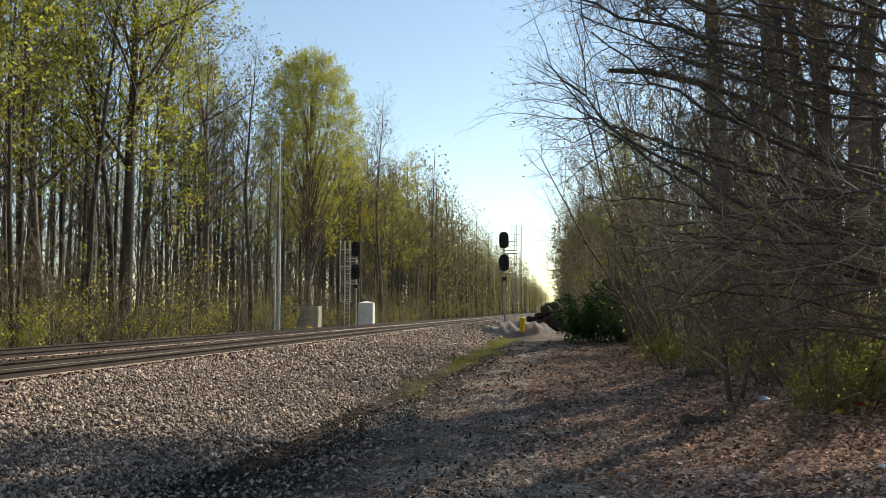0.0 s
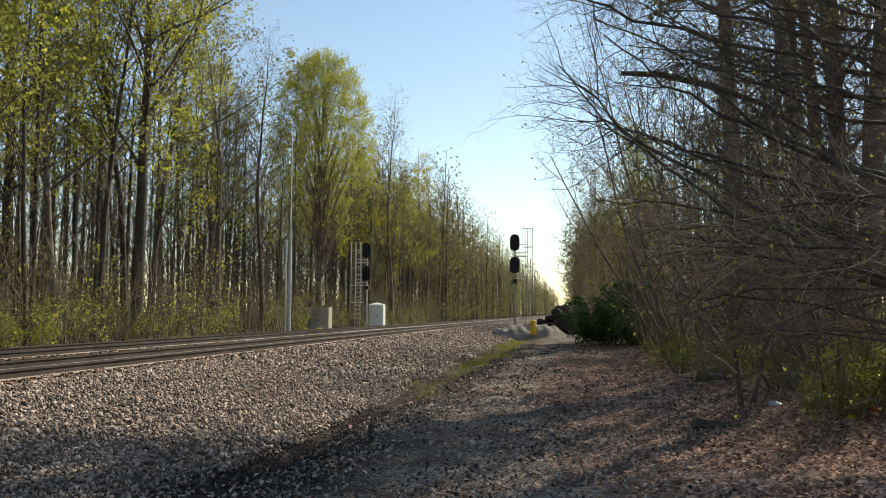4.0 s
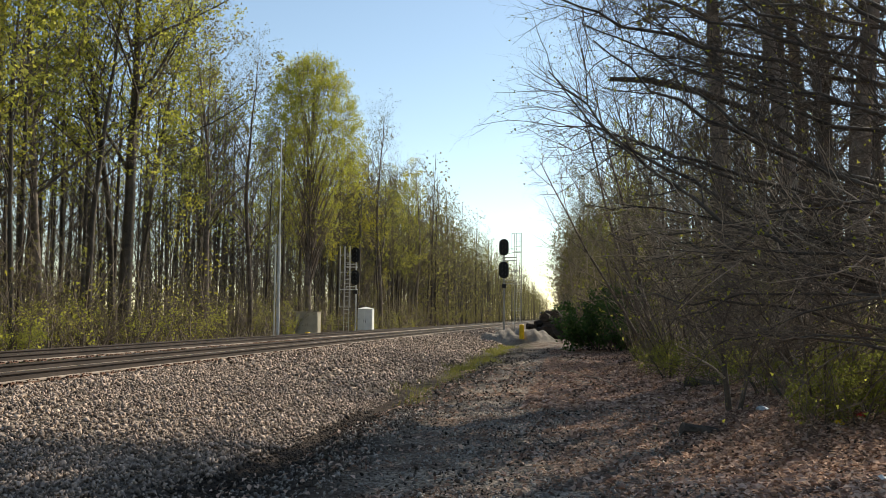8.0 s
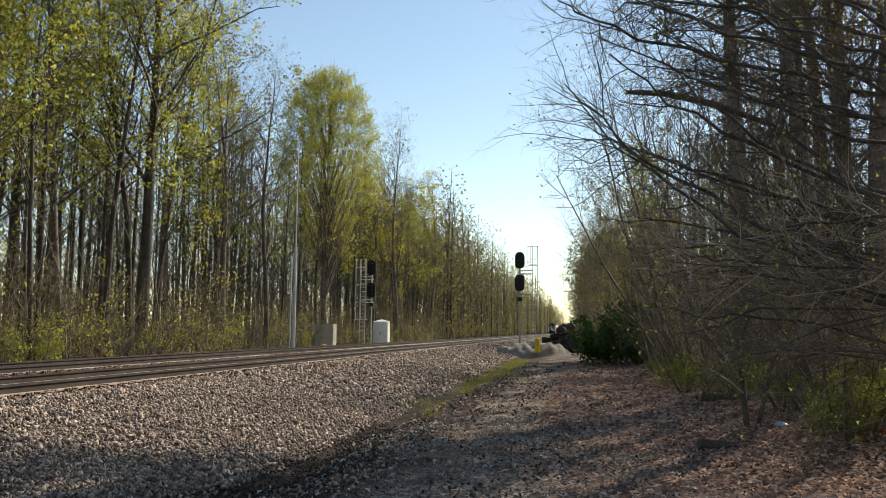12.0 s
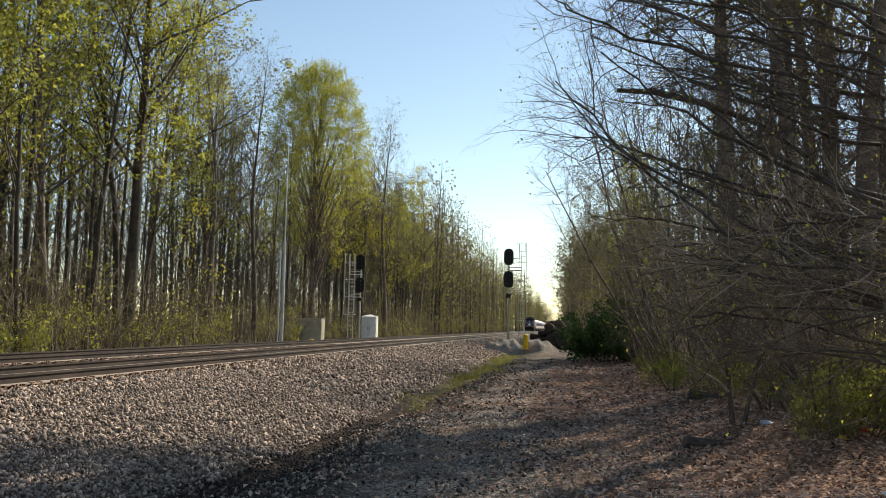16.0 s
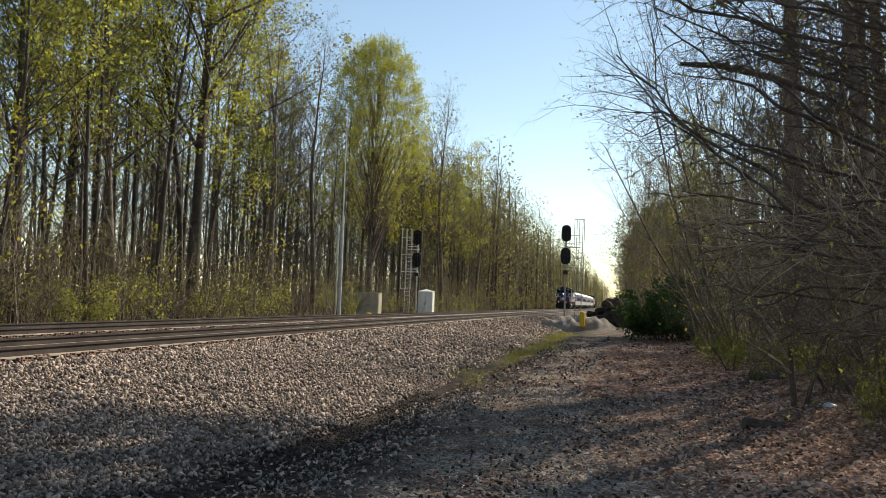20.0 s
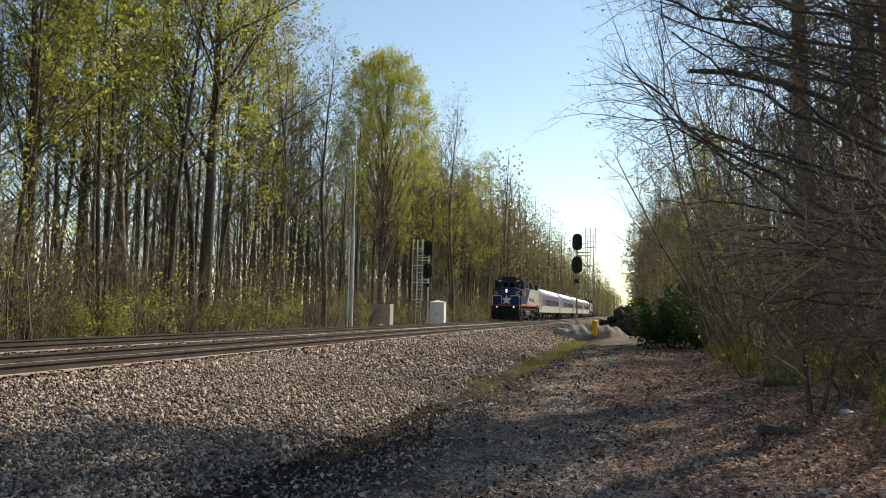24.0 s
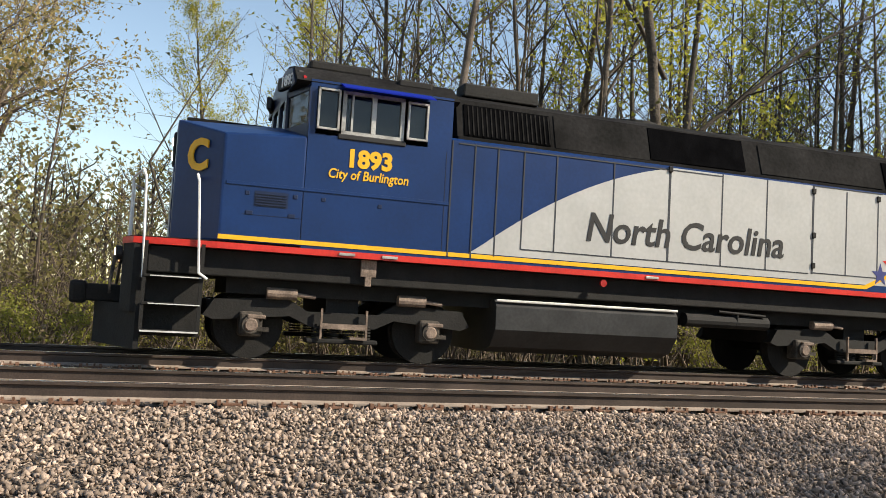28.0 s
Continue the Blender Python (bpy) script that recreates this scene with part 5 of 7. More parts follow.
def build_mound():
    rng = np.random.default_rng(5)
    n, m = 40, 22
    u, v = np.meshgrid(np.linspace(-1, 1, n), np.linspace(-1, 1, m))
    x, y = u * 2.7, v * 1.8
    h = np.clip(1 - (np.abs(u) ** 2.2 + np.abs(v) ** 2), 0, 1) ** 0.7 * 0.95
    h += (0.2 * np.sin(x * 3.4 + 1) * np.sin(y * 2.5 + x) + 0.1 * np.sin(x * 8 + y * 3)) * h + rng.normal(0, 0.035, h.shape) * (h > 0)
    wx, wy = x - 3.4, y + 59.0
    z = ground_height(wx, wy) + h - 0.03
    V = np.stack([wx, wy, z], -1).reshape(-1, 3)
    i = (np.arange(m - 1)[:, None] * n + np.arange(n - 1)[None, :]).reshape(-1)
    me = mesh_from("spoil_mound", V, np.stack([i, i + 1, i + n + 1, i + n], -1), "spoil")
    me.shade_smooth()
    return tagged(new("spoil_mound", me), label="pale heap of sand and gravel beside the signal", category="mound")


build_mound()


def build_brush_heap():
    """Dark logs, root plates and branches heaped at the wood edge."""
    rng = random.Random(8)
    hp = thing("log_heap", "dark heap of felled logs and root wads at the wood edge", "log heap", at_ground(-0.75, 69))
    for k in range(26):
        x, y = rng.uniform(-1.6, 2.2), rng.uniform(-2.5, 2.5)
        z = rng.uniform(0.25, 2.0) * (1 - abs(x - 0.3) / 3.2)
        a, t = rng.uniform(0, math.pi), rng.uniform(-0.35, 0.45)
        ln, r = rng.uniform(0.9, 1.9), rng.uniform(0.18, 0.4)
        d = Vector((math.cos(a) * math.cos(t), math.sin(a) * math.cos(t), math.sin(t))) * ln
        bm = bmesh.new()
        rod(bm, Vector((x, y, z)) - d, Vector((x, y, z)) + d, r, 10, r * 0.75)
        for v in bm.verts:
            v.co += Vector((rng.uniform(-0.05, 0.05), rng.uniform(-0.05, 0.05), rng.uniform(-0.05, 0.05)))
        lg = part("log", bm, "timber", hp)
        if k % 7 == 0:
            bm = bmesh.new()
            e = Vector((x, y, z)) - d
            rod(bm, e, e - d.normalized() * 0.02, r * 0.92, 10)
            part("cut_end", bm, "cutwood", lg, "pale sawn log end")
    bm = bmesh.new()
    bmesh.ops.create_icosphere(bm, subdivisions=3, radius=1.0)
    for v in bm.verts:
        k = 1 + 0.28 * noise.noise(v.co * 1.9) + 0.14 * noise.noise(v.co * 5)
        v.co = Vector((v.co.x * 1.9 * k + 0.5, v.co.y * 2.4 * k, max(-0.2, v.co.z * 1.75 * k + 0.35)))
    part("root_wad", bm, "timber", hp, "earth-caked root mass")
    return hp


build_brush_heap()


def build_bag():
    bm = bmesh.new()
    bmesh.ops.create_icosphere(bm, subdivisions=3, radius=0.085)
    for v in bm.verts:
        k = 1 + 0.45 * noise.noise(v.co * 9)
        v.co = Vector((v.co.x * 1.2 * k, v.co.y * k, max(-0.03, v.co.z * 0.7 * k)))
    me = bpy.data.meshes.new("plastic_bag")
    bm.to_mesh(me)
    bm.free()
    me.materials.append(M["bag"])
    ob = new("plastic_bag", me)
    ob.matrix_basis = pose(*at_ground(2.86, 13.1, 0.03))
    return tagged(ob, label="crumpled pale blue plastic bag in the leaves", category="litter")


build_bag()


def build_rotten_log(x, y, ln, r, rz, seed, label):
    """A crumbling log, thinner to one end, half sunk in the leaves."""
    rng = random.Random(seed)
    bm = bmesh.new()
    rings = []
    for i in range(7):
        u = i / 6
        rings.append([bm.verts.new(((u - 0.5) * ln + rng.uniform(-0.02, 0.02), r * (1 - 0.4 * u) * math.cos(a) * rng.uniform(0.8, 1.15), r * (1 - 0.4 * u) * math.sin(a) * rng.uniform(0.8, 1.15))) for a in np.linspace(0, 2 * math.pi, 11)[:-1]])
    for a, b in zip(rings, rings[1:]):
        for j in range(10):
            bm.faces.new((a[j], a[(j + 1) % 10], b[(j + 1) % 10], b[j]))
    bm.faces.new(rings[0][::-1])
    bm.faces.new(rings[-1])
    me = bpy.data.meshes.new("rotten_log")
    bm.to_mesh(me)
    bm.free()
    me.materials.append(M["bark_dark"])
    ob = new("rotten_log", me)
    ob.matrix_basis = pose(*at_ground(x, y, r * 0.3), 0, 4, rz)
    return tagged(ob, label=label, category="log")


build_rotten_log(1.75, 11.7, 0.5, 0.09, 12, 51, "dark crumbling log end in the leaf litter")
build_rotten_log(2.75, 17.5, 0.8, 0.11, -20, 52, "dark rotten log lying under the brush")


def build_scrap(name, x, y, size, material, seed, label):
    """A crumpled scrap of rubbish, creased sheet of some thickness."""
    rng = random.Random(seed)
    bm = bmesh.new()
    bmesh.ops.create_icosphere(bm, subdivisions=2, radius=size)
    for v in bm.verts:
        v.co = Vector((v.co.x * rng.uniform(0.8, 1.3), v.co.y * rng.uniform(0.6, 1.0), max(-size * 0.3, v.co.z * rng.uniform(0.35, 0.8))))
    me = bpy.data.meshes.new(name)
    bm.to_mesh(me)
    bm.free()
    me.materials.append(M[material])
    ob = new(name, me)
    ob.matrix_basis = pose(*at_ground(x, y, size * 0.3), 0, 0, rng.uniform(0, 180))
    return tagged(ob, label=label, category="litter")


build_scrap("wrapper", 3.3, 11.0, 0.07, "marker", 61, "crumpled yellow wrapper in the leaves")
build_scrap("wrapper", 3.66, 11.25, 0.075, "red", 62, "crumpled red wrapper in the leaves")
build_scrap("paper_scrap", 2.76, 8.05, 0.05, "white", 63, "torn white paper scrap in the leaves")


def build_stick(x, y, ln, rz, seed, label):
    w = Wood(seed)
    w.limb((0, 0, 0), (1, 0, 0.03), ln, 0.016, 0, [dict(n=5, wild=0.12, lift=0, tip=0.4, sides=5), dict(n=2, wild=0.1, lift=0, tip=0.4, sides=4, per=2, angle=35, thick=0.6, len=0.3, **{"from": 0.4})])
    ob = new("fallen_branch", mesh_from("fallen_branch", np.concatenate(w.v), np.concatenate(w.f), "twig_grey"))
    ob.matrix_basis = pose(*at_ground(x, y, 0.03), 0, 0, rz)
    return tagged(ob, label=label, category="branch")


build_stick(-4.0, 22.5, 0.9, 20, 3, "pale dry stick at the foot of the ballast")
build_stick(1.3, 19.0, 2.2, 140, 4, "dry fallen branch at the edge of the road")
build_stick(3.6, 11.0, 1.4, 60, 5, "grey dead branch on leaf litter")

# ---- trees ----
def leaning(height, r, seed, spec, lean=(0, 0), at=(0, 0, -0.3)):
    w = Wood(seed)
    w.limb(at, (lean[0], lean[1], 1), height, r, 0, spec)
    return w


EDGE = "trees along the railway"
KINDS = {}
for k, (hgt, r, leaf, name, col, size) in enumerate((
    (24, 0.20, 8.0, "tall straight hardwood with thin yellow-green spring leaves", "leaf_spring", 0.15),
    (22, 0.17, 6.5, "tall hardwood with sparse fresh leaves", "leaf_spring", 0.14),
    (25, 0.19, 7.5, "tall hardwood with pale olive buds", "leaf_olive", 0.13),
    (21, 0.15, 8.0, "slim hardwood with yellow-green leaf clusters", "leaf_yellow", 0.14),
)):
    KINDS["tall", k] = leaning(hgt, r, 100 + k, forest_spec(leaf * 0.95, 5, 0.34, 24), (0.02, 0.01)).build("tree", name, "tree", "bark", col, size * 1.05, group=EDGE, plain=True)
for k, (hgt, r, leaf, name, col) in enumerate((
    (19, 0.12, 6.0, "slender forest tree with few small leaves", "leaf_spring"),
    (21, 0.14, 3.0, "slender nearly bare forest tree", "leaf_olive"),
    (17, 0.11, 6.5, "slender young tree with olive buds", "leaf_olive"),
    (20, 0.13, 6.0, "slender young tree with fresh green leaves", "leaf_green"),
)):
    KINDS["slim", k] = leaning(hgt, r, 200 + k, forest_spec(leaf * 0.8, 5, 0.3, 20, 0.05, 36, 0.36), (0.03, -0.02)).build("tree", name, "tree", "bark", col, 0.145, group=EDGE, plain=True)
sapling = [
    dict(n=5, wild=0.06, lift=0.04, tip=0.2, sides=5),
    dict(n=4, wild=0.12, lift=0.08, tip=0.3, sides=3, per=13, angle=48, thick=0.5, len=0.42, **{"from": 0.15}),
    dict(n=2, wild=0.15, lift=0.05, tip=0.4, sides=3, per=6, angle=42, thick=0.5, len=0.5, min=0.006, leaf=5, spread=0.13, **{"from": 0.2}),
]
for k, (hgt, col, name) in enumerate(((6.5, "leaf_olive", "olive budding understory sapling"), (5.2, "leaf_spring", "yellow-green sapling at the wood edge"), (7.5, "leaf_yellow", "thin sapling with yellow-green leaves"))):
    KINDS["sapling", k] = leaning(hgt, 0.05, 300 + k, sapling, (0.08, 0.05)).build("sapling", name, "sapling", "twig", col, 0.11, group="understory at the wood edge")


def shrub(seed, stems, height, leaf, wild=0.12, fine=3):
    w = Wood(seed)
    rng = w.rng
    spec = [
        dict(n=4, wild=wild, lift=0.03, tip=0.3, sides=4),
        dict(n=3, wild=0.16, lift=0.05, tip=0.35, sides=3, per=6, angle=42, thick=0.55, len=0.55, leaf=leaf * 0.6, **{"from": 0.2}),
        dict(n=1, wild=0.2, lift=0.03, tip=0.4, sides=3, per=fine, angle=45, thick=0.5, len=0.5, min=0.004, leaf=leaf, spread=0.09, **{"from": 0.2}),
    ]
    for _ in range(stems):
        a = rng.uniform(0, 2 * np.pi)
        w.limb((0.35 * np.cos(a) * rng.uniform(0, 1), 0.35 * np.sin(a) * rng.uniform(0, 1), -0.15), (np.cos(a) * 0.55, np.sin(a) * 0.55, 1), height * rng.uniform(0.6, 1.1), 0.022, 0, spec)
    return w


for k, (hgt, leaf, col, name) in enumerate(((2.6, 3.2, "leaf_olive", "olive thicket shrub at the wood edge"), (2.1, 4.0, "leaf_spring", "yellow-green leafing shrub in the thicket"), (3.0, 0.35, "leaf_spring", "bare grey-brown thicket shrub"), (1.5, 5.0, "leaf_green", "low fresh green shrub"))):
    KINDS["shrub", k] = shrub(400 + k, 8, hgt, leaf * (2.6 if k == 3 else 1.3)).build("shrub", name, "shrub", "twig", col, 0.05, group="thicket at the wood edge", plain=True)

USED = set()


def plant(kind, x, y, scale=1.0, rz=None, rng=random.Random(1)):
    """Puts the first or a further plant of a kind on the ground."""
    m = pose(*at_ground(x, y), 0, 0, rng.uniform(0, 360) if rz is None else rz) @ Matrix.Scale(scale, 4)
    if kind not in USED:
        USED.add(kind)
        KINDS[kind].matrix_basis = m
        return KINDS[kind]
    ob = KINDS[kind]
    keep = ob.scale.copy()
    ob.scale = (1, 1, 1)
    c = copy_thing(ob, m)
    ob.scale = keep
    return c


def away(az, x):
    """The place at a sideways distance x that lies az degrees to the left of the line."""
    return x, -x / math.tan(radians(az)) if az else 0


rng_w = random.Random(77)
# the trees that stand out at the wood's edge
big = leaning(25.5, 0.36, 510, forest_spec(4.2, 6, 0.34, 26, 0.06, 46, 0.40)).build("tree", "large forked hardwood with spreading limbs and yellow-green leaves", "tree", "bark", "leaf_spring", 0.14, group=EDGE, plain=True)
KINDS["big", 0] = big
plant(("big", 0), *away(29.2, -21.5))
dome_wood = Wood(511)
dome_wood.limb((0, 0, -0.3), (0, 0, 1), 18, 0.30, 0, [dict(n=8, wild=0.015, lift=0.02, tip=0.25, sides=8)])
for q in range(640):
    # limbs rise steeply from the stem and fan out to an egg-shaped crown, thin in leaf below
    g = dome_wood.rng
    up, ring = (q + 0.5) / 640, q * 2.39996
    rise = 1.9 * up - 0.9
    wide = 4.6 * math.sqrt(max(0.03, 1 - rise * rise)) * (1.0 if rise > 0 else 1 + 0.12 * rise) + 0.5 * max(0, -rise)
    deep = g.uniform(0.82, 1.03) if q % 4 else g.uniform(0.35, 0.75)
    tip = np.array([wide * math.cos(ring) * deep, wide * math.sin(ring) * deep, 15.0 + (9.2 if rise > 0 else 7.6) * rise * (1 if deep > 0.78 else 0.85)])
    if q % 8 == 0:
        root = np.array([0, 0, max(4.0, tip[2] - 2.0 - 2.0 * math.hypot(tip[0], tip[1]) * g.uniform(0.6, 1.2))])
        mid = root * [1, 1, 0.55] + tip * [0.42, 0.42, 0.45]
        dome_wood.tube([root, mid, tip * 0.75 + mid * 0.25, tip], [0.075, 0.05, 0.025, 0.01], 4)
    inner = tip * [0.85, 0.85, 1.0] - np.array([0, 0, 0.9])
    for _ in range(4):
        dome_wood.tube([inner + g.normal(0, 0.12, 3), tip + g.normal(0, 0.5, 3) + [0, 0, 0.2]], [0.013, 0.006], 3)
    for _ in range(3):
        m = int(30 * (0.12 + 0.88 * min(1, max(0, (rise + 0.45) / 0.7))))
        dome_wood.spots.append(tip + g.normal(0, 0.3, 3) + g.normal(0, 0.2, (m, 3)))
dome = dome_wood.build("tree", "round-crowned bright yellow-green tree", "tree", "bark_brown", "leaf_spring", 0.12, group=EDGE, plain=True)
KINDS["dome", 0] = dome
plant(("dome", 0), *away(17.45, -20.4), 0.93)
grey = leaning(23.5, 0.24, 516, forest_spec(1.0, 6, 0.3, 28, 0.05, 36, 0.38)).build("tree", "nearly bare grey-brown tree beside the round-crowned tree", "tree", "bark_brown", "leaf_olive", 0.1, group=EDGE, plain=True)
KINDS["grey", 0] = grey
plant(("grey", 0), *away(12.6, -20.0), 1.0)
plant(("grey", 0), *away(10.2, -20.2), 0.92)
plant(("grey", 0), *away(8.0, -20.4), 0.95)
plant(("grey", 0), *away(24.0, -23.0), 0.95)
plant(("grey", 0), *away(34.0, -22.5), 0.9)
plant(("grey", 0), *away(21.3, -21.0), 0.8)
vee = Wood(512)
vee.limb((0, 0, -0.3), (0.01, 0, 1), 23, 0.22, 0, forest_spec(1.6, 3, 0.5, 18, 0.12, 40, 0.28))
vee.limb((0.0, 0.42, -0.3), (0.0, 0.05, 1), 21, 0.15, 0, forest_spec(1.4, 3, 0.5, 14, 0.12, 40, 0.26))
vee.limb((0, 0.1, 6.0), (0.1, 0.95, 0.75), 10.5, 0.09, 1, forest_spec(1.6, 3, 0.4, 14, 0.03, 40, 0.28))
vee.limb((0, 0, 8.5), (0.1, -0.7, 0.9), 8.0, 0.08, 1, forest_spec(1.6, 3, 0.4, 14, 0.05, 40, 0.28))
KINDS["vee", 0] = vee.build("tree", "tall twin-stemmed tree with a long slanting limb", "tree", "bark", "leaf_olive", 0.08, group=EDGE)
plant(("vee", 0), *away(56.4, -20.5), rz=0)
kink = Wood(513)
kink.limb((0, 0, -0.3), (0, 0, 1), 5.6, 0.17, 0, [dict(n=4, wild=0.02, lift=0, tip=0.8, sides=7)])
kink.limb((0, 0, 5.2), (0.1, -0.75, 0.8), 2.0, 0.13, 0, [dict(n=3, wild=0.03, lift=0.15, tip=0.8, sides=7)])
kink.limb((0.1, -1.2, 6.9), (0, 0.1, 1), 12, 0.11, 0, forest_spec(1.5, 3, 0.1, 18, 0.14, 40, 0.33))
KINDS["kink", 0] = kink.build("tree", "crooked bare tree with a kinked stem", "tree", "bark_dark", "leaf_olive", 0.08, group=EDGE)
plant(("kink", 0), *away(67.4, -20.5), rz=0)
yellow = leaning(20.5, 0.22, 514, forest_spec(12, 5, 0.3, 30, 0.14, 42, 0.3)).build("tree", "tree topped with dense yellow-olive buds", "tree", "bark_dark", "leaf_yellow", 0.1, group=EDGE, plain=True)
KINDS["yellow", 0] = yellow
plant(("yellow", 0), *away(39.5, -23.0))
plant(("yellow", 0), -38, 2.0, 0.72)
plant(("yellow", 0), -42, 7.5, 0.8)
russet = leaning(17.5, 0.25, 515, forest_spec(12, 6, 0.14, 30, 0.06, 50, 0.42)).build("tree", "broad tree with tan and russet catkins", "tree", "bark_brown", "leaf_russet", 0.10, group=EDGE, plain=True)
KINDS["russet", 0] = russet
plant(("russet", 0), -23.5, -4.6, 0.95)
plant(("russet", 0), -29, -5.5, 1.0, 120)

# rows of forest trees behind the far track
y = 6.0
while y < 125:
    for x0, x1, kinds in ((-20.5, -23.5, ("tall", "slim", "slim")), (-24, -29, ("tall", "slim", "slim"))):
        if x0 > -22 and 46 < y < 70:
            continue
        if rng_w.random() < (0.6 if y < 26 else 0.9 if y < 80 else 0.75):
            k = rng_w.choice(kinds)
            px, py, sc = rng_w.uniform(x1, x0), y + rng_w.uniform(-1.2, 1.2), rng_w.uniform(0.82, 1.1)
            if 14 < math.degrees(math.atan2(-px, py)) < 21.5:
                sc *= 0.8  # lower growth round the round-crowned tree
            plant((k, rng_w.randrange(4)), px, py, sc, rng=rng_w)
    y += rng_w.uniform(2.6, 4.2) * (1 if y < 60 else 1.5)
y = -8.0
while y < 95:
    near = y < 40
    plant(("shrub", rng_w.choice((0, 0, 1, 2, 2, 3))), rng_w.uniform(-19.6, -17.9), y, rng_w.uniform(0.6, 1.15), rng=rng_w)
    if rng_w.random() < 0.75:
        plant(("shrub", rng_w.choice((0, 1, 2))), rng_w.uniform(-22, -19.8), y + 0.6, rng_w.uniform(0.9, 1.5), rng=rng_w)
    if rng_w.random() < 0.5:
        plant(("sapling", rng_w.randrange(3)), rng_w.uniform(-23, -19.3), y + rng_w.uniform(-1, 1), rng_w.uniform(0.7, 1.25), rng=rng_w)
    y += rng_w.uniform(2.2, 3.6) * (1 if near else 2.2)

# trees and thicket beside the road
bare = [
    dict(n=8, wild=0.04, lift=0.02, tip=0.25, sides=8),
    dict(n=6, wild=0.10, lift=0.05, tip=0.2, sides=5, per=15, angle=62, thick=0.42, len=0.42, short=0.4, **{"from": 0.22}),
    dict(n=4, wild=0.13, lift=0.04, tip=0.25, sides=4, per=8, angle=42, thick=0.5, len=0.5, short=0.3, min=0.008, **{"from": 0.15}),
    dict(n=2, wild=0.16, lift=0.03, tip=0.35, sides=3, per=6, angle=40, thick=0.55, len=0.5, short=0.3, min=0.005, leaf=0.8, spread=0.02, **{"from": 0.15}),
]
for k, (hgt, r, seed) in enumerate(((15, 0.27, 600), (14, 0.18, 601), (13, 0.14, 602))):
    KINDS["bare", k] = leaning(hgt, r, seed, bare, (-0.05, 0.0)).build("tree", "dark bare-limbed hardwood beside the road", "tree", "bark_dark", "leaf_spring", 0.03, group="trees beside the road")
plant(("bare", 0), 8.0, 26.0, 1.0, 0)
plant(("bare", 2), 9.5, 22.5, 1.0, 110)
plant(("bare", 1), 6.9, 30.5, 1.0, 200)
plant(("bare", 0), 11.0, 25.0, 1.0, 150)
plant(("bare", 1), 7.9, 22.5, 0.9, 40)
plant(("bare", 2), 7.2, 28.5, 1.2, 80)

reach = [
    dict(n=16, wild=0.0, lift=0.0, tip=0.22, sides=7),
    dict(n=7, wild=0.17, lift=0.03, tip=0.2, sides=5, per=18, len=0.34, angle=42, thick=0.36, short=0.45, min=0.011, **{"from": 0.22}),
    dict(n=4, wild=0.22, lift=0.03, tip=0.3, sides=3, per=8, len=0.5, angle=48, thick=0.5, short=0.3, min=0.0085, **{"from": 0.12}),
    dict(n=2, wild=0.22, lift=0.02, tip=0.5, sides=3, per=4, len=0.5, angle=42, thick=0.6, short=0.3, min=0.006, leaf=0.12, spread=0.015, **{"from": 0.15}),
]
over = thing("tree", "dark many-stemmed tree arching bare branches over the road", "tree", (6.2, 10.4, 0.0), group="trees beside the road")
FOOT = np.array([6.2, 10.4, 0.0])
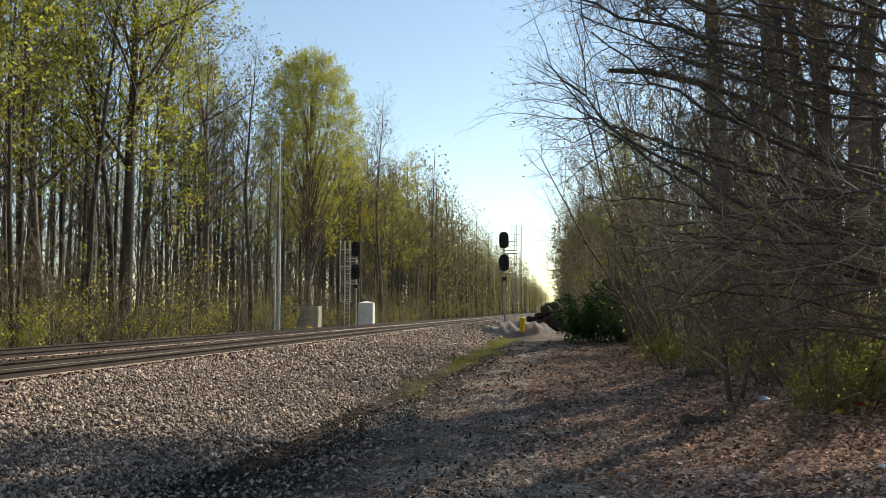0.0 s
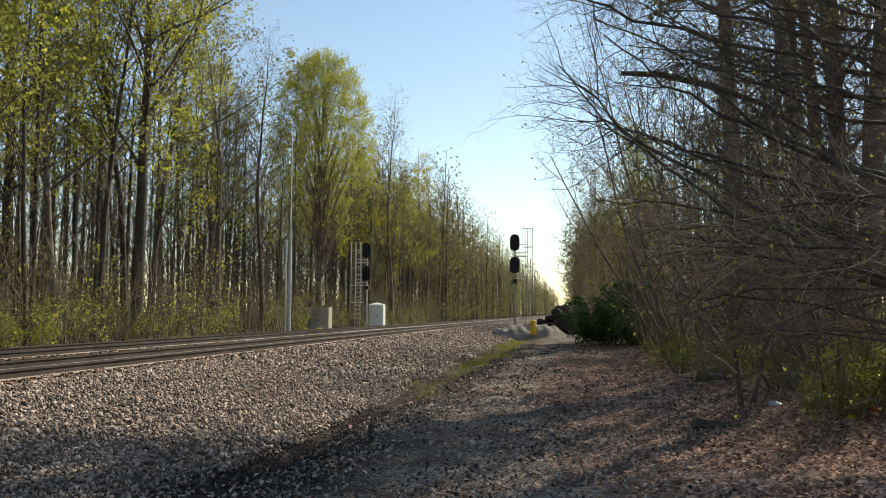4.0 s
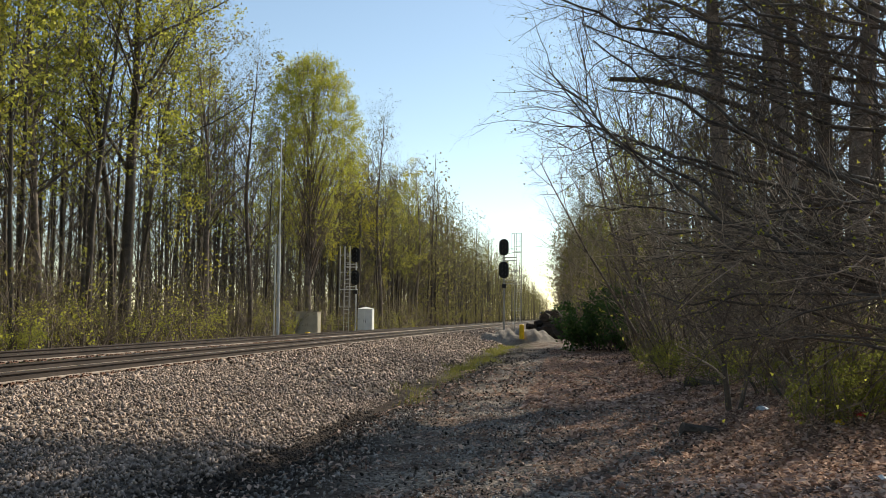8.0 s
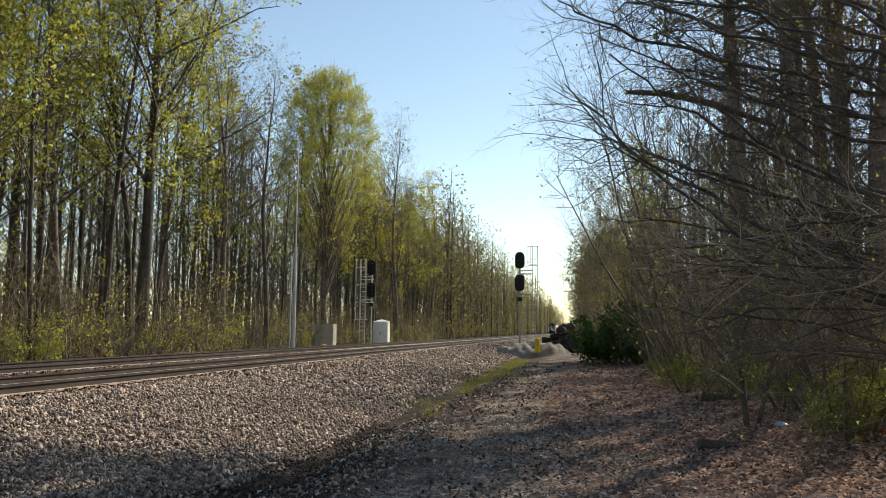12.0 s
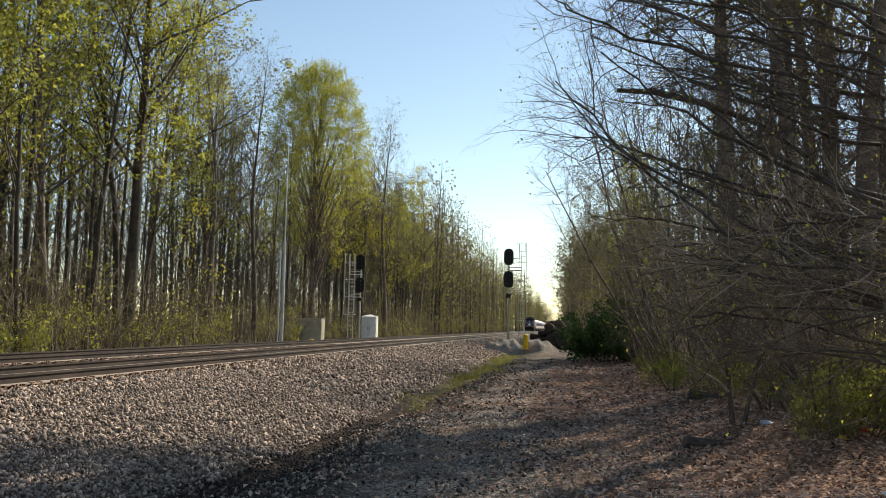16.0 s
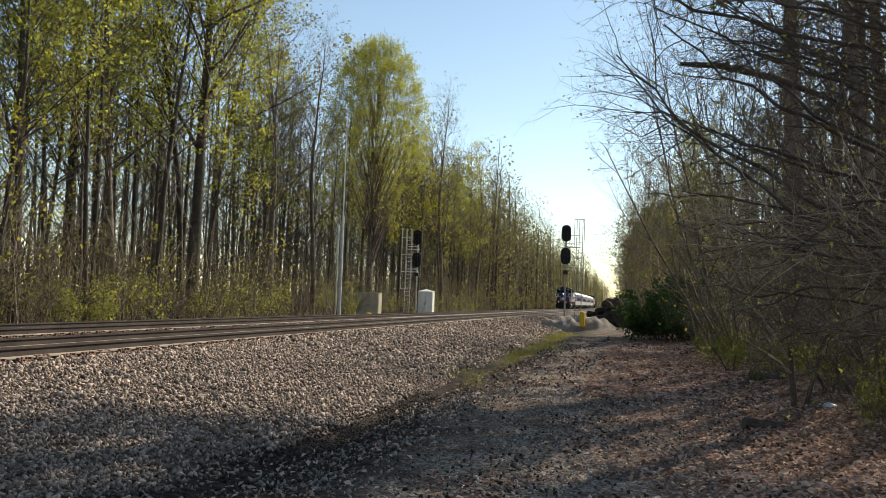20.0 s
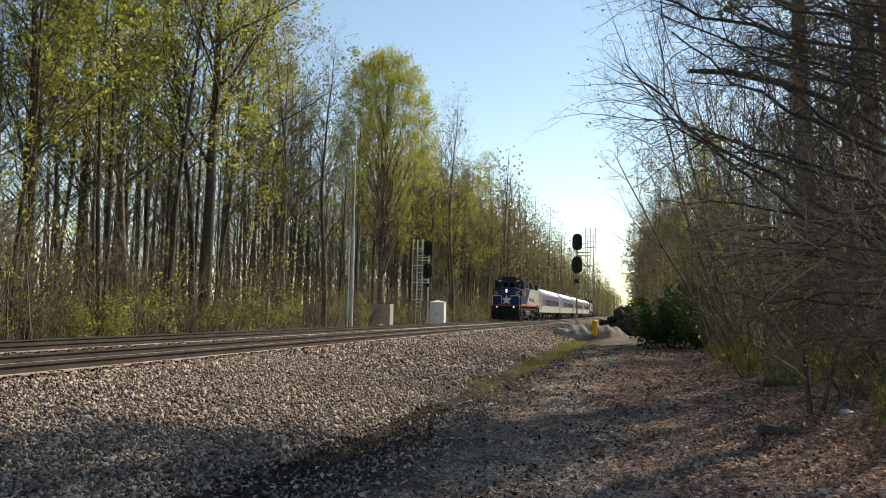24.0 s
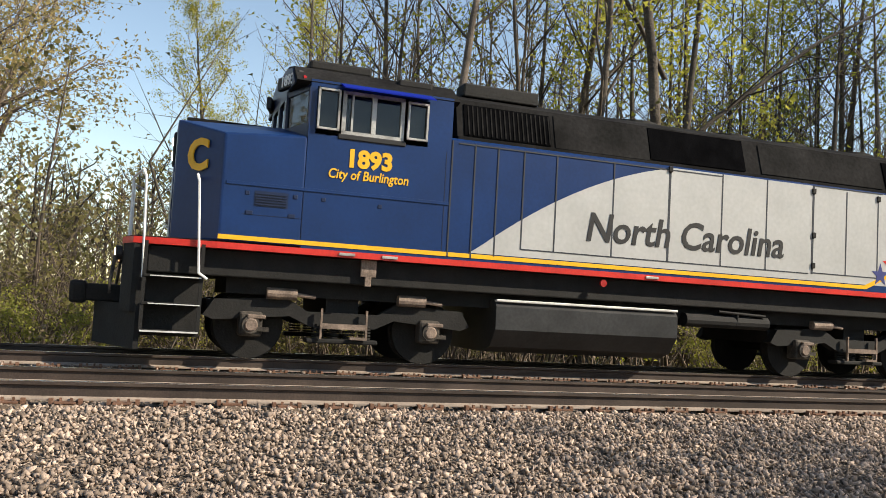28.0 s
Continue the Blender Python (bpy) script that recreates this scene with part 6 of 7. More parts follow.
# height at the stem, the bend and the tip of each limb that arches over the road, its radius
for z, bend, tip, r in (
    (0.6, (1.50, 8.34, 1.28), (-0.24, 12.50, 4.64), 0.075), (1.0, (1.93, 7.30, 0.52), (-0.07, 12.00, 4.24), 0.070),
    (1.6, (1.39, 8.55, 2.04), (0.09, 12.80, 4.14), 0.060), (2.2, (2.14, 8.95, 1.89), (0.43, 12.49, 5.14), 0.075),
    (3.2, (0.69, 11.06, 4.48), (-0.32, 12.30, 5.89), 0.070), (1.8, (2.13, 8.02, 1.73), (1.25, 12.44, 4.91), 0.080),
    (3.6, (1.07, 10.99, 5.66), (0.51, 12.19, 5.68), 0.060), (0.5, (1.50, 7.28, 1.03), (0.92, 11.96, 1.27), 0.045),
    (0.8, (1.15, 7.21, 1.31), (1.18, 12.14, 2.19), 0.055), (0.3, (1.12, 6.77, 0.77), (2.01, 10.61, 0.93), 0.035),
    (3.8, (2.48, 10.49, 4.94), (1.91, 12.86, 7.26), 0.075), (1.2, (1.61, 9.30, 2.10), (0.27, 13.50, 2.75), 0.045),
    (3.0, (2.29, 9.57, 3.34), (2.21, 12.30, 6.27), 0.070), (1.4, (1.04, 8.81, 2.58), (0.66, 12.38, 3.62), 0.055),
    (2.6, (2.43, 9.32, 3.05), (1.14, 12.95, 5.71), 0.060), (1.5, (1.71, 7.63, 0.78), (2.38, 12.27, 3.65), 0.060),
    (2.9, (2.57, 9.12, 4.26), (1.03, 12.56, 6.10), 0.060),
    (2.2, (2.65, 8.34, 3.28), (1.39, 12.32, 4.53), 0.055),
    (2.4, (2.36, 9.27, 2.96), (0.27, 12.60, 5.45), 0.060),
    (2.6, (1.46, 9.57, 3.83), (0.88, 12.97, 5.10), 0.050),
    (3.2, (2.69, 9.38, 4.28), (2.40, 12.37, 6.80), 0.060),
    (3.3, (1.32, 10.32, 4.36), (0.19, 12.60, 6.53), 0.055),
    (0.9, (1.85, 6.77, 1.89), (0.93, 11.96, 1.70), 0.045),
    (0.7, (1.58, 6.27, 1.65), (1.31, 11.43, 0.85), 0.040),
    (0.5, (0.99, 6.29, 1.01), (1.58, 10.89, 0.58), 0.030),
    (1.3, (1.77, 7.72, 1.98), (0.49, 12.59, 2.08), 0.045),
    (1.6, (1.99, 7.45, 2.51), (1.59, 11.29, 1.81), 0.050),
    (0.6, (1.32, 6.38, 1.78), (1.96, 9.81, 0.31), 0.030),
):
    w = Wood(int(620 + 1000 * r + 10 * z))
    p0, p1, p2 = np.array([0, 0, z]), np.array(bend) - FOOT, np.array(tip) - FOOT
    w.limb(p0, p1 - p0, float(np.linalg.norm(p2 - p0)), r * 0.62, 0, reach, lambda u: (1 - u) ** 2 * p0 + 2 * u * (1 - u) * p1 + u * u * p2)
    limb = new("limb", mesh_from("limb", w.v[0], w.f[0], "bark_limb"))
    limb.data.shade_smooth()
    limb.parent = over
    # sunlight put into the colour: low twigs paler, high ones dark as against the sky
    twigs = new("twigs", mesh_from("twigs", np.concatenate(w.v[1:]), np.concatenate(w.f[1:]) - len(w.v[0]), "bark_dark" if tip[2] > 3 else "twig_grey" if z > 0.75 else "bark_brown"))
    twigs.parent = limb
    tagged(twigs, kind="stuff")
    if w.spots:
        buds = new("buds", mesh_from("buds", *w.leaves(0.035, True), "leaf_spring"))
        buds.parent = limb
        tagged(buds, kind="stuff")
for name, line, radii in (
    ("trunk", [(0, 0, -0.4), (0.05, 0, 2.0), (0.0, 0.1, 4.2), (-0.3, 0.2, 7.0)], [0.22, 0.18, 0.13, 0.05]),
    ("broken_limb", [(-2.6, 2.9, 3.6), (-3.4, 2.7, 4.1), (-4.15, 2.64, 4.4), (-4.9, 2.7, 4.62), (-5.5, 2.78, 4.69)], [0.03, 0.045, 0.055, 0.05, 0.034]),
):
    w = Wood(619)
    w.tube(line, radii, 9)
    new(name, mesh_from(name, w.v[0], w.f[0], "bark_limb")).parent = over
pole = [
    dict(n=10, wild=0.012, lift=0.02, tip=0.3, sides=10),
    dict(n=5, wild=0.12, lift=0.03, tip=0.2, sides=5, per=22, angle=66, thick=0.32, len=0.27, short=0.3, **{"from": 0.68}),
    dict(n=3, wild=0.15, lift=0.03, tip=0.3, sides=3, per=8, angle=45, thick=0.5, len=0.5, short=0.3, min=0.012, leaf=4, spread=0.15, **{"from": 0.15}),
    dict(n=1, wild=0.15, lift=0.03, tip=0.4, sides=3, per=4, angle=42, thick=0.5, len=0.5, min=0.008, leaf=5, spread=0.16, **{"from": 0.2}),
]
for k, (hgt, r, seed, lean) in enumerate(((12.6, 0.30, 660, (-0.01, 0)), (12.4, 0.21, 661, (-0.09, 0.02)))):
    KINDS["pole", k] = leaning(hgt, r, seed, pole if k == 0 else pole[:2], lean).build("tree", "tall straight brown-barked tree on the bank by the road", "tree", "bark_brown", "leaf_olive", 0.13, group="trees beside the road", plain=True)
plant(("pole", 0), 3.85, 20.9, 1.0, 20)
plant(("pole", 1), 5.25, 18.9, 1.0, 0)
plant(("pole", 1), 5.95, 19.3, 1.3, 200)
plant(("pole", 0), 6.0, 23.4, 1.0, 10)
plant(("pole", 1), 7.6, 27.0, 1.35, 60)
plant(("pole", 1), 8.2, 23.0, 1.4, 120)
# a thin bare tree behind the arching limbs
twiggy = Wood(670)
wisp = [
    dict(n=7, wild=0.06, lift=0.05, tip=0.2, sides=5),
    dict(n=5, wild=0.1, lift=0.07, tip=0.25, sides=4, per=12, angle=36, thick=0.5, len=0.45, short=0.5, min=0.012, **{"from": 0.2}),
    dict(n=3, wild=0.14, lift=0.05, tip=0.3, sides=3, per=7, angle=34, thick=0.5, len=0.5, short=0.3, min=0.008, **{"from": 0.2}),
    dict(n=1, wild=0.14, lift=0.03, tip=0.5, sides=3, per=4, angle=34, thick=0.6, len=0.5, min=0.006, leaf=0.25, **{"from": 0.2}),
]
for d, ln, r in (((-0.42, 0.0, 1), 9.5, 0.07), ((-0.25, 0.1, 1), 9.8, 0.08), ((-0.6, -0.1, 1), 7.5, 0.06), ((0.1, 0.1, 1), 9.0, 0.08)):
    twiggy.limb((0.15 * d[0], 0, -0.2), d, ln, r, 0, wisp)
KINDS["twiggy", 0] = twiggy.build("tree", "thin grey tree of fine bare twigs over the road", "tree", "bark_brown", "leaf_olive", 0.06, group="trees beside the road", plain=True)
plant(("twiggy", 0), 2.9, 27.0, 1.0, 0)
plant(("twiggy", 0), 4.6, 33.0, 1.05, 15)
plant(("twiggy", 0), 6.4, 22.0, 0.9, 30)
for x, y, k, sc in ((7.6, 25.5, 2, 1.35),):
    plant(("bare", k), x, y, sc, rng=rng_w)

def build_bare_sapling():
    ob = thing("sapling", "bare forked sapling at the edge of the road", "sapling", at_ground(2.45, 13.3))
    spec = [dict(n=4, wild=0.14, lift=0.06, tip=0.3, sides=5), dict(n=3, wild=0.16, lift=0.03, tip=0.35, sides=3, per=7, angle=42, thick=0.5, len=0.55, min=0.005, **{"from": 0.15}), dict(n=1, wild=0.16, lift=0.03, tip=0.35, sides=3, per=3, angle=42, thick=0.5, len=0.5, min=0.004, **{"from": 0.2})]
    stems = (("trunk", (0, 0, -0.3), (-0.12, 0, 1), 1.6, 0.055), ("stem", (0.05, 0, -0.3), (0.3, 0.1, 1), 1.7, 0.04))
    forks = (((-0.12, 0, 0.7), (-0.7, 0.2, 1), 1.3), ((-0.16, 0, 1.0), (0.35, -0.1, 1), 1.2), ((-0.18, 0, 1.2), (-0.4, -0.3, 1), 1.1), ((0.36, 0.1, 0.8), (0.8, 0.2, 0.9), 1.2), ((0.42, 0.12, 1.1), (0.1, 0.2, 1), 1.1), ((-0.08, 0, 0.5), (-1, 0.1, 0.5), 0.9))
    for k, (name, p, d, ln, r) in enumerate(stems):
        w = Wood(630 + k)
        w.limb(p, d, ln, r, 0, [dict(n=5, wild=0.04, lift=0.01, tip=0.5, sides=7)])
        new(name, mesh_from(name, np.concatenate(w.v), np.concatenate(w.f), "bark_dark")).parent = ob
    for k, (p, d, ln) in enumerate(forks):
        w = Wood(640 + k)
        w.limb(p, d, ln, 0.024, 0, spec)
        new("branch", mesh_from("branch", np.concatenate(w.v), np.concatenate(w.f), "twig_grey")).parent = ob


build_bare_sapling()

y = 12.0
while y < 75:
    x = 3.1 - 2.6 * min(1, max(0, (y - 18) / 45)) + (1.6 if 30 < y < 45 else 0)
    kind = ("shrub", 2 if y < 26 else rng_w.choice((2, 2, 0, 2, 1)))
    plant(kind, x + rng_w.uniform(0.2, 1.4), y, rng_w.uniform(0.9, 1.5), rng=rng_w)
    if 26 < y < 40:
        plant(("shrub", 2 if y < 26 else rng_w.choice((2, 0, 2, 3))), x + rng_w.uniform(1.6, 4.5), y + 0.4, rng_w.uniform(0.9, 1.6), rng=rng_w)
    if y > 24 and rng_w.random() < 0.6:
        plant(("sapling", rng_w.choice((0, 0, 1))), x + rng_w.uniform(0.6, 3.5), y, rng_w.uniform(0.8, 1.3), rng=rng_w)
    y += rng_w.uniform(1.0, 2.0)
for x, y, s in ((3.15, 11.2, 0.45), (3.5, 10.9, 0.55), (3.9, 11.5, 0.65), (3.6, 12.2, 0.6), (4.4, 12.2, 0.8), (4.4, 10.8, 0.65), (3.4, 15.2, 0.7), (2.9, 17.4, 0.6), (2.4, 20.5, 0.6), (2.6, 23.5, 0.7)):
    plant(("shrub", 3), x, y, s, rng=rng_w)
evergreen = shrub(640, 16, 2.2, 17, 0.2, 3).build("evergreen_shrub", "dense dark evergreen shrub at the road edge", "shrub", "bark_dark", "leaf_dark", 0.10)
KINDS["evergreen", 0] = evergreen
plant(("evergreen", 0), 1.6, 40.5, 1.2, 0)
plant(("evergreen", 0), 2.8, 42.0, 1.5, 70)
plant(("evergreen", 0), 2.4, 38.5, 1.05, 150)
bushy = [
    dict(n=6, wild=0.07, lift=0.03, tip=0.15, sides=5),
    dict(n=4, wild=0.12, lift=0.06, tip=0.25, sides=4, per=16, angle=55, thick=0.5, len=0.42, short=0.5, **{"from": 0.12}),
    dict(n=2, wild=0.15, lift=0.04, tip=0.3, sides=3, per=8, angle=45, thick=0.5, len=0.5, short=0.3, min=0.007, leaf=0.8, **{"from": 0.15}),
    dict(n=1, wild=0.15, lift=0.03, tip=0.4, sides=3, per=4, angle=42, thick=0.55, len=0.6, short=0.3, min=0.006, leaf=2.2, spread=0.12, **{"from": 0.15}),
]
for k, (hgt, seed, col) in enumerate(((10.0, 650, "leaf_olive"), (8.6, 651, "leaf_olive"))):
    bw = Wood(seed)
    for q in range(3):
        bw.limb((0.3 * q - 0.3, 0.2 * q, -0.2), (-0.28 + 0.2 * q, 0.1 * (q - 1), 1), hgt * (1 - 0.12 * q), 0.09, 0, bushy)
    KINDS["bushy", k] = bw.build("tree", "small many-stemmed tree with fine bare twigs", "tree", "twig_grey", col, 0.065, group="trees beside the road", plain=True)
for x, y, k, sc in ((1.6, 47, 1, 0.95), (0.9, 53, 0, 0.9), (3.4, 50, 0, 0.95), (0.2, 84, 0, 1.4), (-0.3, 96, 1, 1.5), (-0.6, 108, 0, 1.5)):
    plant(("bushy", k), x + (1.7 if y > 45 else 0.5), y, sc, rng=rng_w)
y = 42.0
while y < 130:
    x = 3.8 - 3.2 * min(1, max(0, (y - 22) / 55))
    if 54 < y < 80:
        y += 4.0
        continue  # a clearing behind the log heap
    plant(("slim", 1 if y < 75 else rng_w.randrange(4)), x + rng_w.uniform(0.8, 2.5) + (2.4 if y < 75 else 0), y, rng_w.uniform(0.55, 0.78), rng=rng_w)
    plant(("slim", 1) if y < 75 else (rng_w.choice(("slim", "tall")), rng_w.randrange(4)), x + rng_w.uniform(3, 7) + (2 if y < 75 else 0), y + 1, rng_w.uniform(0.65, 0.85), rng=rng_w)
    y += rng_w.uniform(3.0, 5.5)
for x, y in ((15, 21), (12, 33), (18, 27), (16, 36)):
    plant(("bare", rng_w.randrange(3)), x, y, rng_w.uniform(0.9, 1.25), rng=rng_w)


def thicket(name, label, n, xs, ys, tall, leaf, bark, size, seed, per=5, blades=14, keep=None):
    """A mass of thin stems with twigs and small leaves, too many to count."""
    rng = np.random.default_rng(seed)
    w = Wood(seed)
    for _ in range(n):
        x, y = rng.uniform(*xs), rng.uniform(*ys)
        if keep is not None and not keep(x, y):
            continue
        h = rng.uniform(*tall) * rng.uniform(0.5, 1)
        p = np.array([x, y, float(ground_height(np.array(x), np.array(y))) - 0.1])
        d = np.array([rng.normal(0, 0.25), rng.normal(0, 0.25), 1.0])
        e = np.array([rng.normal(0, 0.35), rng.normal(0, 0.35), 1.0])
        pts = [p, p + d * h * 0.5, p + d * h * 0.5 + e * h * 0.5]
        w.tube(pts, [0.012 + 0.005 * h, 0.008 + 0.003 * h, 0.004], 3)
        for _ in range(per):
            u = rng.uniform(0.2, 0.95)
            at = pts[0] + (pts[1] - pts[0]) * u * 2 if u < 0.5 else pts[1] + (pts[2] - pts[1]) * (u * 2 - 1)
            a = rng.uniform(0, 6.28)
            ln = min(h, 4.5) * rng.uniform(0.15, 0.38)
            end = at + np.array([np.cos(a), np.sin(a), rng.uniform(0.1, 1.0)]) * ln
            w.tube([at, end], [0.009, 0.004], 3)
            m = rng.poisson(blades / per)
            if m:
                w.spots.append(at + (end - at) * rng.uniform(0.2, 1.1, (m, 1)) + rng.normal(0, 0.1, (m, 3)))
    ob = thing(name, label, "thicket", kind="stuff")
    t = new("stems", mesh_from("stems", np.concatenate(w.v), np.concatenate(w.f), bark))
    t.parent = ob
    v, f = w.leaves(size, True)
    c = new("foliage", mesh_from("foliage", v, f, leaf))
    c.parent = ob


def woods_mass(name, label, n, xs, ys, tall, leaf, seed, blades=150, size=0.24):
    """The depth of a wood: stems with limbs, twigs and leaf, as one mass."""
    rng = np.random.default_rng(seed)
    w = Wood(seed)
    for _ in range(n):
        x, y = rng.uniform(*xs), rng.uniform(*ys)
        h = rng.uniform(*tall)
        p = np.array([x, y, float(ground_height(np.array(x), np.array(y))) - 0.2])
        lean = np.array([rng.normal(0, 0.03), rng.normal(0, 0.03), 1.0])
        r = rng.uniform(0.06, 0.17)
        w.tube([p, p + lean * h * 0.45, p + lean * h], [r, r * 0.75, 0.015], 5)
        for _ in range(13):
            u, a = rng.uniform(0.08, 0.95), rng.uniform(0, 6.28)
            at = p + lean * h * u
            ln = h * 0.27 * (1.15 - u) + 0.5
            mid = at + np.array([np.cos(a), np.sin(a), rng.uniform(0.6, 1.3)]) * ln * 0.5
            end = mid + np.array([np.cos(a), np.sin(a), rng.uniform(0.8, 1.8)]) * ln * 0.4
            w.tube([at, mid, end], [0.035, 0.022, 0.008], 3)
            for _ in range(4):
                b = rng.uniform(0, 6.28)
                q = at + (end - at) * rng.uniform(0.3, 1)
                w.tube([q, q + np.array([np.cos(b), np.sin(b), rng.uniform(0.2, 1.2)]) * ln * 0.35], [0.014, 0.006], 3)
            m = rng.poisson(blades / 13 * (0.15 + 1.7 * u * (1.3 - u * 0.7)))
            knots = rng.integers(0, 3, m)
            w.spots.append(at + (end - at) * (0.35 + 0.35 * knots[:, None] + rng.normal(0, 0.05, (m, 1))) + rng.normal(0, 0.2, (m, 3)))
    ob = thing(name, label, "woods", kind="stuff")
    t = new("stems", mesh_from("stems", np.concatenate(w.v), np.concatenate(w.f), "bark"))
    t.parent = ob
    v, f = w.leaves(size, True)
    c = new("foliage", mesh_from("foliage", v, f, leaf))
    c.parent = ob


woods_mass("deep_woods", "deep spring woods of thin grey stems", 170, (-50, -25), (30, 128), (15, 23), "leaf_olive", 801, 120, 0.15)
woods_mass("deep_woods", "deep spring woods with yellow-green leaf", 110, (-44, -22), (12, 128), (13, 22), "leaf_spring", 802, 120, 0.15)
woods_mass("deep_woods", "tan budding woods beyond the brush", 60, (-52, -26), (-16, 8), (4.5, 8), "leaf_russet", 807, 260, 0.15)
woods_mass("deep_woods", "dark woods on the bank above the road", 24, (7.5, 22), (36, 60), (11, 18), "leaf_olive", 808, 35, 0.1)
woods_mass("deep_woods", "dark woods rising behind the road", 120, (9.0, 27), (41, 125), (13, 19), "leaf_olive", 803, 35, 0.12)
woods_mass("deep_woods", "thin woods behind the thicket", 60, (-46, -25), (6, 29), (11, 19), "leaf_olive", 806, 110, 0.12)
thicket("wood_edge_thicket", "tall brown brush at the wood edge", 420, (-25, -19), (4, 32), (3, 7), "leaf_olive", "twig", 0.07, 816, 9, 40)
woods_mass("deep_woods", "tall spring woods further along the line", 170, (-42, -20.5), (95, 270), (18, 26), "leaf_olive", 804, 240, 0.17)
woods_mass("deep_woods", "yellow-green woods further along the line", 60, (-36, -20.5), (95, 270), (15, 25), "leaf_spring", 805, 260, 0.17)
thicket("wood_edge_thicket", "brown brush standing deep between the trunks", 650, (-33, -24), (-4, 125), (2.5, 6.5), "leaf_olive", "twig", 0.12, 819, 8, 34)
thicket("wood_edge_thicket", "undergrowth further along the line", 700, (-30, -19.5), (110, 300), (2, 8), "leaf_olive", "twig", 0.24, 815, 4, 34)
thicket("wood_edge_thicket", "dense olive and yellow-green undergrowth at the wood edge", 1500, (-26, -18.2), (-12, 118), (0.8, 5.4), "leaf_olive", "twig", 0.10, 811, 7, 20, lambda x, y: math.sin(y * 0.9 + x) + math.sin(y * 0.37 - 1.3 * x) > -0.7)
thicket("wood_edge_thicket", "fresh green undergrowth at the wood edge", 620, (-24, -17.6), (-12, 118), (0.5, 4.2), "leaf_spring", "twig", 0.10, 812, 5, 26, lambda x, y: math.sin(y * 0.7 + 2 * x) + math.sin(y * 0.29 + 0.8 * x) > 0.1)
thicket("young_growth", "young slender trees between the trunks", 300, (-30, -21), (0, 120), (5, 12), "leaf_olive", "bark", 0.10, 814, 12, 18)
thicket("wood_edge_thicket", "tall olive brush beyond the far track", 330, (-25, -18.6), (-9, 5), (1.5, 4.2), "leaf_olive", "twig", 0.09, 817, 9, 60)
thicket("roadside_thicket", "dense dark brush on the bank above the road", 300, (2.6, 8.5), (14, 34), (1.8, 5.5), "leaf_spring", "twig_grey", 0.036, 818, 7, 12, lambda x, y: 3.4 < x + 1.2 * min(1, max(0, (y - 18) / 16)) < 5.4)
thicket("roadside_thicket", "tangled brown brush under the roadside trees", 1300, (1.2, 8.5), (11.5, 80), (1.0, 4.2), "leaf_spring", "twig_grey", 0.036, 813, 6, 11, lambda x, y: x > 3.3 - 2.6 * min(1, max(0, (y - 18) / 45)) and x < 5.4 - 2.6 * min(1, max(0, (y - 18) / 45)) + (3 if y > 30 else 0) and not (x < 3.6 and 34 < y < 44))


def far_woods(name, x_of, y0, y1, step, height, label, seed):
    """Distant trees as one mass: thin stems, a few limbs and clumps of leaf."""
    rng = np.random.default_rng(seed)
    w = Wood(seed)
    lots = []
    y = y0
    while y < y1:
        for row in range(4):
            x, h = x_of(row, rng), height * rng.uniform(0.75, 1.08)
            yy = y + rng.uniform(-2, 2)
            z = float(ground_height(np.array(x), np.array(yy)))
            w.tube([[x, yy, z - 0.3], [x, yy, z + h * 0.5], [x + rng.uniform(-0.5, 0.5), yy, z + h]], [0.2, 0.14, 0.03], 4)
            for _ in range(7):
                a, u = rng.uniform(0, 6.28), rng.uniform(0.35, 0.9)
                ln = h * 0.22 * (1.25 - u)
                p = np.array([x, yy, z + h * u])
                w.tube([p, p + np.array([np.cos(a), np.sin(a), 0.9]) * ln], [0.05, 0.015], 3)
            m = 400
            u = rng.beta(1.5, 1.3, m)
            rad = 0.17 * h * np.sqrt(np.clip(1.05 - np.abs(u - 0.55) * 1.7, 0.08, 1)) * np.sqrt(rng.uniform(0.05, 1, m))
            a = rng.uniform(0, 6.28, m)
            w.spots.append(np.stack([x + rad * np.cos(a), yy + rad * np.sin(a), z + h * (0.03 + 0.99 * u)], -1))
        y += step * rng.uniform(0.7, 1.3) * (1 + (y - y0) / 500)
    ob = thing(name, label, "woods", kind="stuff")
    t = new("stems", mesh_from("stems", np.concatenate(w.v), np.concatenate(w.f), "bark"))
    t.parent = ob
    v, f = w.leaves(0.34, True)
    c = new("foliage", mesh_from("foliage", v, f, "leaf_olive"))
    c.parent = ob
    return ob


far_woods("far_woods", lambda r, g: -21.5 - 5 * r + g.uniform(-2, 2), 122, 950, 7, 24.5, "distant spring woods along the line", 701)
far_woods("far_woods", lambda r, g: 1.2 + 5 * r + g.uniform(-2, 2), 122, 950, 8, 18, "distant spring woods on the road side of the line", 702)
far_woods("far_woods", lambda r, g: -75 - 12 * r + g.uniform(-8, 8), -60, 160, 6, 12, "far trees beyond a clearing", 703)
# two unseen masses added behind the camera, to dim skylight on the engine's front
far_woods("far_woods", lambda r, g: 7 + 6 * r + g.uniform(-2, 2), -75, -6, 7, 18, "unseen woods added behind the camera on the road side", 704)
far_woods("far_woods", lambda r, g: -24 - 6 * r + g.uniform(-2, 2), -85, -22, 7, 22, "unseen woods added behind the camera along the line", 705)

# ---- pieces of the setting ----
add_ties(track_near, 31)
add_ties(track_far, 32)


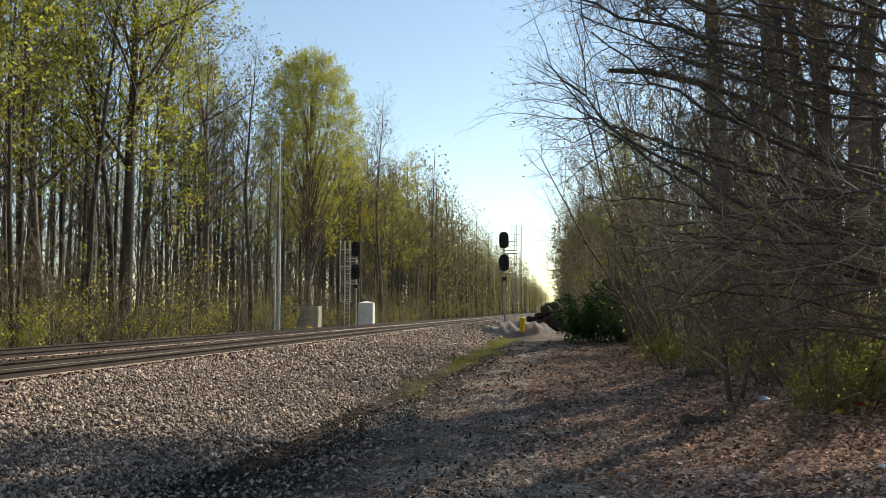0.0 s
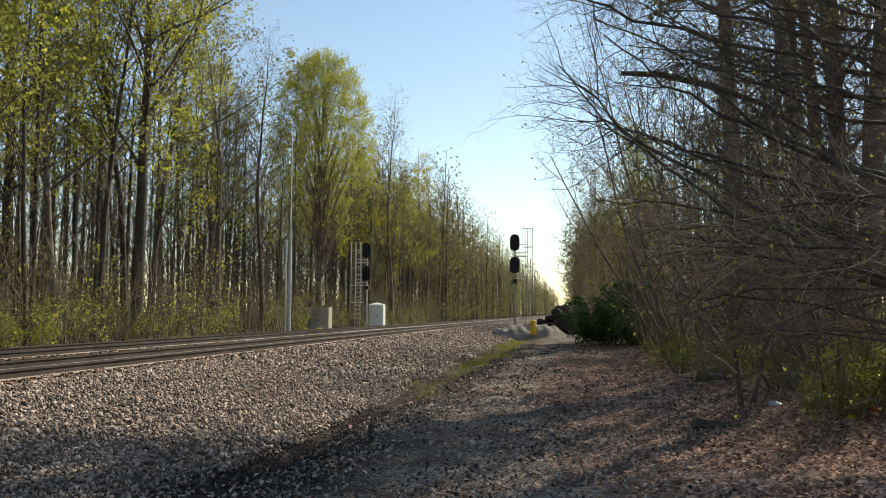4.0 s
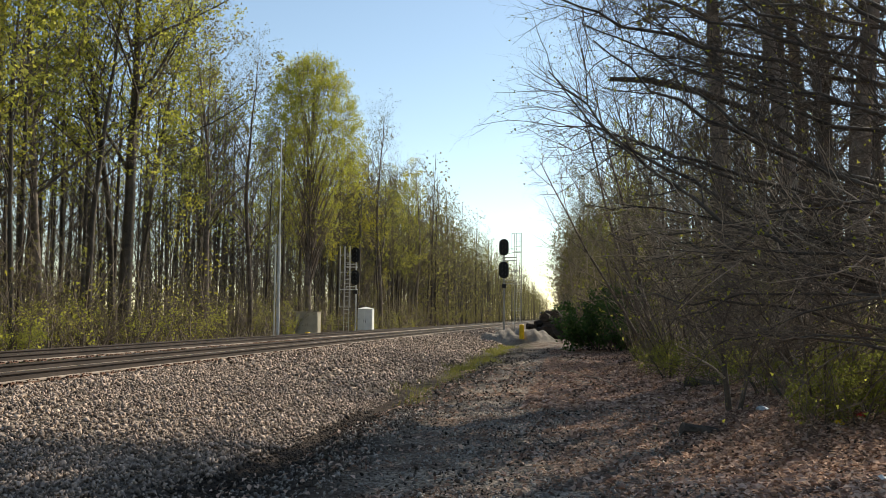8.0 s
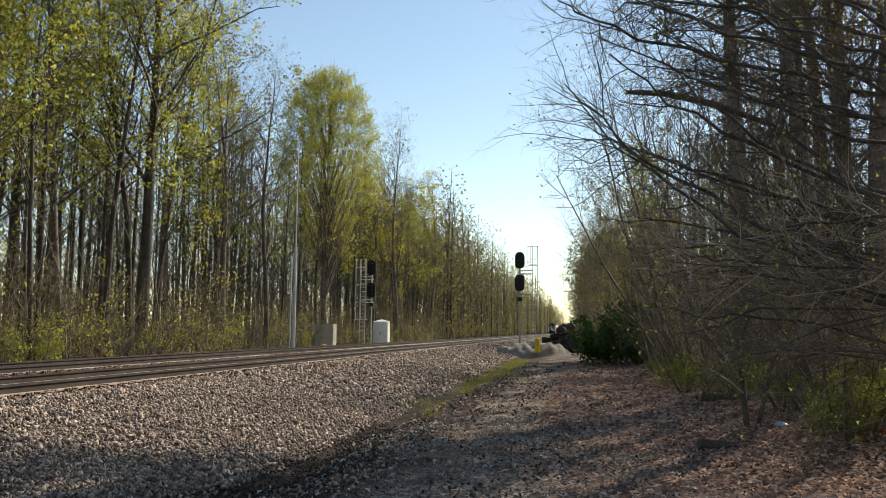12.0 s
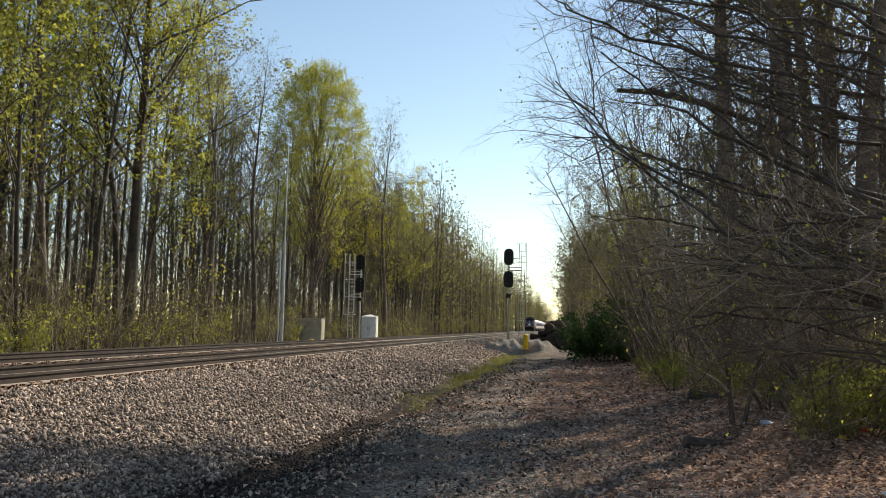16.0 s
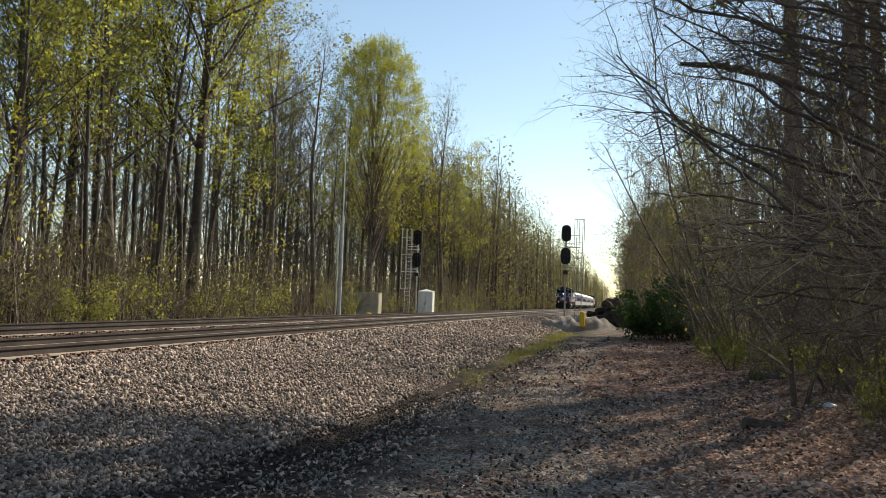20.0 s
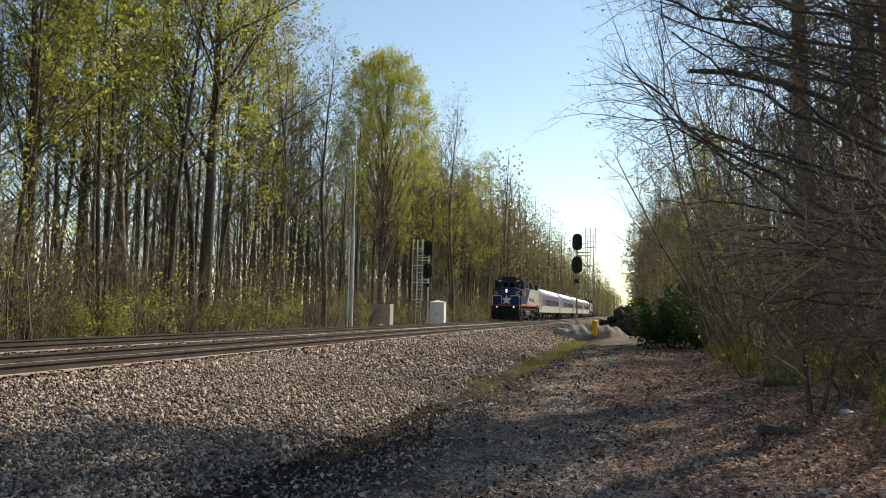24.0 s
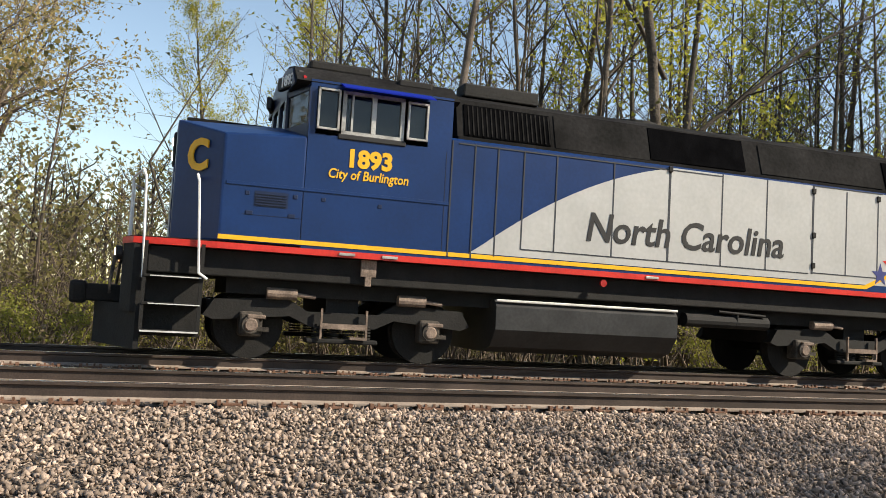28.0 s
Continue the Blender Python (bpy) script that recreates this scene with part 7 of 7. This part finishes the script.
def add_loose_stones(n=300):
    """The ballast stones nearest to the road edge of the near rail, each on its own."""
    rng = random.Random(91)
    meshes = []
    for k in range(8):
        r8 = np.random.default_rng(900 + k)
        base = np.array([[1, 0, 0], [-1, 0, 0], [0, 1, 0], [0, -1, 0], [0, 0, 1], [0, 0, -1]], float)
        v = base * r8.uniform(0.022, 0.055, (6, 1)) + r8.normal(0, 0.009, (6, 3))
        meshes.append(mesh_from("ballast_stone", v, [[0, 2, 4], [2, 1, 4], [1, 3, 4], [3, 0, 4], [2, 0, 5], [1, 2, 5], [3, 1, 5], [0, 3, 5]], "stone"))
    for k in range(n):
        x, y = rng.uniform(-6.6, -4.6), rng.uniform(0.5, 6.5)
        st = new("ballast_stone", meshes[k % 8])
        st.parent = ballast
        st.matrix_basis = pose(*at_ground(x, y, 0.045), rng.uniform(0, 360), rng.uniform(0, 360), rng.uniform(0, 360))


add_loose_stones()


def motions():
    """The train rolls in along the far track and slows a little."""
    # seconds and the place of the leading engine's nose along the track
    nose = ((0, 684), (6, 533), (11, 407), (15, 307.0), (17, 258.5), (19, 207.5), (21, 155.5), (23, 109.5), (24, 87.2), (25, 64.9), (26, 42.7), (26.5, 32.0), (27, 21.6), (27.3, 15.35), (27.6, 9.12), (28, 0.86))
    walk(loco, [(t, pose(FAR_X, s, 0)) for t, s in nose])
    for k, c in enumerate(COACHES):
        walk(c, [(t, pose(FAR_X, s + 15.55 + CAR * k, 0)) for t, s in nose])
    end = 15.55 + CAR * 4 + 0.2 + 15.3
    walk(rear_loco, [(t, pose(FAR_X, s + end, 0, 0, 0, 180)) for t, s in nose])
    times, places = zip(*nose)
    for ws in [c for c in loco.children if c.name.startswith("wheelset")]:
        y = ws.location.y
        rows = [(0, pose(0, y, 0.508))]
        start = 24.0
        for k in range(121):
            t = start + k / 30
            s = float(np.interp(t, times, places))
            turn = math.degrees((float(np.interp(start, times, places)) - s) / 0.508)
            rows.append((t, pose(0, y, 0.508, turn)))
        walk(ws, rows)


motions()
